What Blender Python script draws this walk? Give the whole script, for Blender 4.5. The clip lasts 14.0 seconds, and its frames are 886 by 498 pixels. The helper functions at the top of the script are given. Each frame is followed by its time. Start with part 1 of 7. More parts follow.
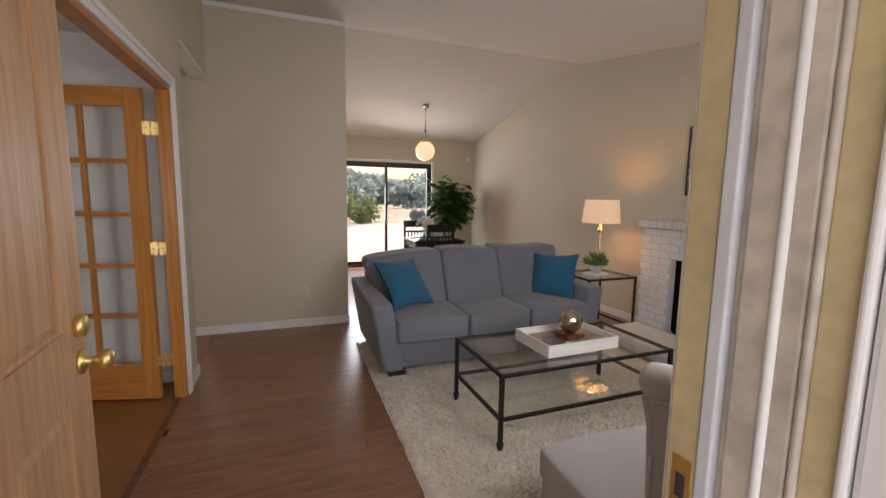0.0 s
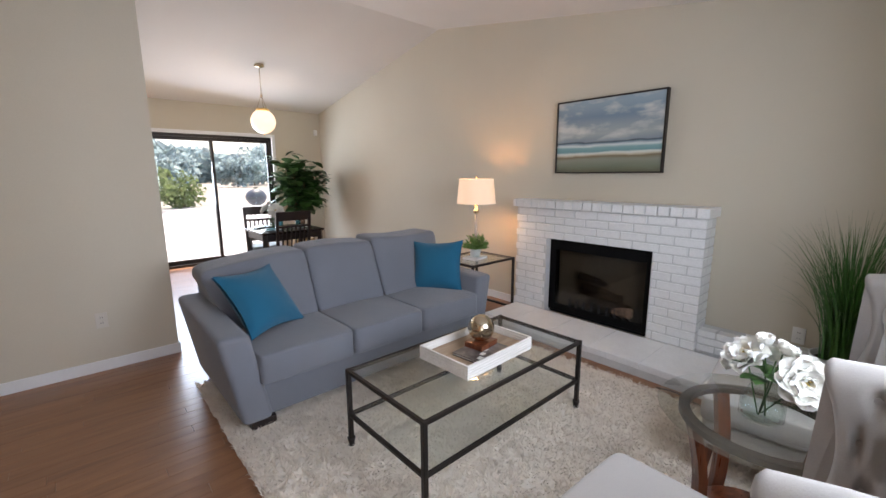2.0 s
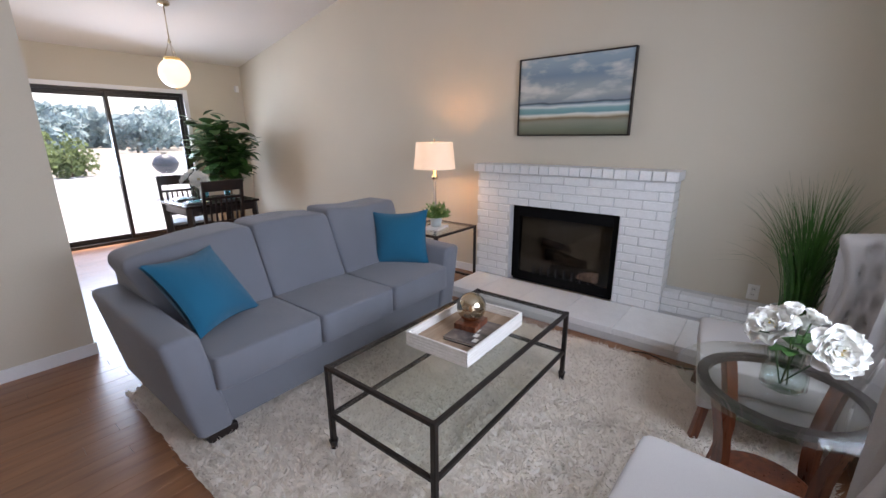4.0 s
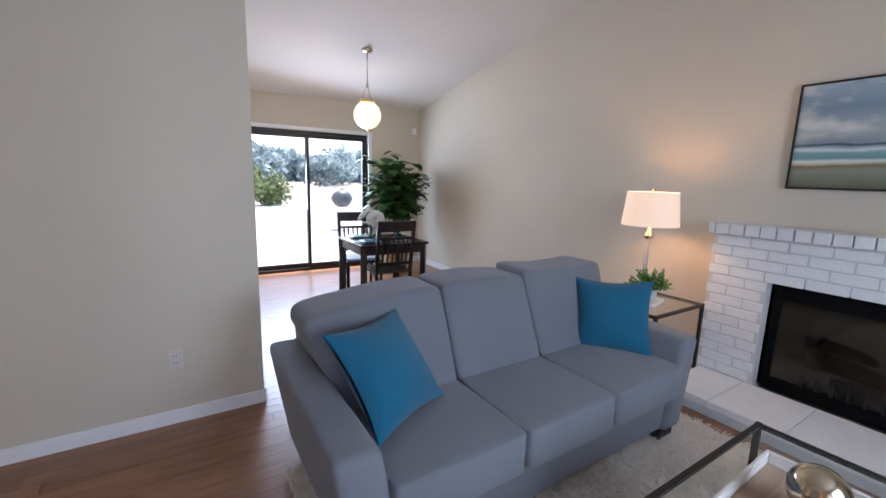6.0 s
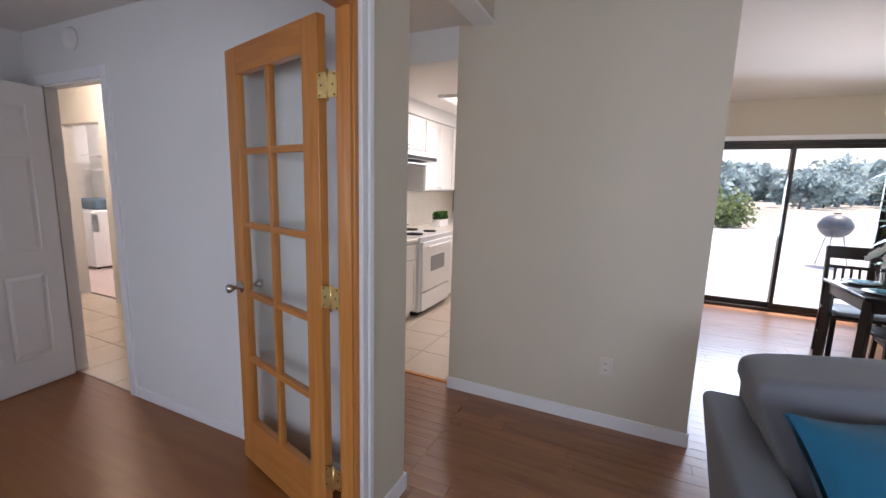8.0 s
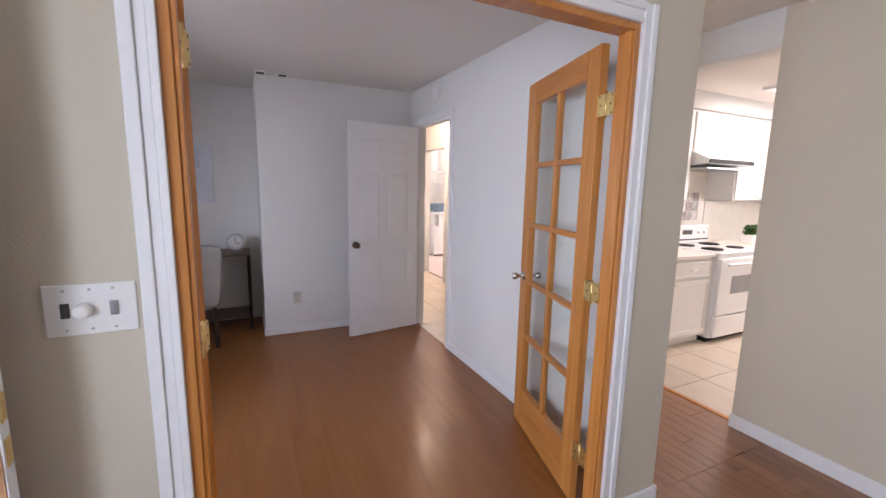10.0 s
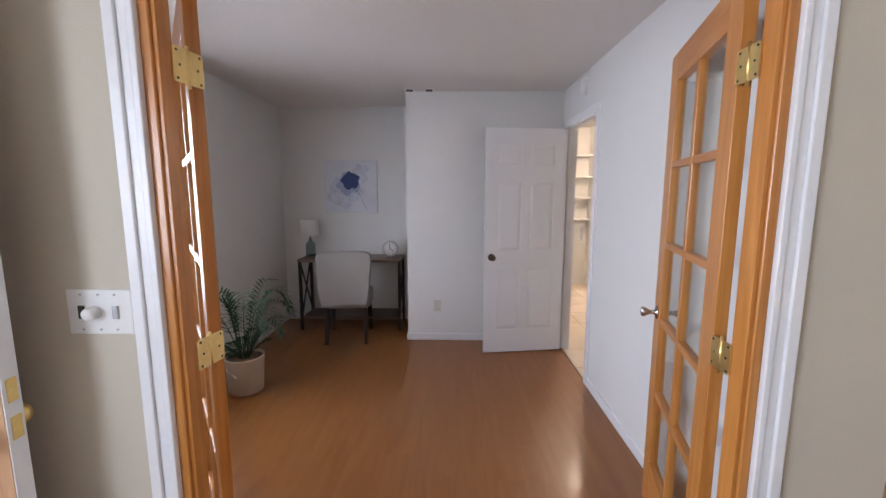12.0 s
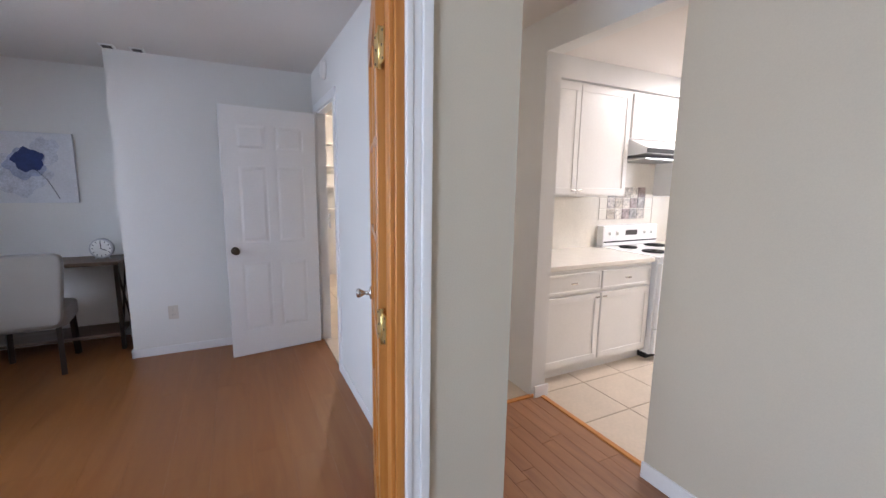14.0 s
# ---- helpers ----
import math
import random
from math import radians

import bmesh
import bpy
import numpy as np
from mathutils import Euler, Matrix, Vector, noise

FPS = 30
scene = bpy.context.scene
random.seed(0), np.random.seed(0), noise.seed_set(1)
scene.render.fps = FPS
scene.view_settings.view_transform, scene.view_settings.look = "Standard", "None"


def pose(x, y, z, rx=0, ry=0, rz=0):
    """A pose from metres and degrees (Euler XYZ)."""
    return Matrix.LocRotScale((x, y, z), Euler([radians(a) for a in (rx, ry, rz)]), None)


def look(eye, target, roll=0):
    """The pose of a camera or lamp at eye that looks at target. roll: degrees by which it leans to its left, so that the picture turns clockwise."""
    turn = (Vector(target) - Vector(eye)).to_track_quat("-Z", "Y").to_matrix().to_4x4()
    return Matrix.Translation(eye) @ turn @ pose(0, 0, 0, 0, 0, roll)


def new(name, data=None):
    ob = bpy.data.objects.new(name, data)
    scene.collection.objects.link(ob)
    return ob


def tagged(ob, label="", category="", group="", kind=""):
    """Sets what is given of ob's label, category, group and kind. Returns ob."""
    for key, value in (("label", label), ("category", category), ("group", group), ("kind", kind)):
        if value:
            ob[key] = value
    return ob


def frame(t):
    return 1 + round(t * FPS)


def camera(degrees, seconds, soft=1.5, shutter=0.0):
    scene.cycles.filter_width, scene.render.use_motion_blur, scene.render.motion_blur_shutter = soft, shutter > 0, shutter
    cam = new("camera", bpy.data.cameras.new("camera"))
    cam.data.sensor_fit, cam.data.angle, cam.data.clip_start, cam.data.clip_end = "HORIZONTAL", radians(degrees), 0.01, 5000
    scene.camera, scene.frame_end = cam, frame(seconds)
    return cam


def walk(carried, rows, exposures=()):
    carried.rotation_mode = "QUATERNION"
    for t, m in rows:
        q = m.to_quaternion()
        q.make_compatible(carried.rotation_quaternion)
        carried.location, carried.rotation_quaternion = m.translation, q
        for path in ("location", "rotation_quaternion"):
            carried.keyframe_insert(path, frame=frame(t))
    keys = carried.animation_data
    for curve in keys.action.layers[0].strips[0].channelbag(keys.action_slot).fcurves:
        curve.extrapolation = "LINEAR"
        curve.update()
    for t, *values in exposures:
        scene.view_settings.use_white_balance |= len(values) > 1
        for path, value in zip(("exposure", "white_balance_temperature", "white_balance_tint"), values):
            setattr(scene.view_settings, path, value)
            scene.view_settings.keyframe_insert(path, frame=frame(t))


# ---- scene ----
cam = camera(94.3, 14.0)
METRES, EYE, TILT, LEAN, TURN = 8.0, 1.5, 0.0, 0.0, -21.6
PATH = [
    (0, (0.696, 0.675, 1.385), (1.392, 2.534, 1.143), 0.9),
    (0.5, (0.662, 0.928, 1.402), (1.533, 2.71, 1.146), 0.2),
    (1, (0.69, 1.088, 1.398), (1.734, 2.769, 1.111), -0.3),
    (1.5, (0.737, 1.222, 1.428), (1.928, 2.795, 1.103), -0.4),
    (2, (0.781, 1.33, 1.456), (2.09, 2.799, 1.096), -0.3),
    (2.2, (0.798, 1.355, 1.452), (2.146, 2.787, 1.086), -0.4),
    (4.3, (0.773, 1.787, 1.445), (2.284, 2.984, 0.912), -0.2),
    (4.5, (0.779, 1.837, 1.432), (2.267, 3.069, 0.915), -0.1),
    (5, (0.837, 2.026, 1.45), (2.234, 3.377, 0.979), 0.5),
    (5.5, (0.928, 2.257, 1.467), (2.166, 3.779, 1.081), 1.2),
    (6, (0.916, 2.531, 1.459), (1.974, 4.194, 1.12), 1.6),
    (6.5, (0.901, 2.749, 1.461), (1.618, 4.591, 1.161), 0.6),
    (7, (0.79, 2.837, 1.496), (0.977, 4.805, 1.19), 0.8),
    (7.5, (0.8, 2.762, 1.491), (0.407, 4.7, 1.193), 1.2),
    (8, (0.898, 2.63, 1.47), (0.068, 4.422, 1.157), 1.6),
    (8.5, (0.979, 2.517, 1.484), (-0.182, 4.115, 1.168), 0.9),
    (9, (1.083, 2.402, 1.47), (-0.329, 3.786, 1.163), 0.6),
    (9.2, (1.147, 2.377, 1.467), (-0.362, 3.653, 1.162), 0.6),
    (11.3, (1.048, 2.898, 1.471), (-0.914, 3.157, 1.184), 0.6),
    (11.5, (1.019, 2.941, 1.473), (-0.955, 3.106, 1.196), 0.1),
    (12, (0.99, 3.068, 1.479), (-0.991, 3.027, 1.205), 0.0),
    (12.5, (1.01, 3.21, 1.481), (-0.962, 3.058, 1.188), 0.2),
    (13, (1.042, 3.311, 1.472), (-0.931, 3.228, 1.154), 0.5),
    (13.5, (1.046, 3.378, 1.46), (-0.908, 3.656, 1.133), 0.8),
    (14, (0.993, 3.451, 1.443), (-0.772, 4.34, 1.137), 0.8),
]
EXPOSURES = [
    (0.0, 0.82, 8500, 27),
    (0.7, 1.43, 8300, 24),
    (1.5, 1.5, 8000, 22),
    (2.0, 1.48, 7150, 23),
    (4.5, 1.47, 6650, 25),
    (6.0, 1.42, 6250, 24),
    (7.0, 1.27, 6400, 23),
    (8.0, 1.24, 6700, 25),
    (9.0, 1.64, 6800, 27),
    (11.5, 2.0, 6850, 25),
    (12.5, 2.1, 6850, 23),
    (13.5, 2.14, 6400, 21),
    (14.0, 2.02, 6300, 21),
]
walk(cam, [(t, look(eye, target, roll)) for t, eye, target, roll in PATH], EXPOSURES)
# ---- light ----
world = bpy.data.worlds.new("sky")
scene.world = world
world.use_nodes = True
wn = world.node_tree
sky = wn.nodes.new("ShaderNodeTexSky")
sky.sky_type, sky.sun_disc = "NISHITA", False
sky.sun_elevation, sky.sun_rotation = radians(67), radians(33)
sky.dust_density = 2.0
wn.links.new(sky.outputs[0], wn.nodes["Background"].inputs[0])
wn.nodes["Background"].inputs[1].default_value = 0.15


def lamp(name, kind, m, energy, color=(1, 1, 1), **kw):
    data = bpy.data.lights.new(name, kind)
    data.energy, data.color = energy, color
    if kind == "SUN":
        data.angle = kw["angle"]
    if kind == "AREA":
        data.shape, data.size, data.size_y = "RECTANGLE", kw["w"], kw["h"]
    if kind == "POINT":
        data.shadow_soft_size = kw["r"]
    ob = new(name, data)
    ob.matrix_world = m
    return ob


SKYC = (0.66, 0.83, 1.0)
lamp("sun", "SUN", look((9, 14, 40), (0, 0, 0)), 3.6, (1.0, 0.95, 0.87), angle=radians(0.6))
lamp("sliding_door_daylight", "AREA", look((2.55, 9.04, 1.45), (3.3, 5.0, -0.6)), 43, (0.62, 0.81, 1.0), w=1.75, h=1.2)
lamp("office_window_daylight", "AREA", look((-1.3, 0.98, 1.4), (-1.6, 4.0, 1.1)), 18.5, (0.69, 0.83, 1.0), w=1.2, h=1.3)
lamp("front_window_daylight", "AREA", look((2.2, 0.88, 1.5), (1.9, 4.0, 0.8)), 24, (0.64, 0.82, 1.0), w=1.3, h=1.1)
lamp("front_door_daylight", "AREA", look((0.68, 0.20, 1.1), (0.9, 4.0, 0.7)), 5.5, (0.70, 0.85, 1.0), w=0.95, h=1.9)
# daylight from an unseen kitchen window, added to brighten the cabinets
lamp("kitchen_window_daylight", "AREA", look((-0.2, 9.02, 1.6), (-0.6, 5.0, 1.0)), 9, (0.95, 0.97, 1.0), w=1.1, h=0.9)
lamp("table_lamp_bulb", "POINT", pose(3.925, 4.33, 1.27), 3.2, (1.0, 0.58, 0.26), r=0.04)
lamp("pendant_bulb", "POINT", pose(2.81, 7.23, 2.16), 3.0, (1.0, 0.78, 0.52), r=0.08)
lamp("kitchen_light_bulb", "AREA", look((-0.83, 7.15, 2.385), (-0.83, 7.15, 0)), 8, (1.0, 0.96, 0.90), w=0.5, h=0.5)
lamp("hall_light_bulb", "POINT", pose(-4.0, 4.72, 2.30), 10, (1.0, 0.86, 0.66), r=0.06)
lamp("laundry_light_bulb", "POINT", pose(-6.2, 6.2, 2.2), 22, (1.0, 0.97, 0.95), r=0.1)

# ---- materials ----


def mat(name, color, rough=0.6, metal=0.0, vary=0.06, scale=6.0, fine=80.0, bump=0.05, stretch=(1, 1, 1), random_tint=0.0, spec=0.5, sheen=0.0, emit=None, trans=0.0, bump_scale=None, island=False):
    """A plain surface with colour variation at two scales and a fine relief."""
    m = bpy.data.materials.new(name)
    m.use_nodes = True
    nt = m.node_tree
    p = nt.nodes["Principled BSDF"]
    tc = nt.nodes.new("ShaderNodeTexCoord")
    mp = nt.nodes.new("ShaderNodeMapping")
    mp.inputs["Scale"].default_value = stretch
    nt.links.new(tc.outputs["Object"], mp.inputs["Vector"])
    n1 = nt.nodes.new("ShaderNodeTexNoise")
    n1.inputs["Scale"].default_value, n1.inputs["Detail"].default_value = scale, 5
    n2 = nt.nodes.new("ShaderNodeTexNoise")
    n2.inputs["Scale"].default_value, n2.inputs["Detail"].default_value = fine, 3
    for n in (n1, n2):
        nt.links.new(mp.outputs[0], n.inputs["Vector"])
    add = nt.nodes.new("ShaderNodeMath")
    add.operation = "ADD"
    nt.links.new(n1.outputs[0], add.inputs[0])
    nt.links.new(n2.outputs[0], add.inputs[1])
    src = add.outputs[0]
    if random_tint:
        oi = nt.nodes.new("ShaderNodeNewGeometry" if island else "ShaderNodeObjectInfo")
        ma = nt.nodes.new("ShaderNodeMath")
        ma.operation = "MULTIPLY_ADD"
        nt.links.new(oi.outputs["Random Per Island" if island else "Random"], ma.inputs[0])
        ma.inputs[1].default_value = random_tint
        nt.links.new(src, ma.inputs[2])
        src = ma.outputs[0]
    mr = nt.nodes.new("ShaderNodeMapRange")
    mr.inputs["From Min"].default_value, mr.inputs["From Max"].default_value = 0.6, 1.4 + random_tint
    mr.inputs["To Min"].default_value, mr.inputs["To Max"].default_value = 1 - vary * 2, 1 + vary * 2
    nt.links.new(src, mr.inputs["Value"])
    mx = nt.nodes.new("ShaderNodeMix")
    mx.data_type, mx.blend_type = "RGBA", "MULTIPLY"
    mx.inputs[0].default_value = 1
    mx.inputs[6].default_value = (*color, 1)
    nt.links.new(mr.outputs[0], mx.inputs[7])
    nt.links.new(mx.outputs[2], p.inputs["Base Color"])
    p.inputs["Roughness"].default_value, p.inputs["Metallic"].default_value = rough, metal
    p.inputs["Specular IOR Level"].default_value = spec
    if sheen:
        p.inputs["Sheen Weight"].default_value = sheen
    if trans:
        p.inputs["Transmission Weight"].default_value = trans
    if emit:
        p.inputs["Emission Color"].default_value, p.inputs["Emission Strength"].default_value = (*emit[0], 1), emit[1]
    if bump:
        b = nt.nodes.new("ShaderNodeBump")
        b.inputs["Strength"].default_value, b.inputs["Distance"].default_value = bump, 0.01
        src2 = n2.outputs[0]
        if bump_scale:
            n3 = nt.nodes.new("ShaderNodeTexNoise")
            n3.inputs["Scale"].default_value, n3.inputs["Detail"].default_value = bump_scale, 4
            nt.links.new(mp.outputs[0], n3.inputs["Vector"])
            src2 = n3.outputs[0]
        nt.links.new(src2, b.inputs["Height"])
        nt.links.new(b.outputs[0], p.inputs["Normal"])
    return m


def wood(name, dark, light, rough=0.3, grain=(1.5, 22, 22), tint=0.5, coat=0.0, bump=0.03, contrast=(0.35, 0.65), spec=0.5, island=False):
    """Wood: bands of grain along the first axis, each board with its own tint."""
    m = bpy.data.materials.new(name)
    m.use_nodes = True
    nt = m.node_tree
    p = nt.nodes["Principled BSDF"]
    tc = nt.nodes.new("ShaderNodeTexCoord")
    oi = nt.nodes.new("ShaderNodeNewGeometry" if island else "ShaderNodeObjectInfo")
    rnd = oi.outputs["Random Per Island" if island else "Random"]
    off = nt.nodes.new("ShaderNodeVectorMath")
    off.operation = "SCALE"
    off.inputs[0].default_value = (7.3, 5.1, 3.7)
    nt.links.new(rnd, off.inputs["Scale"])
    av = nt.nodes.new("ShaderNodeVectorMath")
    nt.links.new(tc.outputs["Object"], av.inputs[0])
    nt.links.new(off.outputs[0], av.inputs[1])
    mp = nt.nodes.new("ShaderNodeMapping")
    mp.inputs["Scale"].default_value = grain
    nt.links.new(av.outputs[0], mp.inputs["Vector"])
    n1 = nt.nodes.new("ShaderNodeTexNoise")
    n1.inputs["Scale"].default_value, n1.inputs["Detail"].default_value, n1.inputs["Distortion"].default_value = 1.0, 8, 2.0
    n2 = nt.nodes.new("ShaderNodeTexNoise")
    n2.inputs["Scale"].default_value, n2.inputs["Detail"].default_value = 6.0, 4
    for n in (n1, n2):
        nt.links.new(mp.outputs[0], n.inputs["Vector"])
    mixn = nt.nodes.new("ShaderNodeMath")
    mixn.operation = "MULTIPLY_ADD"
    nt.links.new(n2.outputs[0], mixn.inputs[0])
    mixn.inputs[1].default_value = 0.35
    nt.links.new(n1.outputs[0], mixn.inputs[2])
    t2 = nt.nodes.new("ShaderNodeMath")
    t2.operation = "MULTIPLY_ADD"
    nt.links.new(rnd, t2.inputs[0])
    t2.inputs[1].default_value = tint * 0.3
    nt.links.new(mixn.outputs[0], t2.inputs[2])
    cr = nt.nodes.new("ShaderNodeMapRange")
    cr.inputs["From Min"].default_value, cr.inputs["From Max"].default_value = contrast[0] + 0.17, contrast[1] + 0.17 + tint * 0.3
    nt.links.new(t2.outputs[0], cr.inputs["Value"])
    mx = nt.nodes.new("ShaderNodeMix")
    mx.data_type = "RGBA"
    nt.links.new(cr.outputs[0], mx.inputs[0])
    mx.inputs[6].default_value, mx.inputs[7].default_value = (*dark, 1), (*light, 1)
    nt.links.new(mx.outputs[2], p.inputs["Base Color"])
    rr = nt.nodes.new("ShaderNodeMapRange")
    rr.inputs["To Min"].default_value, rr.inputs["To Max"].default_value = rough - 0.06, rough + 0.10
    nt.links.new(n2.outputs[0], rr.inputs["Value"])
    nt.links.new(rr.outputs[0], p.inputs["Roughness"])
    p.inputs["Coat Weight"].default_value, p.inputs["Coat Roughness"].default_value = coat, 0.15
    p.inputs["Specular IOR Level"].default_value = spec
    b = nt.nodes.new("ShaderNodeBump")
    b.inputs["Strength"].default_value, b.inputs["Distance"].default_value = bump, 0.01
    nt.links.new(mixn.outputs[0], b.inputs["Height"])
    nt.links.new(b.outputs[0], p.inputs["Normal"])
    return m


def pane_glass(name, tint=(0.97, 0.99, 0.98), rough=0.0):
    """Thin clear glass: see-through, glossier at a grazing view."""
    m = bpy.data.materials.new(name)
    m.use_nodes = True
    nt = m.node_tree
    nt.nodes.clear()
    out = nt.nodes.new("ShaderNodeOutputMaterial")
    tr = nt.nodes.new("ShaderNodeBsdfTransparent")
    tr.inputs[0].default_value = (*tint, 1)
    gl = nt.nodes.new("ShaderNodeBsdfGlossy")
    gl.inputs["Roughness"].default_value = rough
    lw = nt.nodes.new("ShaderNodeLayerWeight")
    lw.inputs[0].default_value = 0.5
    pw = nt.nodes.new("ShaderNodeMath")
    pw.operation, pw.inputs[1].default_value = "POWER", 5.0
    nt.links.new(lw.outputs["Facing"], pw.inputs[0])
    fr = nt.nodes.new("ShaderNodeMath")
    fr.operation, fr.inputs[1].default_value, fr.inputs[2].default_value = "MULTIPLY_ADD", 0.9, 0.035
    nt.links.new(pw.outputs[0], fr.inputs[0])
    mx = nt.nodes.new("ShaderNodeMixShader")
    nt.links.new(fr.outputs[0], mx.inputs[0])
    nt.links.new(tr.outputs[0], mx.inputs[1])
    nt.links.new(gl.outputs[0], mx.inputs[2])
    nt.links.new(mx.outputs[0], out.inputs[0])
    return m


def thin(m, share):
    """Lets part of the light through a thin leaf or fibre."""
    nt = m.node_tree
    p, out = nt.nodes["Principled BSDF"], nt.nodes["Material Output"]
    tl2 = nt.nodes.new("ShaderNodeBsdfTranslucent")
    nt.links.new(p.inputs["Base Color"].links[0].from_socket, tl2.inputs["Color"])
    mx = nt.nodes.new("ShaderNodeMixShader")
    mx.inputs[0].default_value = share
    nt.links.new(p.outputs[0], mx.inputs[1])
    nt.links.new(tl2.outputs[0], mx.inputs[2])
    nt.links.new(mx.outputs[0], out.inputs["Surface"])
    return m


M_WALL = mat("beige_wall_paint", (0.60, 0.54, 0.437), 0.75, vary=0.02, scale=1.3, fine=220, bump=0.10, spec=0.25)
M_WHITEWALL = mat("white_wall_paint", (0.74, 0.735, 0.71), 0.75, vary=0.02, scale=1.3, fine=220, bump=0.10, spec=0.25)
M_WARMWALL = mat("cream_wall_paint", (0.74, 0.66, 0.50), 0.75, vary=0.02, scale=1.3, fine=220, bump=0.08)
M_CEIL = mat("white_ceiling_paint", (0.74, 0.70, 0.66), 0.9, vary=0.02, scale=1.0, fine=160, bump=0.18, spec=0.2)
M_TRIM = mat("white_gloss_trim", (0.80, 0.80, 0.80), 0.35, vary=0.015, scale=4, fine=60, bump=0.02)
M_FLOOR = wood("brown_oak_strip", (0.185, 0.078, 0.036), (0.34, 0.158, 0.074), rough=0.32, grain=(0.9, 6.5, 6.5), tint=0.42, coat=0.2, bump=0.008, contrast=(0.30, 0.72))
M_FLOOR_I = wood("brown_oak_strip_far", (0.185, 0.078, 0.036), (0.34, 0.158, 0.074), rough=0.32, grain=(0.9, 6.5, 6.5), tint=0.42, coat=0.2, bump=0.008, contrast=(0.30, 0.72), island=True)
M_LAM = wood("orange_brown_laminate", (0.245, 0.086, 0.020), (0.290, 0.112, 0.029), rough=0.34, grain=(0.7, 7, 7), tint=0.12, coat=0.1, bump=0.004)
M_SUB = mat("dark_floor_joint", (0.03, 0.015, 0.008), 0.7, vary=0.1)
M_FIR = wood("golden_fir", (0.47, 0.165, 0.030), (0.62, 0.260, 0.065), rough=0.32, grain=(18, 18, 0.9), tint=0.3, coat=0.2, bump=0.02)
M_FIRH = wood("golden_fir_crosswise", (0.45, 0.155, 0.030), (0.60, 0.245, 0.062), rough=0.32, grain=(1.1, 18, 18), tint=0.3, coat=0.2, bump=0.02)
M_FRONTDOOR = wood("pale_fir_door", (0.48, 0.25, 0.12), (0.64, 0.38, 0.21), rough=0.4, grain=(22, 22, 1.2), tint=0.2, bump=0.03)
M_TILE = mat("cream_floor_tile", (0.62, 0.52, 0.41), 0.28, vary=0.06, scale=5, fine=40, bump=0.03, random_tint=0.4)
M_GROUT = mat("tan_grout", (0.36, 0.29, 0.21), 0.9, vary=0.08)
M_BRICK = mat("white_painted_brick", (0.76, 0.76, 0.75), 0.55, vary=0.04, scale=9, fine=70, bump=0.22, random_tint=0.2, bump_scale=30)
M_MORTAR = mat("white_painted_mortar", (0.60, 0.60, 0.59), 0.7, vary=0.05, scale=12, fine=90, bump=0.4)
M_BLACK = mat("black_metal", (0.012, 0.012, 0.012), 0.55, vary=0.15, scale=10, bump=0.03, spec=0.3)
M_FIREBOX = mat("sooty_firebox", (0.0035, 0.003, 0.003), 0.85, vary=0.3, scale=6, bump=0.2, spec=0.15)
M_IRON = mat("dark_bronze_iron", (0.035, 0.028, 0.024), 0.42, metal=0.6, vary=0.15, scale=14, bump=0.05)
M_SOFA = mat("grey_woven_upholstery", (0.186, 0.195, 0.222), 0.92, vary=0.05, scale=3, fine=420, bump=0.35, sheen=0.25, spec=0.15)
M_TEAL = mat("teal_woven_cushion", (0.010, 0.125, 0.215), 0.9, vary=0.06, scale=4, fine=380, bump=0.35, sheen=0.2, spec=0.15)
M_RUG = mat("cream_shag", (0.80, 0.735, 0.655), 0.95, vary=0.06, scale=7, fine=160, bump=0.3, sheen=0.3, spec=0.1)
M_PILE = thin(mat("cream_shag_pile", (0.82, 0.755, 0.675), 0.95, vary=0.05, scale=7, fine=160, bump=0.0, sheen=0.3, spec=0.1), 0.5)
M_ARM = mat("pale_grey_velvet", (0.39, 0.36, 0.335), 0.85, vary=0.035, scale=3, fine=300, bump=0.08, sheen=0.2, spec=0.2)
M_REDWOOD = wood("reddish_brown_wood", (0.075, 0.018, 0.008), (0.19, 0.055, 0.022), rough=0.28, grain=(14, 14, 1.5), tint=0.3, coat=0.3)
M_GLASS = pane_glass("clear_glass")
M_TGLASS = pane_glass("greenish_table_glass", (0.965, 0.985, 0.972))
M_BRASS = mat("polished_brass", (0.92, 0.68, 0.28), 0.38, metal=1, vary=0.05, bump=0.01)
M_CHAMP = mat("champagne_metal", (0.62, 0.52, 0.38), 0.16, metal=1, vary=0.06, scale=8, bump=0.01)
M_NICKEL = mat("satin_nickel", (0.55, 0.53, 0.50), 0.25, metal=1, vary=0.05, bump=0.01)
M_PLASTIC = mat("white_plastic", (0.80, 0.79, 0.76), 0.35, vary=0.01, bump=0.0)
M_ALMOND = mat("almond_plastic", (0.62, 0.57, 0.50), 0.4, vary=0.01, bump=0.0)
M_DARKSLOT = mat("dark_slot", (0.05, 0.045, 0.04), 0.6)
M_GREEN = mat("leaf_green", (0.042, 0.135, 0.022), 0.45, vary=0.3, scale=5, fine=40, bump=0.1, random_tint=0.6, island=True)
M_GREEN2 = mat("dark_leaf_green", (0.035, 0.095, 0.022), 0.42, vary=0.3, scale=5, fine=40, bump=0.1, random_tint=0.6, island=True)
M_PALM = mat("palm_green", (0.016, 0.042, 0.015), 0.7, spec=0.2, vary=0.25, scale=5, fine=40, bump=0.1, random_tint=0.5, island=True)
M_WPETAL = mat("white_petal", (0.90, 0.88, 0.82), 0.6, vary=0.05, scale=20, bump=0.1, sheen=0.2)
M_YELLOW = mat("yellow_stamen", (0.70, 0.50, 0.08), 0.7)
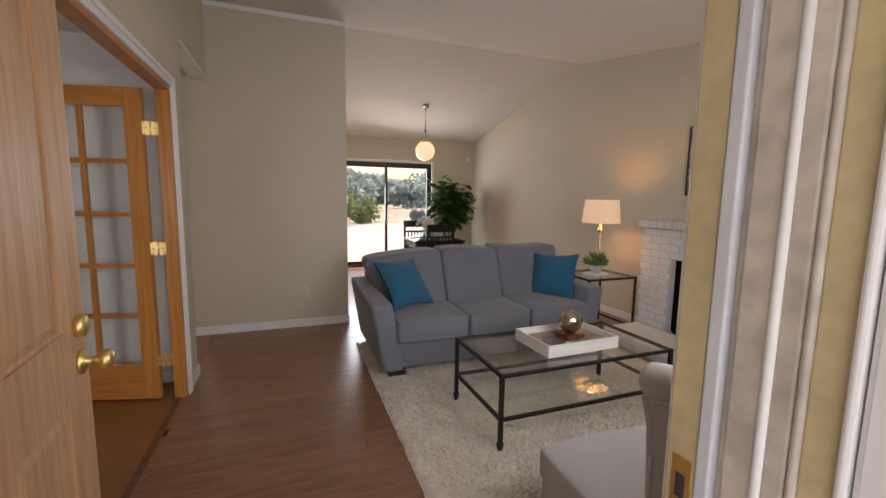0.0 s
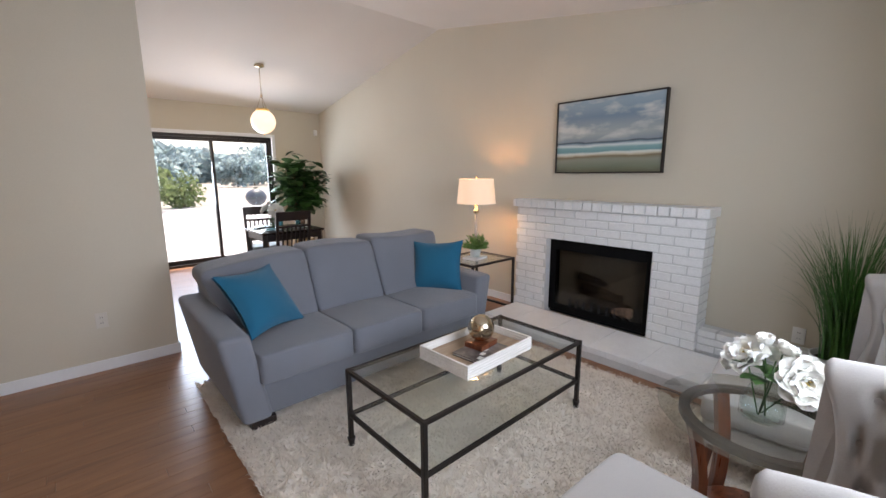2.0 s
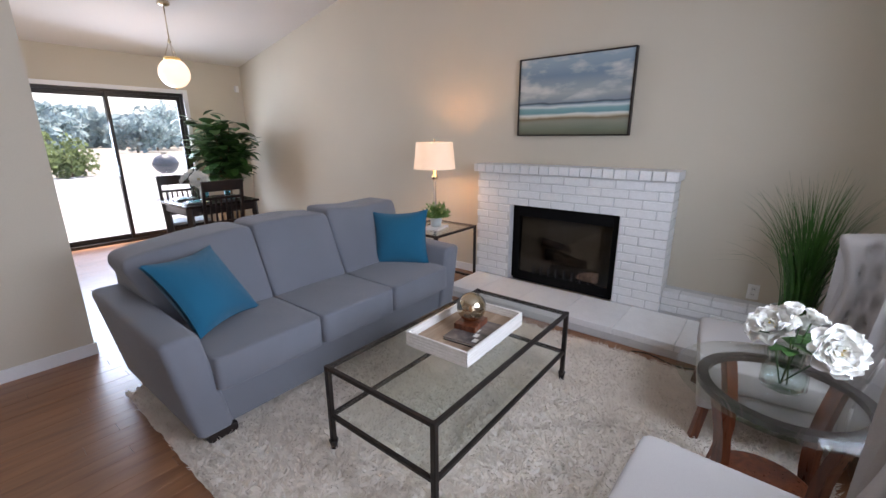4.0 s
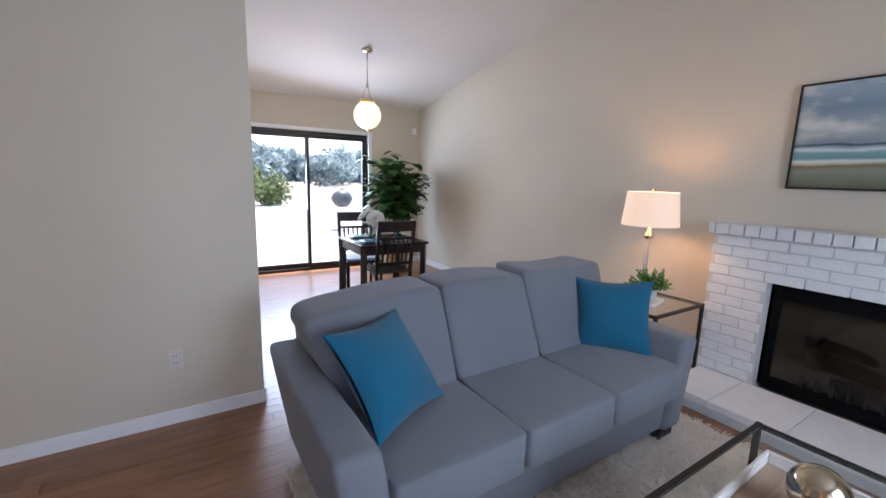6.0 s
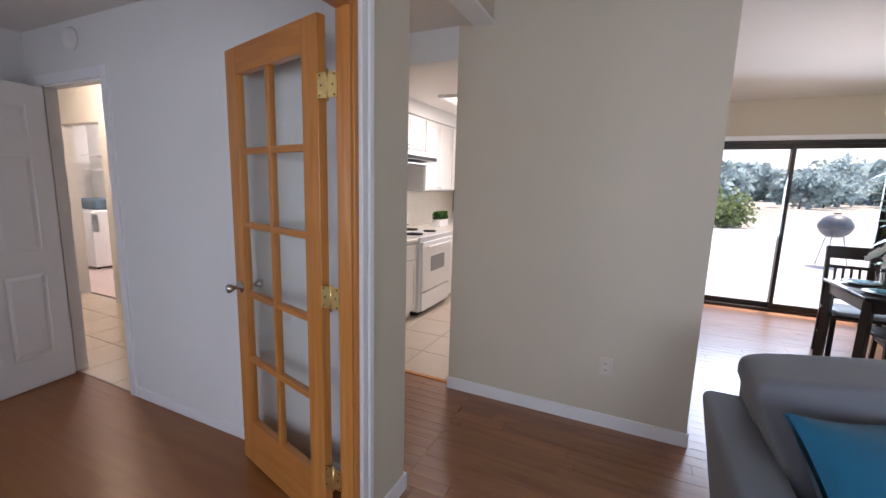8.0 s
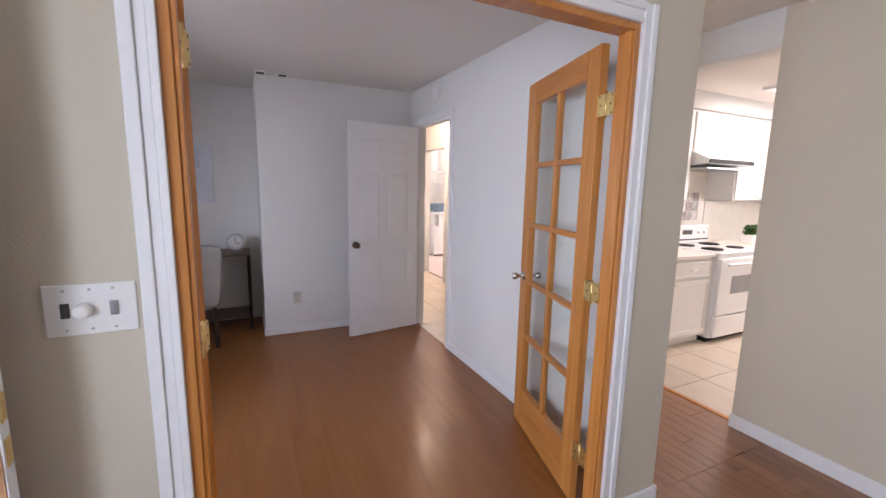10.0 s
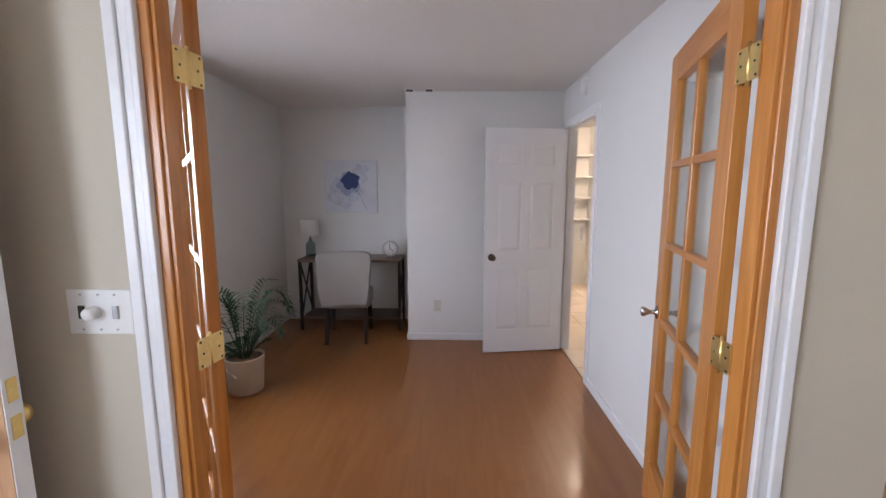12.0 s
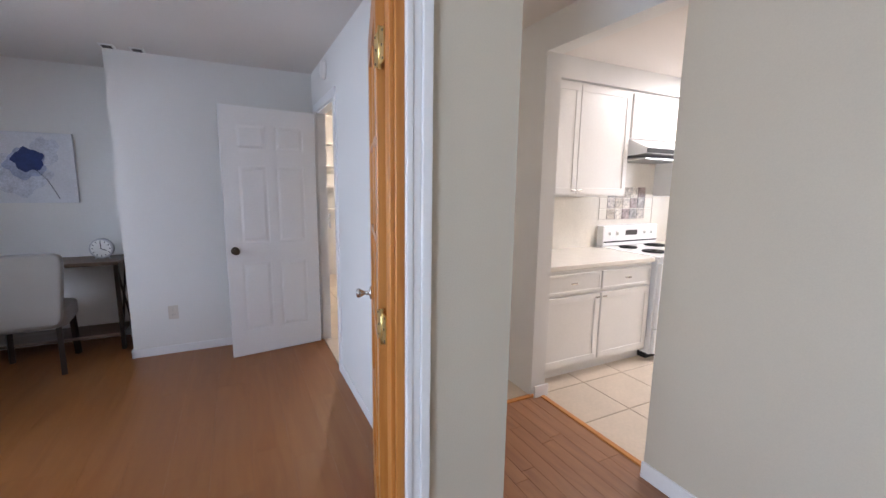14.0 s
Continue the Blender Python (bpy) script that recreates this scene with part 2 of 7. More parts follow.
M_BARK = mat("brown_bark", (0.16, 0.10, 0.06), 0.85, vary=0.2, scale=12, bump=0.4)
M_SOIL = mat("potting_soil", (0.05, 0.03, 0.02), 0.95, vary=0.3, scale=30, bump=0.6)
M_CAB = mat("white_cabinet_paint", (0.78, 0.765, 0.73), 0.35, vary=0.015, scale=4, fine=60, bump=0.02)
M_COUNTER = mat("cream_tile_counter", (0.78, 0.74, 0.66), 0.25, vary=0.03, scale=10, bump=0.02)
M_APPL = mat("white_enamel", (0.82, 0.82, 0.81), 0.2, vary=0.01, bump=0.0)
M_STEEL = mat("grey_steel", (0.45, 0.45, 0.46), 0.3, metal=1, vary=0.06, bump=0.01)
M_ESP = mat("espresso_wood", (0.020, 0.012, 0.010), 0.32, vary=0.2, scale=8, bump=0.03, stretch=(4, 4, 1))


# ---- builders ----


def smooth(bm, on=True):
    for fc in bm.faces:
        fc.smooth = on
    return bm


def bx(bm, x0, x1, y0, y1, z0, z1, bevel=0.0, seg=2):
    """Adds a box, with rounded edges where asked."""
    v = [bm.verts.new(c) for c in ((x0, y0, z0), (x1, y0, z0), (x1, y1, z0), (x0, y1, z0), (x0, y0, z1), (x1, y0, z1), (x1, y1, z1), (x0, y1, z1))]
    fs = [bm.faces.new([v[i] for i in q]) for q in ((3, 2, 1, 0), (4, 5, 6, 7), (0, 1, 5, 4), (1, 2, 6, 5), (2, 3, 7, 6), (3, 0, 4, 7))]
    if bevel:
        es = list({e for fc in fs for e in fc.edges})
        bmesh.ops.bevel(bm, geom=es, offset=bevel, segments=seg, affect="EDGES", profile=0.5)
    return bm


def tube(bm, a, b, r0, r1=None, n=12, cap=True):
    """A round bar from a to b."""
    a, b = Vector(a), Vector(b)
    r1 = r0 if r1 is None else r1
    d = (b - a).normalized()
    u = d.orthogonal().normalized()
    w = d.cross(u)
    ra, rb = [], []
    for i in range(n):
        t = 2 * math.pi * i / n
        o = u * math.cos(t) + w * math.sin(t)
        ra.append(bm.verts.new(a + o * r0))
        rb.append(bm.verts.new(b + o * r1))
    for i in range(n):
        fc = bm.faces.new((ra[i], ra[(i + 1) % n], rb[(i + 1) % n], rb[i]))
        fc.smooth = True
    if cap:
        bm.faces.new(ra[::-1])
        bm.faces.new(rb)
    return bm


def lathe(bm, prof, n=32, at=(0, 0, 0)):
    """Turns a profile of (radius, height) about z."""
    rings = []
    for r, z in prof:
        rings.append([bm.verts.new((at[0] + r * math.cos(2 * math.pi * i / n), at[1] + r * math.sin(2 * math.pi * i / n), at[2] + z)) for i in range(n)])
    for a, b in zip(rings, rings[1:]):
        for i in range(n):
            fc = bm.faces.new((a[i], a[(i + 1) % n], b[(i + 1) % n], b[i]))
            fc.smooth = True
    if prof[0][0] > 1e-4:
        bm.faces.new(rings[0][::-1])
    if prof[-1][0] > 1e-4:
        bm.faces.new(rings[-1])
    return bm


def superbox(bm, c, s, e=0.35, nu=28, nv=16, puff=0.0, fn=None):
    """A soft block: a superellipsoid with centre c and half sizes s; fn moves each point."""
    def sp(a, p):
        return math.copysign(abs(a) ** p, a)
    rows = []
    for j in range(nv + 1):
        v = -math.pi / 2 + math.pi * j / nv
        row = []
        for i in range(nu):
            u = -math.pi + 2 * math.pi * i / nu
            p = Vector((s[0] * sp(math.cos(v), e) * sp(math.cos(u), e), s[1] * sp(math.cos(v), e) * sp(math.sin(u), e), s[2] * sp(math.sin(v), e)))
            if fn:
                p = fn(p)
            row.append(bm.verts.new(p + Vector(c)))
        rows.append(row)
    for a, b in zip(rows, rows[1:]):
        for i in range(nu):
            fc = bm.faces.new((a[i], a[(i + 1) % nu], b[(i + 1) % nu], b[i]))
            fc.smooth = True
    bmesh.ops.remove_doubles(bm, verts=rows[0] + rows[-1], dist=1e-5)
    return bm


def bar(bm, a, b, w, h=None, bevel=0.0):
    """A square bar from a to b."""
    h = w if h is None else h
    a, b = Vector(a), Vector(b)
    d = b - a
    q = d.to_track_quat("Z", "Y").to_matrix()
    v = []
    for p in (a, b):
        for sx, sy in ((-1, -1), (1, -1), (1, 1), (-1, 1)):
            v.append(bm.verts.new(p + q @ Vector((sx * w / 2, sy * h / 2, 0))))
    fs = [bm.faces.new([v[i] for i in ix]) for ix in ((3, 2, 1, 0), (4, 5, 6, 7), (0, 1, 5, 4), (1, 2, 6, 5), (2, 3, 7, 6), (3, 0, 4, 7))]
    if bevel:
        bmesh.ops.bevel(bm, geom=list({e for fc in fs for e in fc.edges}), offset=bevel, segments=2, affect="EDGES", profile=0.5)
    return bm


def BM():
    return bmesh.new()


def part(name, bm, material, parent=None, label="", m=None):
    """Links a bmesh as one mesh object, under a thing where one is given."""
    bmesh.ops.recalc_face_normals(bm, faces=bm.faces)
    me = bpy.data.meshes.new(name)
    bm.to_mesh(me)
    bm.free()
    me.materials.append(material)
    ob = new(name, me)
    if parent:
        ob.parent = parent
    if m is not None:
        ob.matrix_basis = m
    if label:
        ob["label"] = label
    return ob


def thing(name, m, label, category, group="", kind=""):
    ob = new(name)
    ob.empty_display_size = 0.1
    ob.matrix_world = m
    return tagged(ob, label, category, group, kind)


def struct(name, bm, material, label, category):
    return tagged(part(name, bm, material), label, category, kind="structure")


# ---- large structure ----
XR, YF, YB = 4.395, 1.08, 8.87          # fireplace wall, front wall, sliding door wall
RY, RZ = 5.45, 3.21                    # ridge
ZF, ZB = 2.43, 2.57                    # ceiling height at the front and back walls
PY = 5.216                             # partition's face
OZ = 2.41                              # office ceiling
OX, OY0, OY1 = -3.68, 1.15, 4.117      # office
HALLZ = 2.47


def gable(bm, x0, x1):
    """A wall slab along y whose top follows the vaulted ceiling."""
    ps = [(YF - 0.15, -0.06), (YB + 0.15, -0.06), (YB + 0.15, ZB + 0.02), (RY, RZ + 0.06), (YF - 0.15, ZF + 0.02)]
    a = [bm.verts.new((x0, y, z)) for y, z in ps]
    b = [bm.verts.new((x1, y, z)) for y, z in ps]
    bm.faces.new(a), bm.faces.new(b[::-1])
    for i in range(5):
        bm.faces.new((a[i], b[i], b[(i + 1) % 5], a[(i + 1) % 5]))


def zc(y):
    return ZF + (RZ - ZF) * (y - YF) / (RY - YF) if y < RY else RZ + (ZB - RZ) * (y - RY) / (YB - RY)


bm = BM()
gable(bm, XR, XR + 0.15)
struct("wall_east", bm, M_WALL, "warm beige painted wall behind the fireplace", "wall")


def slab(bm, ya, yb, x0=-0.12, x1=XR + 0.15, t=0.12):
    v = [bm.verts.new(c) for c in ((x0, ya, zc(ya)), (x1, ya, zc(ya)), (x1, yb, zc(yb)), (x0, yb, zc(yb)), (x0, ya, zc(ya) + t), (x1, ya, zc(ya) + t), (x1, yb, zc(yb) + t), (x0, yb, zc(yb) + t))]
    for q in ((3, 2, 1, 0), (4, 5, 6, 7), (0, 1, 5, 4), (1, 2, 6, 5), (2, 3, 7, 6), (3, 0, 4, 7)):
        bm.faces.new([v[i] for i in q])


bm = BM()
slab(bm, YF, RY)
slab(bm, RY, YB)
struct("ceiling", bm, M_CEIL, "white vaulted ceiling with a ridge", "ceiling")

# back wall with the sliding door's opening
SX0, SX1, SZ = 1.60, 3.485, 2.095
bm = BM()
bx(bm, 1.05, SX0, YB, YB + 0.15, -0.06, 2.6)
bx(bm, SX1, XR, YB, YB + 0.15, -0.06, 2.6)
bx(bm, SX0, SX1, YB, YB + 0.15, SZ, 2.6)
struct("wall_north", bm, M_WALL, "beige painted wall round the sliding glass door", "wall")

# front wall with door and window openings
DX0, DX1, DZ = 0.205, 1.205, 2.06
bm = BM()
bx(bm, 0.0, DX0 - 0.04, YF - 0.15, YF, -0.06, 2.6)
bx(bm, DX1 + 0.04, 1.5, YF - 0.15, YF, -0.06, 2.6)
bx(bm, DX0 - 0.04, DX1 + 0.04, YF - 0.15, YF, DZ + 0.04, 2.6)
bx(bm, 1.5, 2.9, YF - 0.15, YF, -0.06, 0.9)
bx(bm, 1.5, 2.9, YF - 0.15, YF, 2.1, 2.6)
bx(bm, 2.9, XR, YF - 0.15, YF, -0.06, 2.6)
struct("wall_south", bm, M_WALL, "beige painted front wall with door opening", "wall")

# wall between living room and office, with the french door opening
FY0, FY1, FZ = 2.350, 3.838, 2.065
bm = BM()
bx(bm, -0.05, 0, YF - 0.15, FY0, -0.06, zc(FY0) - 0.10)
bx(bm, -0.05, 0, FY1, 4.187, -0.06, HALLZ)
bx(bm, -0.05, 0, FY0, FY1, FZ, HALLZ)
bx(bm, -0.12, 0, FY0, 5.34, HALLZ, 3.3)
bx(bm, -0.12, 0, YF - 0.15, FY0, zc(FY0) - 0.10, 3.0)
struct("wall_west", bm, M_WALL, "cream painted wall round the french doors", "wall")
bm = BM()
bx(bm, -0.07, -0.05, YF - 0.15, FY0 - 0.012, -0.06, OZ)
bx(bm, -0.07, -0.05, FY1 + 0.012, OY1, -0.06, OZ)
bx(bm, -0.07, -0.05, FY0 - 0.012, FY1 + 0.012, FZ + 0.012, OZ)
struct("wall_office_east", bm, M_WHITEWALL, "white painted office wall by the french doors", "wall")

# partition between living room and kitchen
bm = BM()
bx(bm, -0.228, 1.283, PY, PY + 0.12, -0.06, zc(PY) + 0.05)
struct("wall_partition", bm, M_WALL, "tall cream partition wall", "wall")
bm = BM()
bx(bm, -1.12, -0.228, PY, PY + 0.12, 2.268, 3.2)
bx(bm, -4.46, -1.12, PY, PY + 0.12, -0.06, 2.6)
bx(bm, -5.25, -4.46, PY, PY + 0.12, 2.03, 2.6)
bx(bm, -5.6, -5.25, PY, PY + 0.12, -0.06, 2.6)
struct("wall_hall", bm, M_WHITEWALL, "white wall between hall and kitchen", "wall")
bm = BM()
bx(bm, 1.163, 1.283, PY + 0.12, YB + 0.15, -0.06, 3.25)
struct("wall_kitchen_east", bm, M_WALL, "cream wall between kitchen and dining area", "wall")
bm = BM()
bx(bm, -2.06, -0.8, YB, YB + 0.15, -0.06, 2.5)
bx(bm, 0.4, 1.163, YB, YB + 0.15, -0.06, 2.5)
bx(bm, -0.8, 0.4, YB, YB + 0.15, -0.06, 1.05)
bx(bm, -0.8, 0.4, YB, YB + 0.15, 2.1, 2.5)
struct("wall_kitchen_north", bm, M_WHITEWALL, "white kitchen wall with an added window opening", "wall")
bm = BM()
bx(bm, -2.06, -1.85, PY + 0.12, YB, -0.06, 2.5)
struct("wall_kitchen_west", bm, M_WHITEWALL, "white kitchen wall behind the cabinets", "wall")
bm = BM()
bx(bm, -2.06, 1.163, PY + 0.12, YB, 2.42, 2.5)
struct("ceiling_kitchen", bm, M_CEIL, "white kitchen ceiling", "ceiling")

# office
bm = BM()
bx(bm, OX - 0.15, OX, OY0 - 0.15, OY1 + 0.12, -0.06, OZ)
struct("wall_office_west", bm, M_WHITEWALL, "white office wall behind the desk", "wall")
bm = BM()
bx(bm, OX, -3.007, 2.634, OY1, -0.06, OZ)
struct("wall_closet", bm, M_WHITEWALL, "white closet projection in the office", "wall")
WX0, WX1, WZ0, WZ1 = -1.89, -0.65, 0.60, 2.04
bm = BM()
bx(bm, OX, WX0, OY0 - 0.15, OY0, -0.06, OZ)
bx(bm, WX1, -0.07, OY0 - 0.15, OY0, -0.06, OZ)
bx(bm, WX0, WX1, OY0 - 0.15, OY0, -0.06, WZ0)
bx(bm, WX0, WX1, OY0 - 0.15, OY0, WZ1, OZ)
struct("wall_office_south", bm, M_WHITEWALL, "white office wall with a window", "wall")
ODX0, ODX1 = -2.80, -2.10
bm = BM()
bx(bm, OX, ODX0 - 0.02, OY1, OY1 + 0.07, -0.06, OZ)
bx(bm, ODX1 + 0.02, -0.05, OY1, OY1 + 0.07, -0.06, OZ)
bx(bm, ODX0 - 0.02, ODX1 + 0.02, OY1, OY1 + 0.07, 2.06, OZ)
struct("wall_office_north", bm, M_WHITEWALL, "white office wall with the hall door", "wall")
bm = BM()
bx(bm, OX - 0.15, -0.05, OY0 - 0.15, OY1 + 0.07, OZ, OZ + 0.1)
struct("ceiling_office", bm, M_CEIL, "flat white office ceiling", "ceiling")
bm = BM()
bx(bm, -5.6, -0.122, OY1 + 0.07, PY, HALLZ, HALLZ + 0.1)
struct("ceiling_hall", bm, M_CEIL, "flat low hall ceiling", "ceiling")
bm = BM()
bx(bm, -5.75, -5.6, OY1 + 0.07, PY + 0.12, -0.06, 2.6)
bx(bm, -5.6, OX - 0.15, OY1 - 0.0, OY1 + 0.07, -0.06, 2.6)
struct("wall_hall_end", bm, M_WHITEWALL, "plain white wall at the end of the hall", "wall")
bm = BM()
bx(bm, -8.2, -8.05, PY + 0.12, 6.9, -0.06, 2.6)
bx(bm, -8.05, -3.9, 6.75, 6.9, -0.06, 2.6)
bx(bm, -4.05, -3.9, PY + 0.12, 6.75, -0.06, 2.6)
bx(bm, -8.05, -5.6, PY + 0.0, PY + 0.12, -0.06, 2.6)
struct("wall_laundry", bm, M_WHITEWALL, "white laundry room wall", "wall")
bm = BM()
bx(bm, -8.05, -4.05, PY + 0.12, 6.75, 2.45, 2.6)
struct("ceiling_laundry", bm, M_CEIL, "white laundry ceiling", "ceiling")

# sub floors
bm = BM()
bx(bm, -8.05, XR, YF - 0.15, YB, -0.06, -0.012)
struct("floor", bm, M_SUB, "dark sub-floor under the boards", "floor")
# ---- openings: sliding door, french doors, hall door, front door ----


def box_part(name, dims, material, parent=None, bevel=0.003, label="", seg=1):
    return part(name, bx(BM(), *dims, bevel=bevel, seg=seg), material, parent, label)


sd = thing("door_1", pose(0, YB, 0), "bronze aluminium sliding glass patio door, closed", "sliding door", kind="structure")
M_BRONZE = mat("dark_bronze_aluminium", (0.030, 0.026, 0.024), 0.4, metal=0.3, vary=0.1, bump=0.02)
bm = BM()
bx(bm, SX0, SX0 + 0.045, 0.02, 0.13, 0.0, SZ)
bx(bm, SX1 - 0.045, SX1, 0.02, 0.13, 0.0, SZ)
bx(bm, SX0 + 0.045, SX1 - 0.045, 0.02, 0.13, SZ - 0.045, SZ)
bx(bm, SX0 + 0.045, SX1 - 0.045, 0.02, 0.13, -0.02, 0.035)
part("door_frame", bm, M_BRONZE, sd)
for x0, x1, y0 in ((SX0 + 0.047, 2.563, 0.085), (2.521, SX1 - 0.047, 0.04)):
    bm = BM()
    bx(bm, x0, x0 + 0.042, y0, y0 + 0.035, 0.036, SZ - 0.047)
    bx(bm, x1 - 0.042, x1, y0, y0 + 0.035, 0.036, SZ - 0.047)
    bx(bm, x0 + 0.042, x1 - 0.042, y0, y0 + 0.035, 0.036, 0.10)
    bx(bm, x0 + 0.042, x1 - 0.042, y0, y0 + 0.035, SZ - 0.10, SZ - 0.047)
    sash = part("sash", bm, M_BRONZE, sd)
    g = part("pane", bx(BM(), x0 + 0.038, x1 - 0.038, y0 + 0.014, y0 + 0.020, 0.095, SZ - 0.095), M_GLASS, sash)
    g.visible_shadow = False
part("door_handle", bx(BM(), 2.528, 2.55, 0.018, 0.04, 0.92, 1.12, bevel=0.005), M_BLACK, sd, "black pull handle")
bm = BM()
bx(bm, SX0 - 0.055, SX0 + 0.004, YB - 0.018, YB + 0.02, 0.0, SZ + 0.05, bevel=0.004)
bx(bm, SX1 - 0.004, SX1 + 0.055, YB - 0.018, YB + 0.02, 0.0, SZ + 0.05, bevel=0.004)
bx(bm, SX0 + 0.004, SX1 - 0.004, YB - 0.018, YB + 0.02, SZ - 0.004, SZ + 0.05, bevel=0.004)
struct("trim_sliding_door", bm, M_TRIM, "white casing round the sliding door", "trim")

# french door casing and jamb
bm = BM()
for y0, y1 in ((FY0 - 0.07, FY0), (FY1, FY1 + 0.07)):
    for k, (a, b) in enumerate(((0.0, 0.4), (0.4, 0.75), (0.75, 1.0))):
        s = a if y0 < 3 else 1 - b
        e = b if y0 < 3 else 1 - a
        bx(bm, 0.0, (0.022, 0.014, 0.019)[k], y0 + 0.07 * s, y0 + 0.07 * e, 0.0, FZ + 0.07, bevel=0.003)
for k, (a, b) in enumerate(((0.0, 0.25), (0.25, 0.6), (0.6, 1.0))):
    bx(bm, 0.0, (0.019, 0.014, 0.022)[k], FY0, FY1, FZ + 0.07 * a, FZ + 0.07 * b, bevel=0.003)
struct("trim_french_doors", bm, M_TRIM, "white fluted casing round the french doors", "trim")
for nm, dims in (("jamb", (-0.074, 0.004, FY0, FY0 + 0.025, 0.0, FZ)), ("jamb", (-0.074, 0.004, FY1 - 0.025, FY1, 0.0, FZ))):
    tagged(box_part(nm, dims, M_FIR, bevel=0.002), "golden fir door jamb", "door jamb", kind="structure")
tagged(box_part("head_jamb", (-0.074, 0.004, FY0 + 0.025, FY1 - 0.025, FZ - 0.025, FZ), M_FIRH, bevel=0.002), "golden fir head jamb", "door jamb", kind="structure")
bm = BM()
bx(bm, -0.036, -0.004, FY0 + 0.025, FY0 + 0.037, 0.0, FZ - 0.025, bevel=0.002)
bx(bm, -0.036, -0.004, FY1 - 0.037, FY1 - 0.025, 0.0, FZ - 0.025, bevel=0.002)
struct("trim_door_stop", bm, M_FIR, "golden fir door stops", "trim")


def hinge(parent, p, q, z):
    """A wide-throw brass hinge from the leaf's face at p to the jamb's face at q."""
    u = (Vector((q[0] - p[0], q[1] - p[1], 0))).normalized()
    mid = ((p[0] + q[0]) / 2, (p[1] + q[1]) / 2)
    bm2 = BM()
    a = Vector((p[0], p[1], z)) - u * 0.006
    b = Vector((q[0], q[1], z)) + u * 0.004
    w = Vector((-u.y, u.x, 0)) * 0.0016
    vs = []
    for c, dz in ((a, -0.038), (a + u * 0.006, -0.043), (b - u * 0.006, -0.043), (b, -0.038), (b, 0.038), (b - u * 0.006, 0.043), (a + u * 0.006, 0.043), (a, 0.038)):
        vs.append([bm2.verts.new(c + w * s + Vector((0, 0, dz))) for s in (-1, 1)])
    bm2.faces.new([v[0] for v in vs])
    bm2.faces.new([v[1] for v in reversed(vs)])
    for i in range(8):
        bm2.faces.new((vs[i][0], vs[i][1], vs[(i + 1) % 8][1], vs[(i + 1) % 8][0]))
    tube(bm2, (mid[0], mid[1], z - 0.053), (mid[0], mid[1], z + 0.053), 0.0045, n=12)
    h = part("hinge", bm2, M_BRASS, parent, "polished brass hinge")
    for dz, f2 in ((-0.034, 0.12), (0.0, 0.2), (0.034, 0.12)):
        for k in (f2, 1 - f2):
            c = a.lerp(b, k) + Vector((0, 0, dz))
            part("screw", tube(BM(), c - w * 1.7, c + w * 1.7, 0.0035, n=8), M_IRON, h)


def french_leaf(name, m, label, w=0.74, h=2.03):
    """A ten-light leaf: x along its width from the hinge, y through its thickness."""
    d = thing(name, m, label, "french door", "pair of french doors", kind="structure")
    t, st, rail_t, rail_b = 0.036, 0.105, 0.115, 0.235
    z0 = 0.012
    part("stile", bx(BM(), 0, st, -t / 2, t / 2, z0, z0 + h, bevel=0.003), M_FIR, d)
    part("stile", bx(BM(), w - st, w, -t / 2, t / 2, z0, z0 + h, bevel=0.003), M_FIR, d)
    part("rail", bx(BM(), st, w - st, -t / 2, t / 2, z0 + h - rail_t, z0 + h, bevel=0.002), M_FIRH, d)
    part("rail", bx(BM(), st, w - st, -t / 2, t / 2, z0, z0 + rail_b, bevel=0.002), M_FIRH, d)
    gz0, gz1 = z0 + rail_b, z0 + h - rail_t
    part("muntin", bx(BM(), w / 2 - 0.014, w / 2 + 0.014, -t / 2 + 0.003, t / 2 - 0.003, gz0, gz1, bevel=0.004), M_FIR, d)
    step = (gz1 - gz0) / 5
    for k in range(1, 5):
        z = gz0 + step * k
        for a, b in ((st, w / 2 - 0.014), (w / 2 + 0.014, w - st)):
            part("muntin", bx(BM(), a, b, -t / 2 + 0.003, t / 2 - 0.003, z - 0.014, z + 0.014, bevel=0.004), M_FIRH, d)
    for k in range(5):
        z = gz0 + step * k
        for a, b in ((st, w / 2 - 0.014), (w / 2 + 0.014, w - st)):
            g = part("pane", bx(BM(), a - 0.004, b + 0.004, -0.002, 0.002, z + 0.010, z + step - 0.010), M_GLASS, d)
            g.visible_shadow = False
    for s in (-1, 1):
        kn = part("knob", lathe(BM(), [(0.0, 0.0), (0.030, 0.0), (0.030, 0.006), (0.011, 0.010), (0.009, 0.030), (0.018, 0.045), (0.023, 0.055), (0.020, 0.066), (0.0, 0.070)], 20), M_NICKEL, d, "satin nickel knob", pose(w - 0.055, s * t / 2, 0.945, -90 * s))
    return d


fr = french_leaf("door_2", pose(-0.150, FY1 - 0.006, 0, 0, 0, 165), "golden fir ten-light french door, open into the office")
fl = french_leaf("door_3", pose(-0.160, FY0 + 0.024, 0, 0, 0, 180 + 36), "golden fir ten-light french door, swung open beside a window")
hg = thing("door_hinges", pose(0, 0, 0), "polished brass butt hinges on the fir jambs", "hinge", kind="structure")
for z in (0.28, 1.035, 1.798):
    hinge(hg, (-0.147, FY1 - 0.026), (-0.070, FY1 - 0.0285), z)
    hinge(hg, (-0.160, FY0 + 0.042), (-0.070, FY0 + 0.0275), z)
tagged(box_part("threshold", (-0.068, -0.029, FY0 + 0.025, FY1 - 0.025, -0.011, 0.004), M_REDWOOD, bevel=0.003), "dark red wooden threshold strip", "threshold", kind="structure")


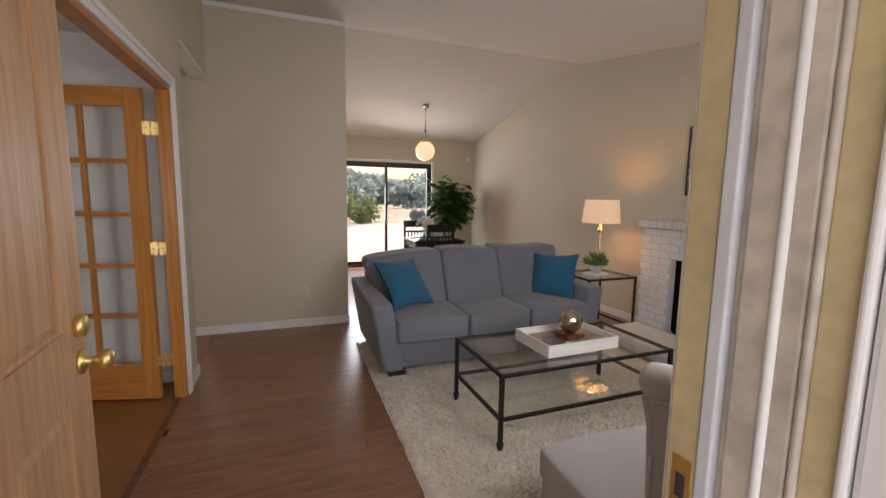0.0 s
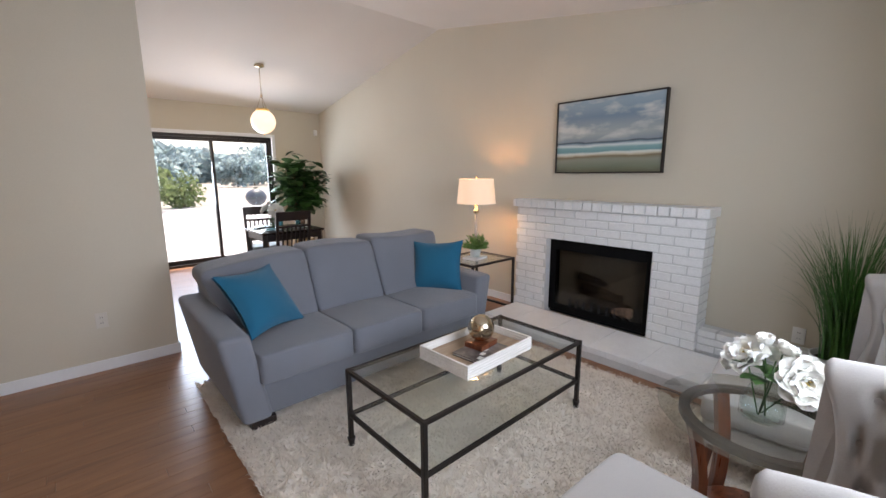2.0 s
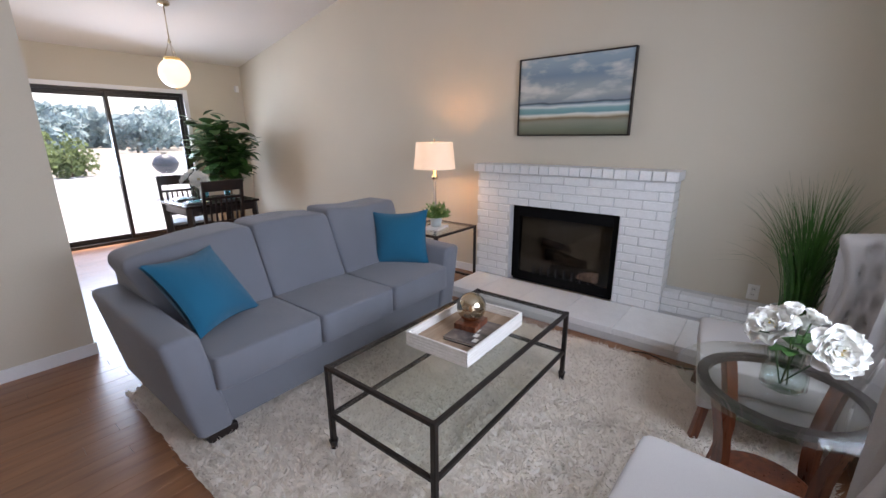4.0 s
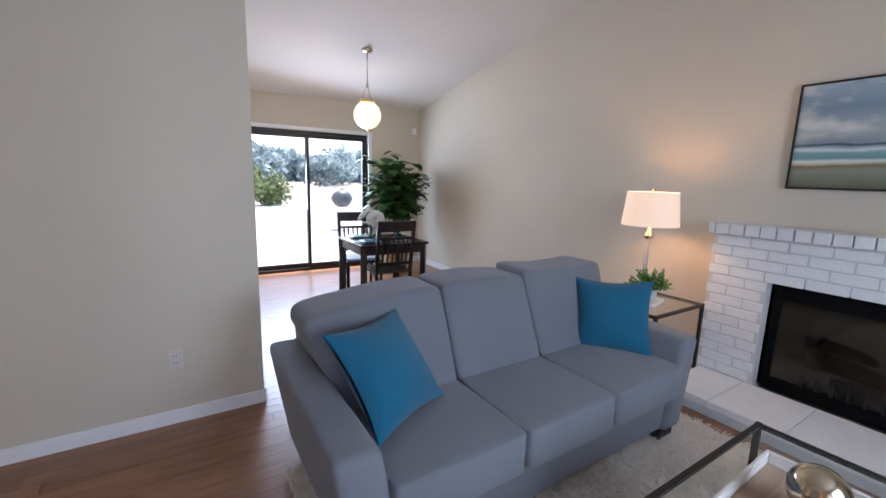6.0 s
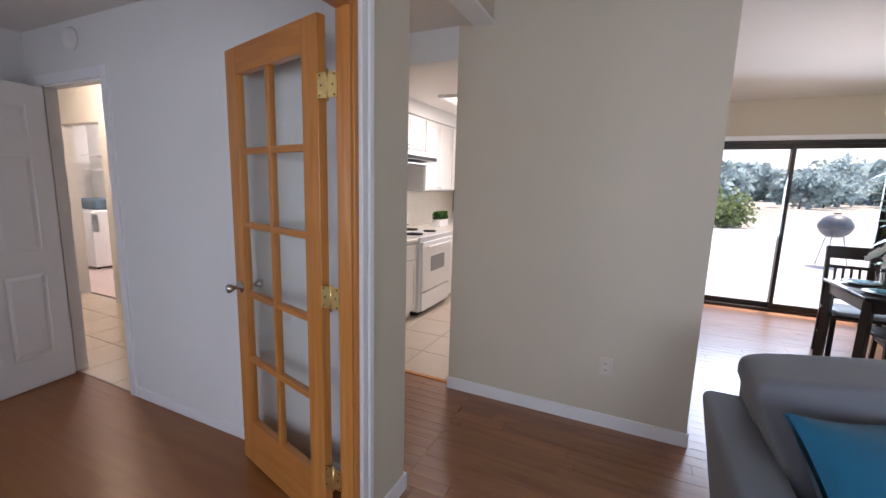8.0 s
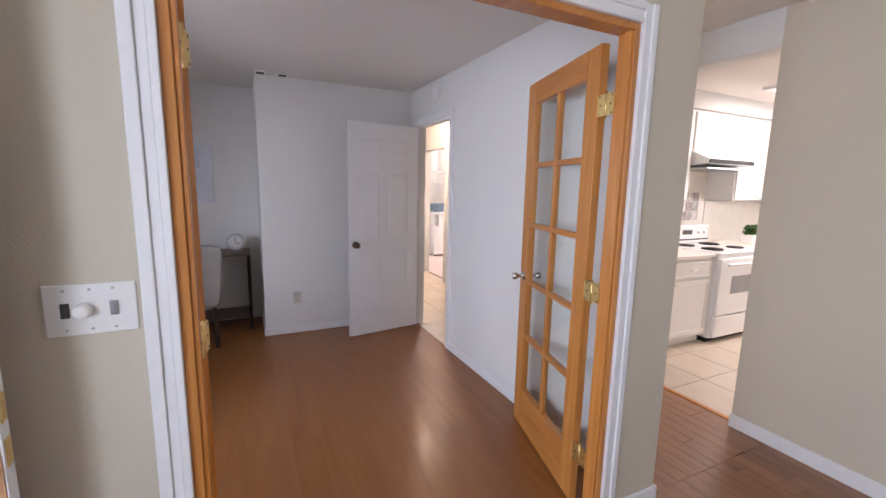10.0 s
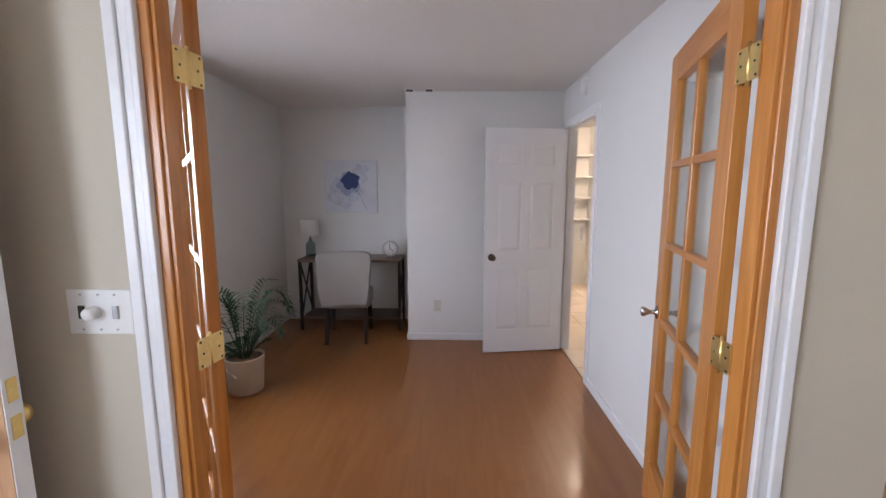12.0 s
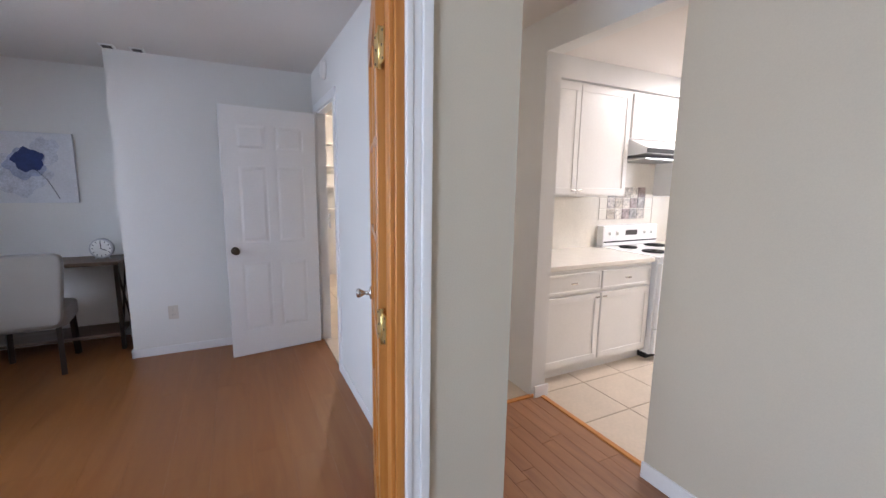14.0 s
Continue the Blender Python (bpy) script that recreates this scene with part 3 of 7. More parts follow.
# six-panel hall door
def panel_door(name, m, w, h, material, label, panels, t=0.036, kind="structure"):
    """A leaf with raised panels: x from the hinge, y through its thickness."""
    d = thing(name, m, label, "door", kind=kind)
    body = part("leaf", bx(BM(), 0, w, -t / 2 + 0.006, t / 2 - 0.006, 0.01, h), material, d)
    xs = sorted({0, w} | {p[0] for p in panels} | {p[1] for p in panels})
    zs = sorted({0.01, h} | {p[2] for p in panels} | {p[3] for p in panels})
    bm2 = BM()
    for xa, xb in zip(xs, xs[1:]):
        for za, zb in zip(zs, zs[1:]):
            xc, zc2 = (xa + xb) / 2, (za + zb) / 2
            if any(p[0] < xc < p[1] and p[2] < zc2 < p[3] for p in panels):
                continue
            bx(bm2, xa, xb, -t / 2, t / 2, za, zb)
    part("frame", bm2, material, d)
    for p in panels:
        b3 = BM()
        for s in (-1, 1):
            y = s * (t / 2 - 0.006)
            o = [b3.verts.new((x, y, z)) for x, z in ((p[0] + 0.012, p[2] + 0.012), (p[1] - 0.012, p[2] + 0.012), (p[1] - 0.012, p[3] - 0.012), (p[0] + 0.012, p[3] - 0.012))]
            i = [b3.verts.new((x, s * (t / 2 - 0.001), z)) for x, z in ((p[0] + 0.034, p[2] + 0.034), (p[1] - 0.034, p[2] + 0.034), (p[1] - 0.034, p[3] - 0.034), (p[0] + 0.034, p[3] - 0.034))]
            for k in range(4):
                b3.faces.new((o[k], o[(k + 1) % 4], i[(k + 1) % 4], i[k]))
            b3.faces.new(i)
        part("panel", b3, material, d)
    return d


w6 = 0.73
pl = []
for a, b in ((0.105, 0.335), (0.40, 0.625)):
    pl += [(a, b, 0.22, 0.80), (a, b, 0.95, 1.58), (a, b, 1.70, 1.90)]
hd = panel_door("door_4", pose(-2.77, OY1 - 0.03, 0, 0, 0, -82), w6, 2.03, M_TRIM, "white six-panel hall door standing open", pl)
for s in (-1, 1):
    part("knob", lathe(BM(), [(0.0, 0.0), (0.032, 0.0), (0.032, 0.005), (0.012, 0.009), (0.010, 0.032), (0.026, 0.045), (0.027, 0.058), (0.016, 0.068), (0.0, 0.070)], 20), mat("aged_bronze", (0.10, 0.075, 0.05), 0.3, metal=0.9, bump=0.02), hd, "dark bronze knob", pose(0.67, s * 0.018, 0.90, -90 * s))
bm = BM()
bx(bm, ODX0 - 0.075, ODX0 - 0.012, OY1 - 0.014, OY1 + 0.01, 0.0, 2.115, bevel=0.003)
bx(bm, ODX1 + 0.012, ODX1 + 0.075, OY1 - 0.014, OY1 + 0.01, 0.0, 2.115, bevel=0.003)
bx(bm, ODX0 - 0.012, ODX1 + 0.012, OY1 - 0.014, OY1 + 0.01, 2.052, 2.115, bevel=0.003)
bx(bm, ODX0 - 0.021, ODX0 - 0.001, OY1 + 0.001, OY1 + 0.074, 0.0, 2.04)
bx(bm, ODX1 + 0.001, ODX1 + 0.021, OY1 + 0.001, OY1 + 0.074, 0.0, 2.04)
bx(bm, ODX0 - 0.001, ODX1 + 0.001, OY1 + 0.001, OY1 + 0.074, 2.04, 2.062)
struct("trim_hall_door", bm, M_TRIM, "white casing and jamb of the hall door", "trim")

# front door leaf, standing open along the wall
fp = []
for a, b in ((0.12, 0.40), (0.51, 0.79)):
    fp += [(a, b, 0.20, 0.86), (a, b, 1.04, 1.90)]
fd = panel_door("door_5", pose(0.222, 1.125, 0, 0, 0, 95.6), 0.945, 2.03, M_FRONTDOOR, "pale fir panelled front door standing open", fp, t=0.044)
part("edge_strip", bx(BM(), 0.946, 0.949, -0.021, 0.021, 0.01, 2.03), M_TRIM, fd, "white painted latch edge")
for z, nm in ((1.035, "deadbolt"), (0.945, "lock")):
    part("latch_plate", bx(BM(), 0.9495, 0.9515, -0.013, 0.013, z - 0.028, z + 0.028, bevel=0.001), M_BRASS, fd, "brass latch plate")
for s in (-1, 1):
    part("deadbolt", lathe(BM(), [(0.0, 0.0), (0.031, 0.0), (0.031, 0.012), (0.026, 0.020), (0.012, 0.022), (0.0, 0.024)], 24), M_BRASS, fd, "polished brass deadbolt", pose(0.885, s * 0.022, 1.035, -90 * s))
    lev = part("knob", lathe(BM(), [(0.0, 0.0), (0.032, 0.0), (0.032, 0.008), (0.012, 0.012), (0.010, 0.030), (0.014, 0.036), (0.026, 0.050), (0.027, 0.062), (0.018, 0.072), (0.0, 0.074)], 24), M_BRASS, fd, "polished brass knob", pose(0.885, s * 0.022, 0.935, -90 * s))
# front door frame, with its weather strip
# yellowed jamb paint; its tone also stands in for the outer groove's shade
M_OLDPAINT_SHADE = mat("yellowed_paint_with_shade", (0.58, 0.48, 0.28), 0.45, vary=0.08, scale=5, fine=40, bump=0.06)
M_OLDWHITE = mat("aged_white_paint", (0.56, 0.50, 0.43), 0.5, vary=0.16, scale=4, fine=30, bump=0.10)
M_STRIP = mat("pale_vinyl_strip", (0.62, 0.65, 0.70), 0.35, vary=0.05, bump=0.02)
M_ALU = mat("aluminium_strip", (0.62, 0.65, 0.72), 0.3, metal=0.9, vary=0.05, bump=0.02)
ff = thing("front_door_frame", pose(0, 0, 0), "worn white wooden front door frame with weather strip", "door frame", kind="structure")
for s, x in ((1, DX1), (-1, DX0)):
    def xb(a, b):
        return (x + a, x + b) if s > 0 else (x - b, x - a)
    part("jamb", bx(BM(), *xb(0.0, 0.04), YF - 0.039, YF + 0.006, 0, DZ + 0.04, bevel=0.003), M_OLDPAINT_SHADE, ff, "yellowed painted jamb")
    part("weather_strip", bx(BM(), *xb(-0.004, 0.03), YF - 0.061, YF - 0.041, 0, DZ, bevel=0.003), M_STRIP, ff, "pale weather strip")
    part("groove", bx(BM(), *xb(0.010, 0.04), YF - 0.072, YF - 0.062, 0, DZ), M_OLDWHITE, ff)
    part("stop", bx(BM(), *xb(0.0, 0.04), YF - 0.109, YF - 0.073, 0, DZ, bevel=0.003), M_OLDWHITE, ff, "worn moulded door stop")
    part("bead", tube(BM(), (x + s * 0.002, YF - 0.113, 0.013), (x + s * 0.002, YF - 0.113, DZ - 0.001), 0.006, n=10), M_TRIM, ff, "moulded bead of the jamb")
    part("stop", bx(BM(), *xb(0.001, 0.04), YF - 0.142, YF - 0.117, 0, DZ, bevel=0.004), M_OLDWHITE, ff, "worn moulded door stop")
    part("bead", tube(BM(), (x + s * 0.004, YF - 0.147, 0.013), (x + s * 0.004, YF - 0.147, DZ - 0.001), 0.005, n=10), M_OLDWHITE, ff, "moulded bead of the jamb")
    # groove's olive shade is put in as the yellowed paint colour
    part("jamb_outer", bx(BM(), *xb(0.004, 0.04), YF - 0.184, YF - 0.151, 0, DZ + 0.04, bevel=0.003), M_OLDPAINT_SHADE, ff)
    part("jamb_edge", bx(BM(), *xb(-0.004, 0.04), YF - 0.195, YF - 0.185, 0, DZ + 0.04, bevel=0.004), M_TRIM, ff)
    part("brick_mould", bx(BM(), *xb(0.0, 0.09), YF - 0.26, YF - 0.196, 0, DZ + 0.09, bevel=0.008), M_TRIM, ff)
    part("casing", bx(BM(), *xb(0.008, 0.075), YF, YF + 0.016, 0, DZ + 0.09, bevel=0.004), M_TRIM, ff)
part("head", bx(BM(), DX0 - 0.0, DX1, YF - 0.165, YF + 0.006, DZ, DZ + 0.04, bevel=0.003), M_TRIM, ff)
part("casing_head", bx(BM(), DX0 - 0.008, DX1 + 0.008, YF, YF + 0.016, DZ + 0.02, DZ + 0.09, bevel=0.004), M_TRIM, ff)
part("strike_plate", bx(BM(), DX1 - 0.002, DX1 + 0.001, YF - 0.036, YF - 0.006, 0.945, 1.03, bevel=0.001), M_BRASS, ff, "brass strike plate")
part("strike_hole", bx(BM(), DX1 - 0.0035, DX1 - 0.0022, YF - 0.028, YF - 0.014, 0.97, 1.005), M_DARKSLOT, ff)
part("sill", bx(BM(), DX0, DX1, YF - 0.17, YF - 0.005, -0.03, 0.012, bevel=0.004), M_ALU, ff, "aluminium door sill")

# windows that light the rooms
M_BLIND = mat("white_blind_slat", (0.80, 0.80, 0.78), 0.5, vary=0.01, bump=0.0)
ow = thing("window_1", pose(0, OY0, 0), "white office window with lowered mini blinds", "window", kind="structure")
bm = BM()
for a in ((WX0, WX0 + 0.04, -0.10, -0.05, WZ0, WZ1), (WX1 - 0.04, WX1, -0.10, -0.05, WZ0, WZ1), (WX0 + 0.04, WX1 - 0.04, -0.10, -0.05, WZ0, WZ0 + 0.04), (WX0 + 0.04, WX1 - 0.04, -0.10, -0.05, WZ1 - 0.04, WZ1), (-0.97, -0.93, -0.10, -0.05, WZ0 + 0.04, WZ1 - 0.04)):
    bx(bm, *a)
part("window_frame", bm, M_BRONZE, ow, "dark aluminium frame")
bm = BM()
for k in range(1, 4):
    bx(bm, WX0 + 0.04, WX1 - 0.04, -0.085, -0.065, WZ0 + 0.35 * k - 0.008, WZ0 + 0.35 * k + 0.008)
part("muntin", bm, M_BRONZE, ow)
g = part("pane", bx(BM(), WX0 + 0.03, WX1 - 0.03, -0.078, -0.074, WZ0 + 0.03, WZ1 - 0.03), M_GLASS, ow)
g.visible_shadow = False
part("window_sill", bx(BM(), WX0 - 0.03, WX1 + 0.03, -0.05, 0.03, WZ0 - 0.025, WZ0 - 0.001, bevel=0.004), M_TRIM, ow, "white sill")
part("head_rail", bx(BM(), WX0 + 0.01, WX1 - 0.01, -0.045, -0.015, WZ1 - 0.035, WZ1 - 0.002), M_BLIND, ow)
slat_me = None
for k in range(34):
    z = WZ0 + 0.06 + k * 0.0385
    if slat_me is None:
        b2 = BM()
        v = [b2.verts.new(c) for c in ((WX0 + 0.012, -0.0125, 0.006), (WX1 - 0.012, -0.0125, 0.006), (WX1 - 0.012, 0, 0.009), (WX0 + 0.012, 0, 0.009), (WX1 - 0.012, 0.0125, -0.006), (WX0 + 0.012, 0.0125, -0.006))]
        b2.faces.new((v[0], v[1], v[2], v[3])), b2.faces.new((v[3], v[2], v[4], v[5]))
        so = part("slat", b2, M_BLIND, ow, m=pose(0, -0.03, z))
        slat_me = so.data
    else:
        so = new("slat", slat_me)
        so.parent = ow
        so.matrix_basis = pose(0, -0.03, z)
# window_3 is an unseen opening, added for the kitchen's daylight
for nm, (x0, x1, y, z0, z1) in (("window_2", (1.5, 2.9, YF - 0.1, 0.9, 2.1)), ("window_3", (-0.8, 0.4, YB + 0.06, 1.05, 2.1))):
    wob = thing(nm, pose(0, y, 0), "plain white window with clear panes, out of view", "window", kind="structure")
    bm = BM()
    for a in ((x0, x0 + 0.05, 0, 0.05, z0, z1), (x1 - 0.05, x1, 0, 0.05, z0, z1), (x0 + 0.05, x1 - 0.05, 0, 0.05, z0, z0 + 0.05), (x0 + 0.05, x1 - 0.05, 0, 0.05, z1 - 0.05, z1), ((x0 + x1) / 2 - 0.025, (x0 + x1) / 2 + 0.025, 0, 0.05, z0 + 0.05, z1 - 0.05)):
        bx(bm, *a)
    part("window_frame", bm, M_TRIM, wob)
    for a, b in ((x0 + 0.045, (x0 + x1) / 2 - 0.02), ((x0 + x1) / 2 + 0.02, x1 - 0.045)):
        g = part("pane", bx(BM(), a, b, 0.022, 0.027, z0 + 0.045, z1 - 0.045), M_GLASS, wob)
        g.visible_shadow = False

# baseboards
bm = BM()
BH = 0.085
bx(bm, -0.234, 1.289, PY - 0.013, PY, 0, BH, bevel=0.003)
bx(bm, 1.283, 1.296, PY - 0.0, YB, 0, BH, bevel=0.003)
bx(bm, 0.0, 0.013, FY1 + 0.07, 4.187, 0, BH, bevel=0.003)
bx(bm, 0.0, 0.013, YF + 0.02, FY0 - 0.07, 0, BH, bevel=0.003)
bx(bm, -0.12, 0.013, 4.1875, 4.2, 0, BH, bevel=0.003)
bx(bm, XR - 0.013, XR, 4.0, YB, 0, BH, bevel=0.003)
bx(bm, SX1 + 0.056, XR - 0.013, YB - 0.013, YB, 0, BH, bevel=0.003)
bx(bm, -1.09, -1.077, PY + 0.0, PY + 0.12, 0, BH, bevel=0.003)
struct("baseboard", bm, M_TRIM, "white painted baseboard", "baseboard")
bm = BM()
bx(bm, OX, -0.072, OY0, OY0 + 0.012, 0, 0.07, bevel=0.003)
bx(bm, -3.007, -2.995, 2.62, OY1 - 0.013, 0, 0.07, bevel=0.003)
bx(bm, OX, -2.995, 2.622, 2.634, 0, 0.07, bevel=0.003)
bx(bm, OX, OX + 0.012, OY0 + 0.013, 2.62, 0, 0.07, bevel=0.003)
bx(bm, ODX1 + 0.08, -0.072, OY1 - 0.012, OY1, 0, 0.07, bevel=0.003)
struct("baseboard_office", bm, M_TRIM, "white painted office baseboard", "baseboard")
bm = BM()
bx(bm, -0.12, 0.012, 4.19, PY, HALLZ - 0.022, HALLZ - 0.002, bevel=0.002)
struct("trim_hall_ceiling", bm, M_TRIM, "white trim under the hall's ceiling edge", "trim")
bm = BM()
bx(bm, -0.118, 1.283, PY - 0.015, PY, zc(PY) - 0.05, zc(PY) - 0.004, bevel=0.004)
struct("trim_partition", bm, M_TRIM, "white trim along the partition's top", "trim")

# ---- living room: large things ----
SOFA = pose(2.318, 4.15, 0, 0, 0, 0.6)


def puff(bm, x0, x1, y0, y1, z0, z1, e=0.28, fn=None, nu=36, nv=20):
    return superbox(bm, ((x0 + x1) / 2, (y0 + y1) / 2, (z0 + z1) / 2), ((x1 - x0) / 2, (y1 - y0) / 2, (z1 - z0) / 2), e, nu, nv, fn=fn)


def sofa():
    s = thing("sofa", SOFA, "grey woven three-seat sofa with flared arms", "sofa")
    W, D = 1.045, 0.52
    part("base", bx(BM(), -W + 0.14, W - 0.14, -D + 0.03, D - 0.04, 0.07, 0.30, bevel=0.015, seg=3), M_SOFA, s)
    for sg in (-1, 1):
        bm2 = BM()
        bx(bm2, -0.085, 0.085, -D, D - 0.02, 0.06, 0.615, bevel=0.035, seg=4)
        for v in bm2.verts:
            k = (v.co.z - 0.06) / 0.52
            v.co.x += sg * (0.09 * k - 0.02)
            v.co.z += 0.03 * k * (v.co.y + D) / (2 * D) - 0.015 * k
        smooth(bm2)
        part("arm", bm2, M_SOFA, s, "", pose(sg * (W - 0.12), 0, 0))
    bm2 = BM()
    bx(bm2, -W + 0.10, W - 0.10, 0.20, D, 0.10, 0.78, bevel=0.05, seg=4)
    for v in bm2.verts:
        v.co.y += 0.10 * (v.co.z - 0.3)
    part("backrest", smooth(bm2), M_SOFA, s)
    xs = (-W + 0.155, -0.29, 0.29, W - 0.155)
    for i in range(3):
        a, b = xs[i] + 0.001, xs[i + 1] - 0.001

        def seatf(p, a=a, b=b):
            if p.z > 0:
                p.z += 0.02 * (1 - (2 * p.x / (b - a)) ** 2) * max(0, 1 - (p.y / 0.38) ** 2)
            return p
        part("seat_cushion", puff(BM(), a, b, -D - 0.035, 0.20, 0.285, 0.468, e=0.11, fn=seatf, nu=48, nv=20), M_SOFA, s)
        for sx in (a + 0.006, b - 0.006):
            part("piping", tube(BM(), (sx, -D + 0.03, 0.461), (sx, 0.10, 0.465), 0.004, n=6), M_SOFA, s)

        def backf(p, a=a, b=b, i=i):
            half = (b - a) / 2
            p.y += -0.025 * (1 - (p.x / half) ** 2) * (1 if p.y < 0 else 0.2)
            p.z += (0.010 * math.sin(p.x * 9 + i * 2.1) - (0.022, 0.006, 0.0)[i] - (0.05 * max(0.0, -p.x / half) ** 2 if i == 0 else 0.0)) * (1 if p.z > 0 else 0)
            k = max(0.0, min(1.0, (p.z + 0.06) / 0.10))
            k = k * k * (3 - 2 * k)
            if i == 0 and p.x < 0:
                p.x *= 1 + 0.115 * k / half
            if i == 2 and p.x > 0:
                p.x *= 1 + 0.115 * k / half
            return Vector((p.x, p.y + 0.42 * p.z, p.z))
        part("back_cushion", puff(BM(), a, b, 0.035, 0.325, 0.445, 0.925, e=0.14, fn=backf, nu=52, nv=28), M_SOFA, s)
    for x in (-W + 0.17, W - 0.17):
        for y in (-D + 0.07, D - 0.08):
            part("foot", bx(BM(), x - 0.07, x + 0.07, y - 0.05, y + 0.05, 0.0, 0.065, bevel=0.006), M_ESP, s, "dark wooden foot")
    return s


sofa()


def throw_pillow(m, label, s=1.0):
    def fn(p):
        u, v = p.x / 0.22, p.z / 0.22
        r = 1 - 0.12 * (1 - u * u) * 1.0 if abs(v) > abs(u) else 1 - 0.12 * (1 - v * v)
        q = Vector((p.x * (1 - 0.11 * (1 - v * v)), p.y, p.z * (1 - 0.11 * (1 - u * u))))
        q.y *= max(0.004, (1 - u * u) * (1 - v * v)) ** 0.45
        q.y += 0.012 * math.sin(7 * p.x + 3 * p.z)
        return q
    bm2 = BM()
    n = 22
    for sg in (-1, 1):
        rows = []
        for j in range(n + 1):
            row = []
            for i in range(n + 1):
                x, z = -0.22 + 0.44 * i / n, -0.22 + 0.44 * j / n
                row.append(bm2.verts.new(fn(Vector((x, sg * 0.100, z)))))
            rows.append(row)
        for a, b in zip(rows, rows[1:]):
            for i in range(n):
                fc = bm2.faces.new((a[i], a[i + 1], b[i + 1], b[i]))
                fc.smooth = True
    bmesh.ops.remove_doubles(bm2, verts=bm2.verts, dist=0.012)
    ob = part("throw_pillow", bm2, M_TEAL)
    bmesh_scale = Matrix.Scale(s, 4)
    ob.data.transform(bmesh_scale)
    ob.matrix_world = m
    return tagged(ob, label, "pillow", "teal sofa pillows")


def leaning(c, across, up):
    """A pose from a centre, the direction of the width and that of the height."""
    u = Vector(across).normalized()
    w = Vector(up)
    w = (w - u * w.dot(u)).normalized()
    n = w.cross(u)
    return Matrix(((u.x, n.x, w.x, c[0]), (u.y, n.y, w.y, c[1]), (u.z, n.z, w.z, c[2]), (0, 0, 0, 1)))


throw_pillow(leaning((1.595, 4.000, 0.672), (0.365, 0.17, 0.0), (-0.117, 0.25, 0.345)), "teal square throw pillow tilted against the sofa arm", 1.03)
throw_pillow(leaning((3.105, 4.015, 0.655), (0.256, -0.383, 0.03), (0.11, 0.086, 0.375)), "teal square throw pillow upright on the sofa", 1.03)


def coffee_table():
    t = thing("coffee_table", pose(2.353, 2.848, 0, 0, 0, 0.3), "black iron coffee table with two glass shelves", "coffee table")
    L, W, H = 0.612, 0.312, 0.455
    for sx in (-1, 1):
        for sy in (-1, 1):
            b2 = bx(BM(), sx * L - 0.012, sx * L + 0.012, sy * W - 0.012, sy * W + 0.012, 0.012, H, bevel=0.003)
            tube(b2, (sx * L, sy * W, 0.0), (sx * L, sy * W, 0.02), 0.022, 0.018, n=14)
            tube(b2, (sx * L, sy * W, 0.02), (sx * L, sy * W, 0.06), 0.013, 0.022, n=14)
            part("leg", b2, M_IRON, t)
    for z, nm in ((H - 0.012, "top_rail"), (0.195, "lower_rail")):
        for sy in (-1, 1):
            part(nm, bx(BM(), -L + 0.012, L - 0.012, sy * W - 0.010, sy * W + 0.010, z - 0.010, z + 0.010, bevel=0.003), M_IRON, t)
        for sx in (-1, 1):
            part(nm, bx(BM(), sx * L - 0.010, sx * L + 0.010, -W + 0.012, W - 0.012, z - 0.010, z + 0.010, bevel=0.003), M_IRON, t)
    for z in (H - 0.010, 0.202):
        g = part("glass_shelf", bx(BM(), -L + 0.011, L - 0.011, -W + 0.011, W - 0.011, z, z + 0.006, bevel=0.001), M_TGLASS, t, "clear glass shelf")
        g.visible_shadow = False
    return t


coffee_table()

# rug
RX0, RX1, RY0, RY1 = 1.258, 3.54, 1.30, 4.46
bm = BM()
nx, ny = 150, 200
grid = [[None] * (ny + 1) for _ in range(nx + 1)]
for i in range(nx + 1):
    for j in range(ny + 1):
        x, y = RX0 + (RX1 - RX0) * i / nx, RY0 + (RY1 - RY0) * j / ny
        e = min(i, nx - i, j, ny - j)
        z = 0.0 if e == 0 else 0.016 + 0.011 * noise.noise(Vector((x * 24, y * 24, 0))) + 0.004 * noise.noise(Vector((x * 6, y * 6, 3)))
        jx = 0.01 * noise.noise(Vector((x * 17, y * 17, 9))) if e == 0 else 0
        grid[i][j] = bm.verts.new((x + jx, y + jx, z))
for i in range(nx):
    for j in range(ny):
        fc = bm.faces.new((grid[i][j], grid[i + 1][j], grid[i + 1][j + 1], grid[i][j + 1]))
        fc.smooth = True
rug = thing("rug", pose(0, 0, 0.0), "cream shag area rug under the coffee table", "rug")
part("backing", bm, M_RUG, rug)
rng = np.random.default_rng(5)
N = 90000
px_ = rng.uniform(RX0 - 0.004, RX1 + 0.004, N)
py_ = rng.uniform(RY0 - 0.004, RY1 + 0.004, N)
ang = rng.uniform(0, 2 * np.pi, N)
lean = np.array([noise.noise(Vector((x * 11, y * 11, 1.5))) for x, y in zip(px_, py_)]) * 9 + rng.normal(0, 0.8, N)
hh = rng.uniform(0.008, 0.022, N) + 0.010 * np.array([noise.noise(Vector((x * 24, y * 24, 0))) for x, y in zip(px_, py_)])
ll = rng.uniform(0.010, 0.027, N)
verts = np.zeros((N, 3, 3))
wv = 0.0046
verts[:, 0] = np.stack([px_ - wv * np.cos(ang), py_ - wv * np.sin(ang), np.full(N, 0.016)], 1)
verts[:, 1] = np.stack([px_ + wv * np.cos(ang), py_ + wv * np.sin(ang), np.full(N, 0.016)], 1)
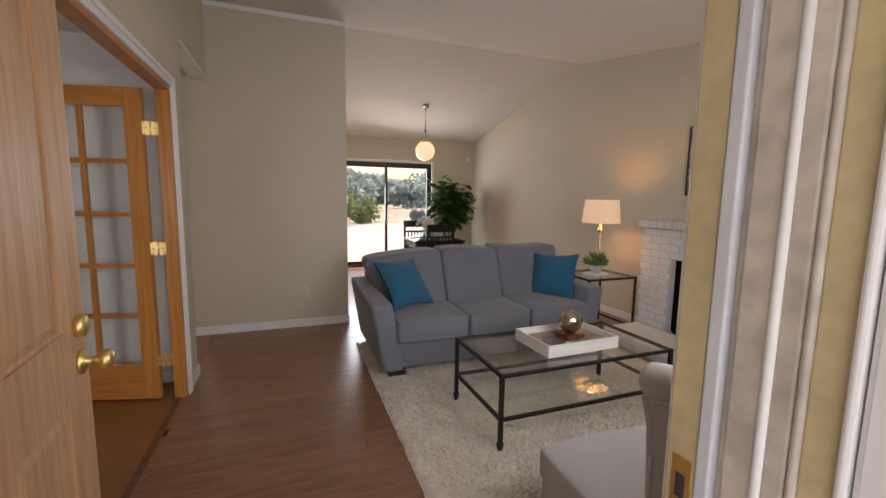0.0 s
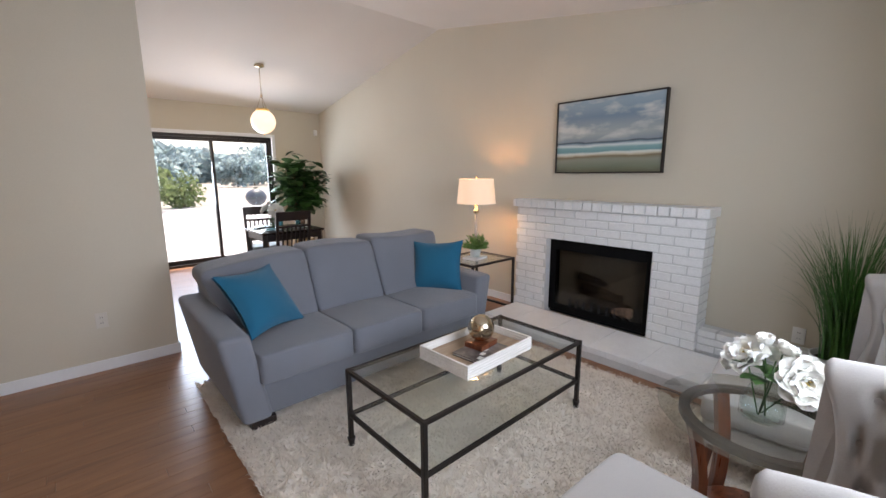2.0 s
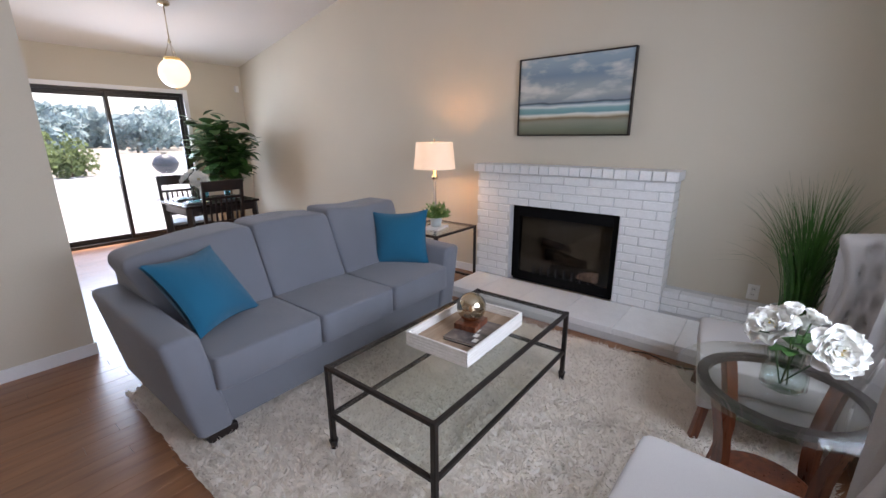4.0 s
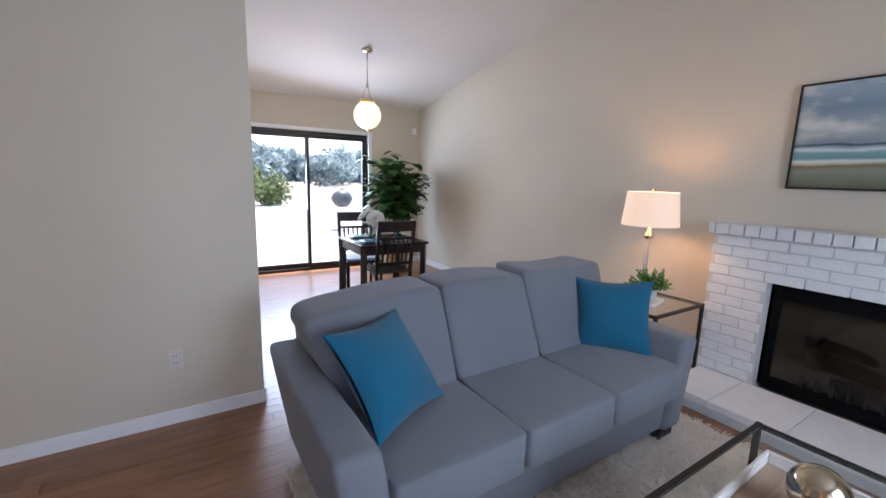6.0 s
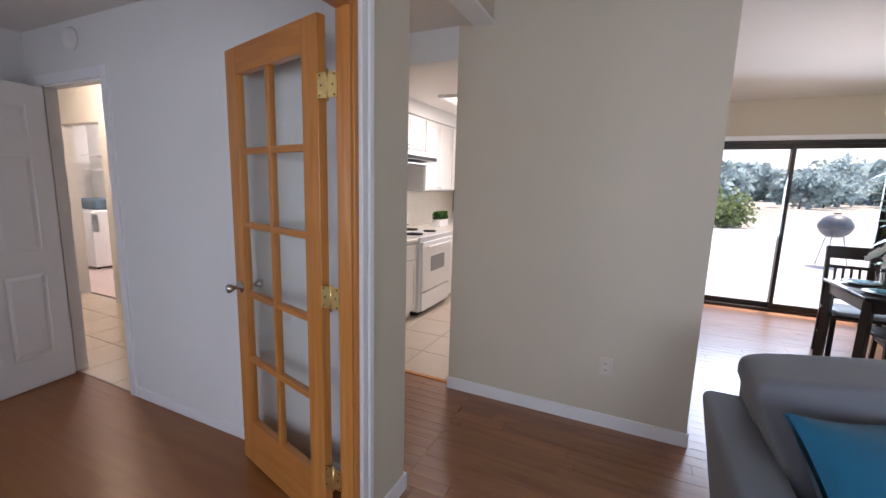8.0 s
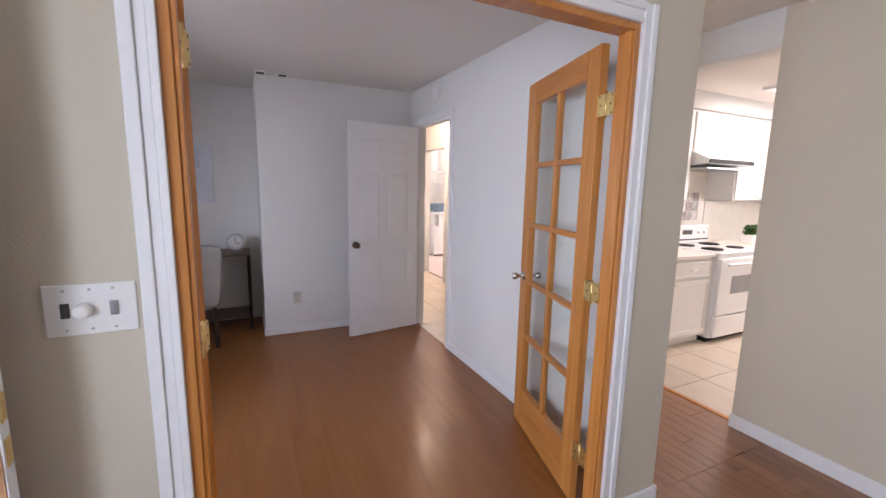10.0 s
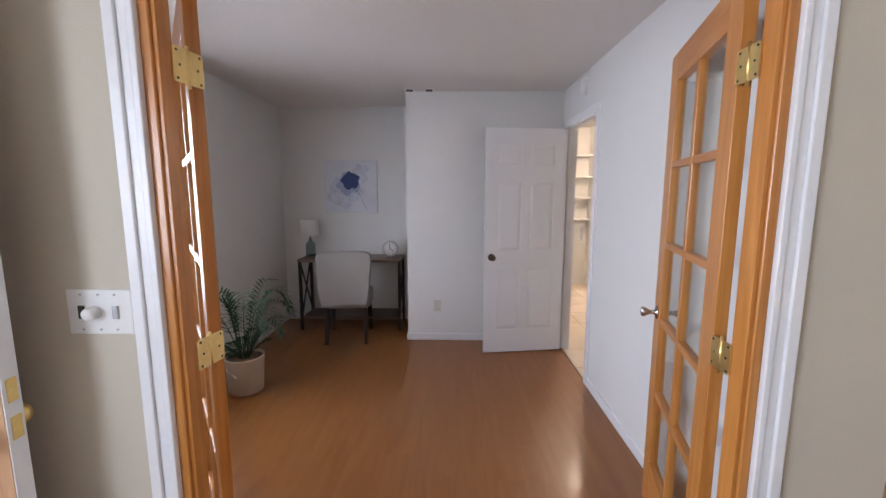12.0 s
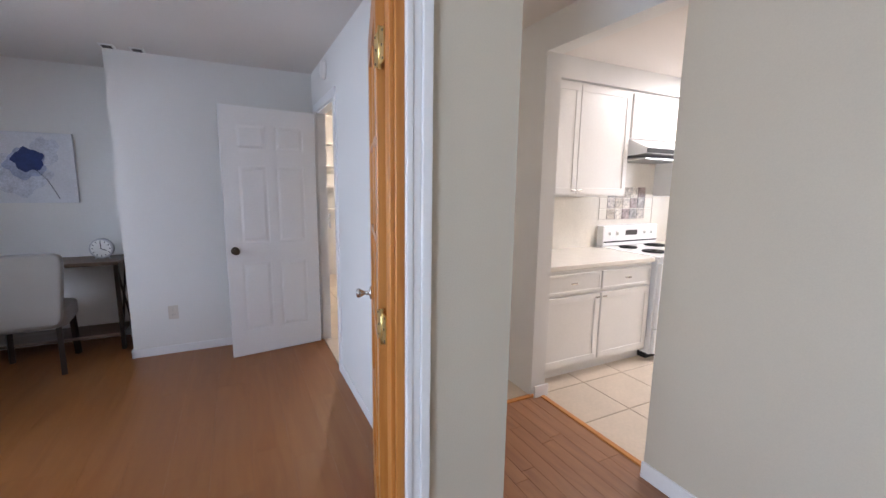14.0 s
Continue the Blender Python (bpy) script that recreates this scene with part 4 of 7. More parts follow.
verts[:, 2] = np.stack([px_ + ll * np.cos(lean), py_ + ll * np.sin(lean), 0.016 + hh], 1)
me = bpy.data.meshes.new("pile")
me.from_pydata(verts.reshape(-1, 3).tolist(), [], np.arange(N * 3).reshape(-1, 3).tolist())
me.materials.append(M_PILE)
pile = new("pile", me)
pile.parent = rug
tagged(pile, kind="stuff")


# ---- fireplace ----
FX = 4.172                      # brick face
FA, FB, FTOP = 2.262, 3.985, 1.128  # ends and height under the mantel course
OA, OB_, OT = 2.613, 3.625, 0.832    # opening
HZ = 0.11
fp_ob = thing("fireplace", pose(0, 0, 0), "white painted brick fireplace with raised hearth", "fireplace")
for d in ((FX + 0.006, XR, FA + 0.006, OA + 0.01, 0, FTOP), (FX + 0.006, XR, OB_ - 0.01, FB - 0.006, 0, FTOP), (FX + 0.006, XR, OA + 0.01, OB_ - 0.01, OT + 0.01, FTOP), (4.225, XR, YF, FA + 0.012, 0, 0.272)):
    part("mortar", bx(BM(), *d), M_MORTAR, fp_ob)
bm = BM()
bx(bm, FX + 0.075, XR + 0.3, OA + 0.012, OA + 0.03, HZ, OT)
bx(bm, FX + 0.075, XR + 0.3, OB_ - 0.03, OB_ - 0.012, HZ, OT)
bx(bm, XR + 0.28, XR + 0.3, OA + 0.03, OB_ - 0.03, HZ, OT)
bx(bm, FX + 0.075, XR + 0.3, OA + 0.03, OB_ - 0.03, HZ - 0.02, HZ + 0.002)
part("firebox", bm, M_FIREBOX, fp_ob, "sooty black firebox")
bm = BM()
bx(bm, FX + 0.075, FX + 0.100, OA + 0.005, OA + 0.075, HZ + 0.003, OT - 0.003, bevel=0.004)
bx(bm, FX + 0.075, FX + 0.100, OB_ - 0.075, OB_ - 0.005, HZ + 0.003, OT - 0.003, bevel=0.004)
bx(bm, FX + 0.075, FX + 0.100, OA + 0.075, OB_ - 0.075, OT - 0.11, OT - 0.003, bevel=0.004)
bx(bm, FX + 0.075, FX + 0.100, OA + 0.075, OB_ - 0.075, HZ + 0.003, HZ + 0.07, bevel=0.004)
part("screen_frame", bm, M_FIREBOX, fp_ob, "black metal fire screen frame")
M_SMOKE = pane_glass("smoked_glass", (0.40, 0.36, 0.32), 0.03)
g = part("screen_glass", bx(BM(), FX + 0.085, FX + 0.090, OA + 0.07, OB_ - 0.07, HZ + 0.065, OT - 0.105), M_SMOKE, fp_ob, "smoked glass screen")
g.visible_shadow = False
M_LOG = mat("charred_log", (0.11, 0.065, 0.04), 0.9, vary=0.4, scale=14, bump=0.6)
for k in range(5):
    b2 = BM()
    tube(b2, (0, -0.24 + 0.03 * k, 0), (0, 0.24 - 0.02 * k, 0), 0.045 - 0.003 * k, 0.038, n=12)
    for v in b2.verts:
        v.co += Vector((noise.noise(v.co * 30), noise.noise(v.co * 25 + Vector((4, 0, 0))), 0)) * 0.012
    part("log", b2, M_LOG, fp_ob, "", pose(4.32 + 0.05 * (k % 2) + 0.03 * (k // 2), 3.1 + 0.05 * (k - 2), HZ + 0.11 + 0.075 * (k // 2) + 0.02 * k, 6 * k - 10, 0, 12 * (k - 2)))
bm = BM()
for y in np.linspace(2.85, 3.38, 8):
    bar(bm, (4.25, y, HZ + 0.07), (4.50, y, HZ + 0.07), 0.014)
    bar(bm, (4.25, y, HZ + 0.07), (4.25, y, HZ + 0.15), 0.014)
bar(bm, (4.28, 2.82, HZ + 0.07), (4.28, 3.41, HZ + 0.07), 0.016)
for y in (2.9, 3.33):
    bar(bm, (4.28, y, HZ), (4.28, y, HZ + 0.07), 0.016)
part("grate", bm, M_BLACK, fp_ob, "black iron grate")

BR_L, BR_H, J = 0.203, 0.0605, 0.010
brick_cache = {}


def brick(parent, x0, x1, y0, y1, z0, z1, dx=0.0):
    key = tuple(round(v, 3) for v in (x1 - x0, y1 - y0, z1 - z0))
    if key not in brick_cache:
        b2 = bx(BM(), -key[0] / 2, key[0] / 2, -key[1] / 2, key[1] / 2, -key[2] / 2, key[2] / 2, bevel=0.004, seg=1)
        ob = part("brick", b2, M_BRICK, parent)
        brick_cache[key] = ob.data
    else:
        ob = new("brick", brick_cache[key])
        ob.parent = parent
    ob.matrix_basis = pose((x0 + x1) / 2 + dx, (y0 + y1) / 2, (z0 + z1) / 2, random.uniform(-0.35, 0.35), random.uniform(-0.3, 0.3), random.uniform(-0.4, 0.4))


def course(parent, xa, xb, ya, yb, z0, z1, off, cut=None):
    y = ya - off
    while y < yb:
        a, b = max(y, ya), min(y + BR_L, yb)
        y += BR_L + J
        segs = [(a, b)]
        if cut:
            segs = []
            if a < cut[0]:
                segs.append((a, min(b, cut[0])))
            if b > cut[1]:
                segs.append((max(a, cut[1]), b))
        for p, q in segs:
            if q - p > 0.025:
                brick(parent, xa, xb, p, q, z0, z1, random.uniform(-0.0025, 0.0025))


rows = 14
rh = (FTOP - HZ - J) / rows
for r in range(rows):
    z0 = HZ + J / 2 + r * rh
    course(fp_ob, FX, FX + 0.09, FA, FB, z0, z0 + rh - J, 0.0 if r % 2 else 0.106, (OA, OB_) if z0 < OT - 0.02 else None)
    brick(fp_ob, FX + 0.1, XR - 0.005, FA, FA + 0.09, z0, z0 + rh - J)
y = FA - 0.02
while y < FB + 0.02:
    brick(fp_ob, FX - 0.035, XR, y, min(y + 0.083, FB + 0.025), FTOP, FTOP + 0.072, random.uniform(-0.003, 0.003))
    y += 0.091
for r in range(3):
    course(fp_ob, 4.215, 4.305, YF, FA - 0.004, HZ + 0.004 + r * 0.058, HZ + 0.052 + r * 0.058, 0.07 if r % 2 else 0.0)
hearth = thing("hearth", pose(0, 0, 0), "white painted brick hearth slab along the wall", "hearth")
bm = BM()
bx(bm, 3.665, FX + 0.03, 1.25, FB - 0.04, 0.0, HZ - 0.012, bevel=0.006)
part("slab", bm, M_MORTAR, hearth)
y = 1.25
while y < FB - 0.05:
    brick(hearth, 3.66, FX - 0.004, y, min(y + 0.399, FB - 0.03), HZ - 0.05, HZ, 0)
    y += 0.402
# ---- floors, piece by piece ----


def boards(parent, x0, x1, y0, y1, width, lengths, material, gap=0.0012, limit=10 ** 6, z=0.0, keep=None, rest=None):
    """Rows of boards along x; the first `limit` are parts, the rest one joined part."""
    cache, made, left = {}, 0, ([], [])
    y = y0
    while y < y1 - 0.004:
        w = min(width, y1 - y)
        x = x0 - random.uniform(0, lengths[-1])
        while x < x1 - 0.01:
            ln = random.choice(lengths)
            a, b = max(x, x0), min(x + ln, x1)
            x += ln
            if b - a < 0.03:
                continue
            dz = random.uniform(-0.0004, 0.0004)
            if (keep is None or keep(a, b, y)) and made < limit:
                key = (round(b - a, 3), round(w, 3))
                if key not in cache:
                    ob = part("plank", bx(BM(), -key[0] / 2 + gap / 2, key[0] / 2 - gap / 2, -key[1] / 2 + gap / 2, key[1] / 2 - gap / 2, -0.010, 0.0, bevel=min(0.0009, gap), seg=1), material, parent)
                    cache[key] = ob.data
                else:
                    ob = new("plank", cache[key])
                    ob.parent = parent
                ob.matrix_basis = pose((a + b) / 2, y + w / 2, z + dz)
                made += 1
            else:
                n = len(left[0])
                for c in ((a, y), (b, y), (b, y + w), (a, y + w)):
                    sx = gap / 2 if c[0] == a else -gap / 2
                    sy = gap / 2 if c[1] == y else -gap / 2
                    left[0].append((c[0] + sx, c[1] + sy, z + dz))
                for c in ((a, y), (b, y), (b, y + w), (a, y + w)):
                    left[0].append((c[0], c[1], z - 0.008))
                left[1].extend([(n, n + 1, n + 2, n + 3)] + [(n + k, n + 4 + k, n + 4 + (k + 1) % 4, n + (k + 1) % 4) for k in range(4)])
        y += width
    if left[0]:
        me2 = bpy.data.meshes.new("far_planks")
        me2.from_pydata(left[0], [], left[1])
        me2.materials.append(rest or material)
        ob = new("plank_field", me2)
        ob.parent = parent
        tagged(ob, kind="stuff")


wf = thing("floor_living", pose(0, 0, 0), "glossy brown oak strip floor", "floor", kind="structure")
boards(wf, -0.030, XR, YF, PY, 0.0826, (0.62, 0.85, 1.1, 1.35), M_FLOOR, limit=298, keep=lambda a, b, y: a < 1.9, rest=M_FLOOR_I)
wd = thing("floor_dining", pose(0, 0, 0), "glossy brown oak strip floor by the sliding door", "floor", kind="structure")
boards(wd, 1.283, XR, PY, YB, 0.0826, (0.62, 0.85, 1.1, 1.35), M_FLOOR, limit=200, rest=M_FLOOR_I)
wh = thing("floor_entry", pose(0, 0, 0), "brown oak strip floor at the hall's mouth", "floor", kind="structure")
boards(wh, -1.10, -0.030, 4.187, 5.27, 0.0826, (0.62, 0.85, 1.1), M_FLOOR)
wo = thing("floor_office", pose(0, 0, 0), "orange-brown laminate office floor", "floor", kind="structure")
boards(wo, OX, -0.067, OY0, OY1, 0.192, (1.2, 1.21), M_LAM, gap=0.0003)


def tiles(parent, x0, x1, y0, y1, size, material, gap=0.006, z=0.0, name="tile"):
    cache = {}
    nx2, ny2 = math.ceil((x1 - x0) / size), math.ceil((y1 - y0) / size)
    for i in range(nx2):
        for j in range(ny2):
            a, b = x0 + i * size, min(x0 + (i + 1) * size, x1)
            c, d = y0 + j * size, min(y0 + (j + 1) * size, y1)
            if b - a < 0.03 or d - c < 0.03:
                continue
            key = (round(b - a, 3), round(d - c, 3))
            if key not in cache:
                ob = part(name, bx(BM(), -key[0] / 2 + gap / 2, key[0] / 2 - gap / 2, -key[1] / 2 + gap / 2, key[1] / 2 - gap / 2, -0.008, 0, bevel=0.0025, seg=1), material, parent)
                cache[key] = ob.data
            else:
                ob = new(name, cache[key])
                ob.parent = parent
            ob.matrix_basis = pose((a + b) / 2, (c + d) / 2, z)


tk = thing("floor_kitchen", pose(0, 0, 0), "cream ceramic tile kitchen floor", "floor", kind="structure")
part("grout", bx(BM(), -1.92, 1.163, 5.30, YB, -0.0115, -0.003), M_GROUT, tk)
tiles(tk, -1.92, 1.163, 5.30, YB, 0.405, M_TILE)
th = thing("floor_hall", pose(0, 0, 0), "cream ceramic tile hall floor", "floor", kind="structure")
part("grout", bx(BM(), -5.6, -1.13, 4.125, 5.30, -0.0115, -0.003), M_GROUT, th)
tiles(th, -5.6, -1.13, 4.125, 5.30, 0.405, M_TILE)
M_PINK = mat("pale_pink_vinyl", (0.62, 0.50, 0.46), 0.4, vary=0.05, scale=6, bump=0.03)
struct("floor_laundry", bx(BM(), -8.05, -4.05, PY + 0.12, 7.25, -0.0115, -0.002), M_PINK, "pale pinkish laundry floor", "floor")
tagged(box_part("threshold_kitchen", (-1.115, -0.23, 5.268, 5.303, -0.011, 0.008), M_FIRH, bevel=0.003), "orange wooden threshold strip at the kitchen", "threshold", kind="structure")
tagged(box_part("threshold_hall", (-1.132, -1.098, 4.19, 5.268, -0.011, 0.008), M_FIR, bevel=0.003), "orange wooden threshold strip at the hall", "threshold", kind="structure")

# ---- outdoors ----
M_LAWN = mat("dry_grass_field", (0.34, 0.31, 0.26), 0.95, vary=0.25, scale=0.15, fine=3, bump=0.3)
M_CONC = mat("pale_concrete", (0.43, 0.425, 0.42), 0.85, vary=0.06, scale=1.2, fine=25, bump=0.15)
# far leaves are pale blue-green: distance haze mixed into the base colour
M_TREE = thin(mat("haze_tinted_foliage", (0.36, 0.46, 0.47), 0.9, vary=0.35, scale=0.4, fine=3, bump=0.2, random_tint=0.5, island=True), 0.5)
M_BUSH = thin(mat("bush_foliage", (0.16, 0.21, 0.09), 0.8, vary=0.35, scale=0.8, fine=6, bump=0.2, random_tint=0.5, island=True), 0.5)
struct("ground", bx(BM(), -1500, 1500, -1500, 1500, -0.4, -0.09), M_LAWN, "dry pale field reaching to the horizon", "ground")
struct("pavement", bx(BM(), -8.0, 16.0, YB + 0.15, 24.0, -0.3, -0.05), M_CONC, "pale concrete patio behind the house", "patio")
struct("pavement_porch", bx(BM(), -1.0, 3.0, -2.5, YF - 0.15, -0.3, -0.03), M_CONC, "concrete front porch slab", "porch")
# eave is out of view, added so sun reaches only a strip of floor
bm = BM()
bx(bm, -4.3, XR + 0.6, YB + 0.15, YB + 0.75, 2.52, 2.62)
struct("trim_eave", bm, M_TRIM, "unseen roof eave added to shorten the sun strip indoors", "eave")
# unseen slab over the porch, added to hold sky light off the door frame
bm = BM()
bx(bm, -4.3, XR + 0.6, -2.6, YF - 0.15, 2.45, 2.55)
struct("ceiling_porch", bm, M_TRIM, "unseen porch ceiling added to keep sky light off the door frame", "porch ceiling")

def leaf_cloud(name, n, boxfn, size, material, seed, parent=None):
    """Many small tilted leaf faces within a shape."""
    r = np.random.default_rng(seed)
    vs, fs = [], []
    for k in range(n):
        c = Vector(boxfn(r))
        q = Euler(r.uniform(-1.3, 1.3, 3)).to_matrix()
        s = size * r.uniform(0.6, 1.4)
        i = len(vs)
        for p in ((-s, 0, 0), (0, -s * 0.55, s * 0.1), (s, 0, 0), (0, s * 0.55, s * 0.1)):
            vs.append(c + q @ Vector(p))
        fs.append((i, i + 1, i + 2, i + 3))
    me2 = bpy.data.meshes.new(name)
    me2.from_pydata(vs, [], fs)
    me2.materials.append(material)
    ob = new(name, me2)
    if parent:
        ob.parent = parent
    return ob


def tree(name, x, y, h, r, seed, label, material, n=900, cat="tree", leaf=0.35, ground=-0.09):
    t = thing(name, pose(x, y, ground), label, cat, "trees beyond the patio")
    bm2 = tube(BM(), (0, 0, -0.05), (0.05 * h, 0, h * 0.55), 0.03 * h, 0.012 * h, n=8)
    for k in range(5):
        a = k * 1.3 + seed
        tube(bm2, (0.03 * h, 0, h * (0.25 + 0.06 * k)), (r * 0.7 * math.cos(a), r * 0.7 * math.sin(a), h * (0.55 + 0.07 * k)), 0.012 * h, 0.004 * h, n=6)
    part("trunk", bm2, M_BARK, t)
    rr = np.random.default_rng(seed)
    lobes = [(rr.uniform(-0.6, 0.6) * r, rr.uniform(-0.6, 0.6) * r, h * rr.uniform(0.35, 0.85), r * rr.uniform(0.35, 0.6)) for _ in range(9)]

    def fn(g):
        lx, ly, lz, lr = lobes[g.integers(0, 9)]
        v = g.normal(0, 1, 3)
        v = v / np.linalg.norm(v) * lr * g.uniform(0.55, 1.05)
        return (lx + v[0], ly + v[1], max(0.05, lz + v[2]))
    cr = leaf_cloud("crown", n, fn, leaf, material, seed + 50, t)
    tagged(cr, kind="stuff")
    return t


rt = np.random.default_rng(3)
hedge = thing("far_woods", pose(0, 0, 0), "far line of woods with haze mixed into its blue-green colour", "woods", kind="stuff")


def woods(g):
    x = g.uniform(-60, 140)
    top = 6.5 + 2.5 * noise.noise(Vector((x * 0.06, 0, 0))) + 1.2 * noise.noise(Vector((x * 0.23, 5, 0)))
    return (x, 95 + g.uniform(-5, 5) + 0.03 * x, g.uniform(0.0, 1.0) ** 0.8 * top)


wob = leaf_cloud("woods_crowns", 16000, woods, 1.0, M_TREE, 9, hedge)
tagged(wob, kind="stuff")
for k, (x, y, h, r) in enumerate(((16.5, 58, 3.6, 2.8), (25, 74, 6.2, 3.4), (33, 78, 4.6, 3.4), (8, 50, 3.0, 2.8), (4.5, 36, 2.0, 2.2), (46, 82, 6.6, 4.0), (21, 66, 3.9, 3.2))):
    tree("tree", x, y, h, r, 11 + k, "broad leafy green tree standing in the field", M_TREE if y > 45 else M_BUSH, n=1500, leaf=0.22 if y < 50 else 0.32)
for k, (x, y, h, r) in enumerate(((2.6, 22.5, 1.7, 1.3), (4.6, 24.0, 1.3, 1.2))):
    tree("bush", x, y, h, r, 31 + k, "pale green garden bush past the patio", M_BUSH, n=1400, cat="bush", leaf=0.10)


def kettle_grill(x, y):
    g2 = thing("kettle_grill", pose(x, y, -0.05), "grey covered kettle barbecue on the patio", "barbecue grill")
    Mg = mat("grey_grill_enamel", (0.07, 0.08, 0.10), 0.45, vary=0.1, bump=0.03)
    part("bowl", lathe(BM(), [(0.0, 0.62), (0.12, 0.63), (0.22, 0.70), (0.285, 0.82), (0.29, 0.85)], 28), Mg, g2)
    part("lid", lathe(BM(), [(0.295, 0.85), (0.29, 0.90), (0.23, 1.02), (0.12, 1.09), (0.0, 1.11)], 28), Mg, g2)
    part("handle", bar(BM(), (-0.06, 0, 1.13), (0.06, 0, 1.13), 0.025), M_BLACK, g2)
    for k in range(3):
        a = k * 2.1
        part("leg", tube(BM(), (0.16 * math.cos(a), 0.16 * math.sin(a), 0.66), (0.30 * math.cos(a), 0.30 * math.sin(a), 0.0), 0.012), M_STEEL, g2)


kettle_grill(4.76, 14.0)


# ---- living room: smaller things ----
def seascape(mats=None):
    """Bands of sky, cloud, sea, surf and sand over the canvas height."""
    m = bpy.data.materials.new("painted_seascape")
    m.use_nodes = True
    nt = m.node_tree
    p = nt.nodes["Principled BSDF"]
    tc = nt.nodes.new("ShaderNodeTexCoord")
    mp = nt.nodes.new("ShaderNodeMapping")
    mp.inputs["Scale"].default_value = (1, 2.2, 9)
    nt.links.new(tc.outputs["Object"], mp.inputs["Vector"])
    n1 = nt.nodes.new("ShaderNodeTexNoise")
    n1.inputs["Scale"].default_value, n1.inputs["Detail"].default_value, n1.inputs["Distortion"].default_value = 1.6, 7, 0.6
    nt.links.new(mp.outputs[0], n1.inputs["Vector"])
    sep = nt.nodes.new("ShaderNodeSeparateXYZ")
    nt.links.new(tc.outputs["Object"], sep.inputs[0])
    mr = nt.nodes.new("ShaderNodeMapRange")
    mr.inputs["From Min"].default_value, mr.inputs["From Max"].default_value = -0.31, 0.31
    nt.links.new(sep.outputs["Z"], mr.inputs["Value"])
    ma = nt.nodes.new("ShaderNodeMath")
    ma.operation = "MULTIPLY_ADD"
    nt.links.new(n1.outputs[0], ma.inputs[0])
    ma.inputs[1].default_value = 0.06
    nt.links.new(mr.outputs[0], ma.inputs[2])
    cr = nt.nodes.new("ShaderNodeValToRGB")
    stops = ((0.0, (0.10, 0.09, 0.05)), (0.10, (0.17, 0.19, 0.13)), (0.19, (0.24, 0.25, 0.19)), (0.235, (0.20, 0.15, 0.08)), (0.262, (0.55, 0.50, 0.38)), (0.290, (0.66, 0.68, 0.64)), (0.315, (0.14, 0.30, 0.31)), (0.365, (0.20, 0.37, 0.38)), (0.395, (0.62, 0.68, 0.67)), (0.425, (0.20, 0.28, 0.31)), (0.440, (0.03, 0.05, 0.075)), (0.458, (0.22, 0.27, 0.30)), (0.56, (0.36, 0.39, 0.38)), (0.80, (0.18, 0.26, 0.33)), (1.0, (0.28, 0.37, 0.43)))
    el = cr.color_ramp.elements
    while len(el) < len(stops):
        el.new(0.5)
    for e, (pos, c) in zip(el, stops):
        e.position, e.color = pos, (*c, 1)
    nt.links.new(ma.outputs[0], cr.inputs[0])
    n2 = nt.nodes.new("ShaderNodeTexNoise")
    n2.inputs["Scale"].default_value, n2.inputs["Detail"].default_value = 1.1, 6
    mp2 = nt.nodes.new("ShaderNodeMapping")
    mp2.inputs["Scale"].default_value = (1, 3.2, 9)
    nt.links.new(tc.outputs["Object"], mp2.inputs["Vector"])
    nt.links.new(mp2.outputs[0], n2.inputs["Vector"])
    mr2 = nt.nodes.new("ShaderNodeMapRange")
    mr2.inputs["From Min"].default_value, mr2.inputs["From Max"].default_value = 0.47, 0.66
    nt.links.new(n2.outputs[0], mr2.inputs["Value"])
    up = nt.nodes.new("ShaderNodeMapRange")
    up.inputs["From Min"].default_value, up.inputs["From Max"].default_value = 0.42, 0.50
    nt.links.new(mr.outputs[0], up.inputs["Value"])
    mul = nt.nodes.new("ShaderNodeMath")
    mul.operation = "MULTIPLY"
    nt.links.new(mr2.outputs[0], mul.inputs[0])
    nt.links.new(up.outputs[0], mul.inputs[1])
    mx = nt.nodes.new("ShaderNodeMix")
    mx.data_type = "RGBA"
    nt.links.new(mul.outputs[0], mx.inputs[0])
    nt.links.new(cr.outputs[0], mx.inputs[6])
    mx.inputs[7].default_value = (0.60, 0.60, 0.55, 1)
    nt.links.new(mx.outputs[2], p.inputs["Base Color"])
    p.inputs["Roughness"].default_value = 0.5
    b = nt.nodes.new("ShaderNodeBump")
    b.inputs["Strength"].default_value, b.inputs["Distance"].default_value = 0.2, 0.004
    nt.links.new(n1.outputs[0], b.inputs["Height"])
    nt.links.new(b.outputs[0], p.inputs["Normal"])
    return m


pc = thing("framed_painting", pose(XR - 0.028, 3.172, 1.784), "seascape painting in a thin dark frame above the mantel", "painting")
PW, PH = 0.497, 0.330
part("canvas", bx(BM(), -0.012, 0.026, -PW + 0.012, PW - 0.012, -PH + 0.012, PH - 0.012), seascape(), pc, "blue and grey painted beach with surf")
for d in ((-0.022, 0.027, -PW, -PW + 0.012, -PH, PH), (-0.022, 0.027, PW - 0.012, PW, -PH, PH), (-0.022, 0.027, -PW + 0.012, PW - 0.012, -PH, -PH + 0.012), (-0.022, 0.027, -PW + 0.012, PW - 0.012, PH - 0.012, PH)):
    part("frame_rail", bx(BM(), *d, bevel=0.001, seg=1), M_IRON, pc)


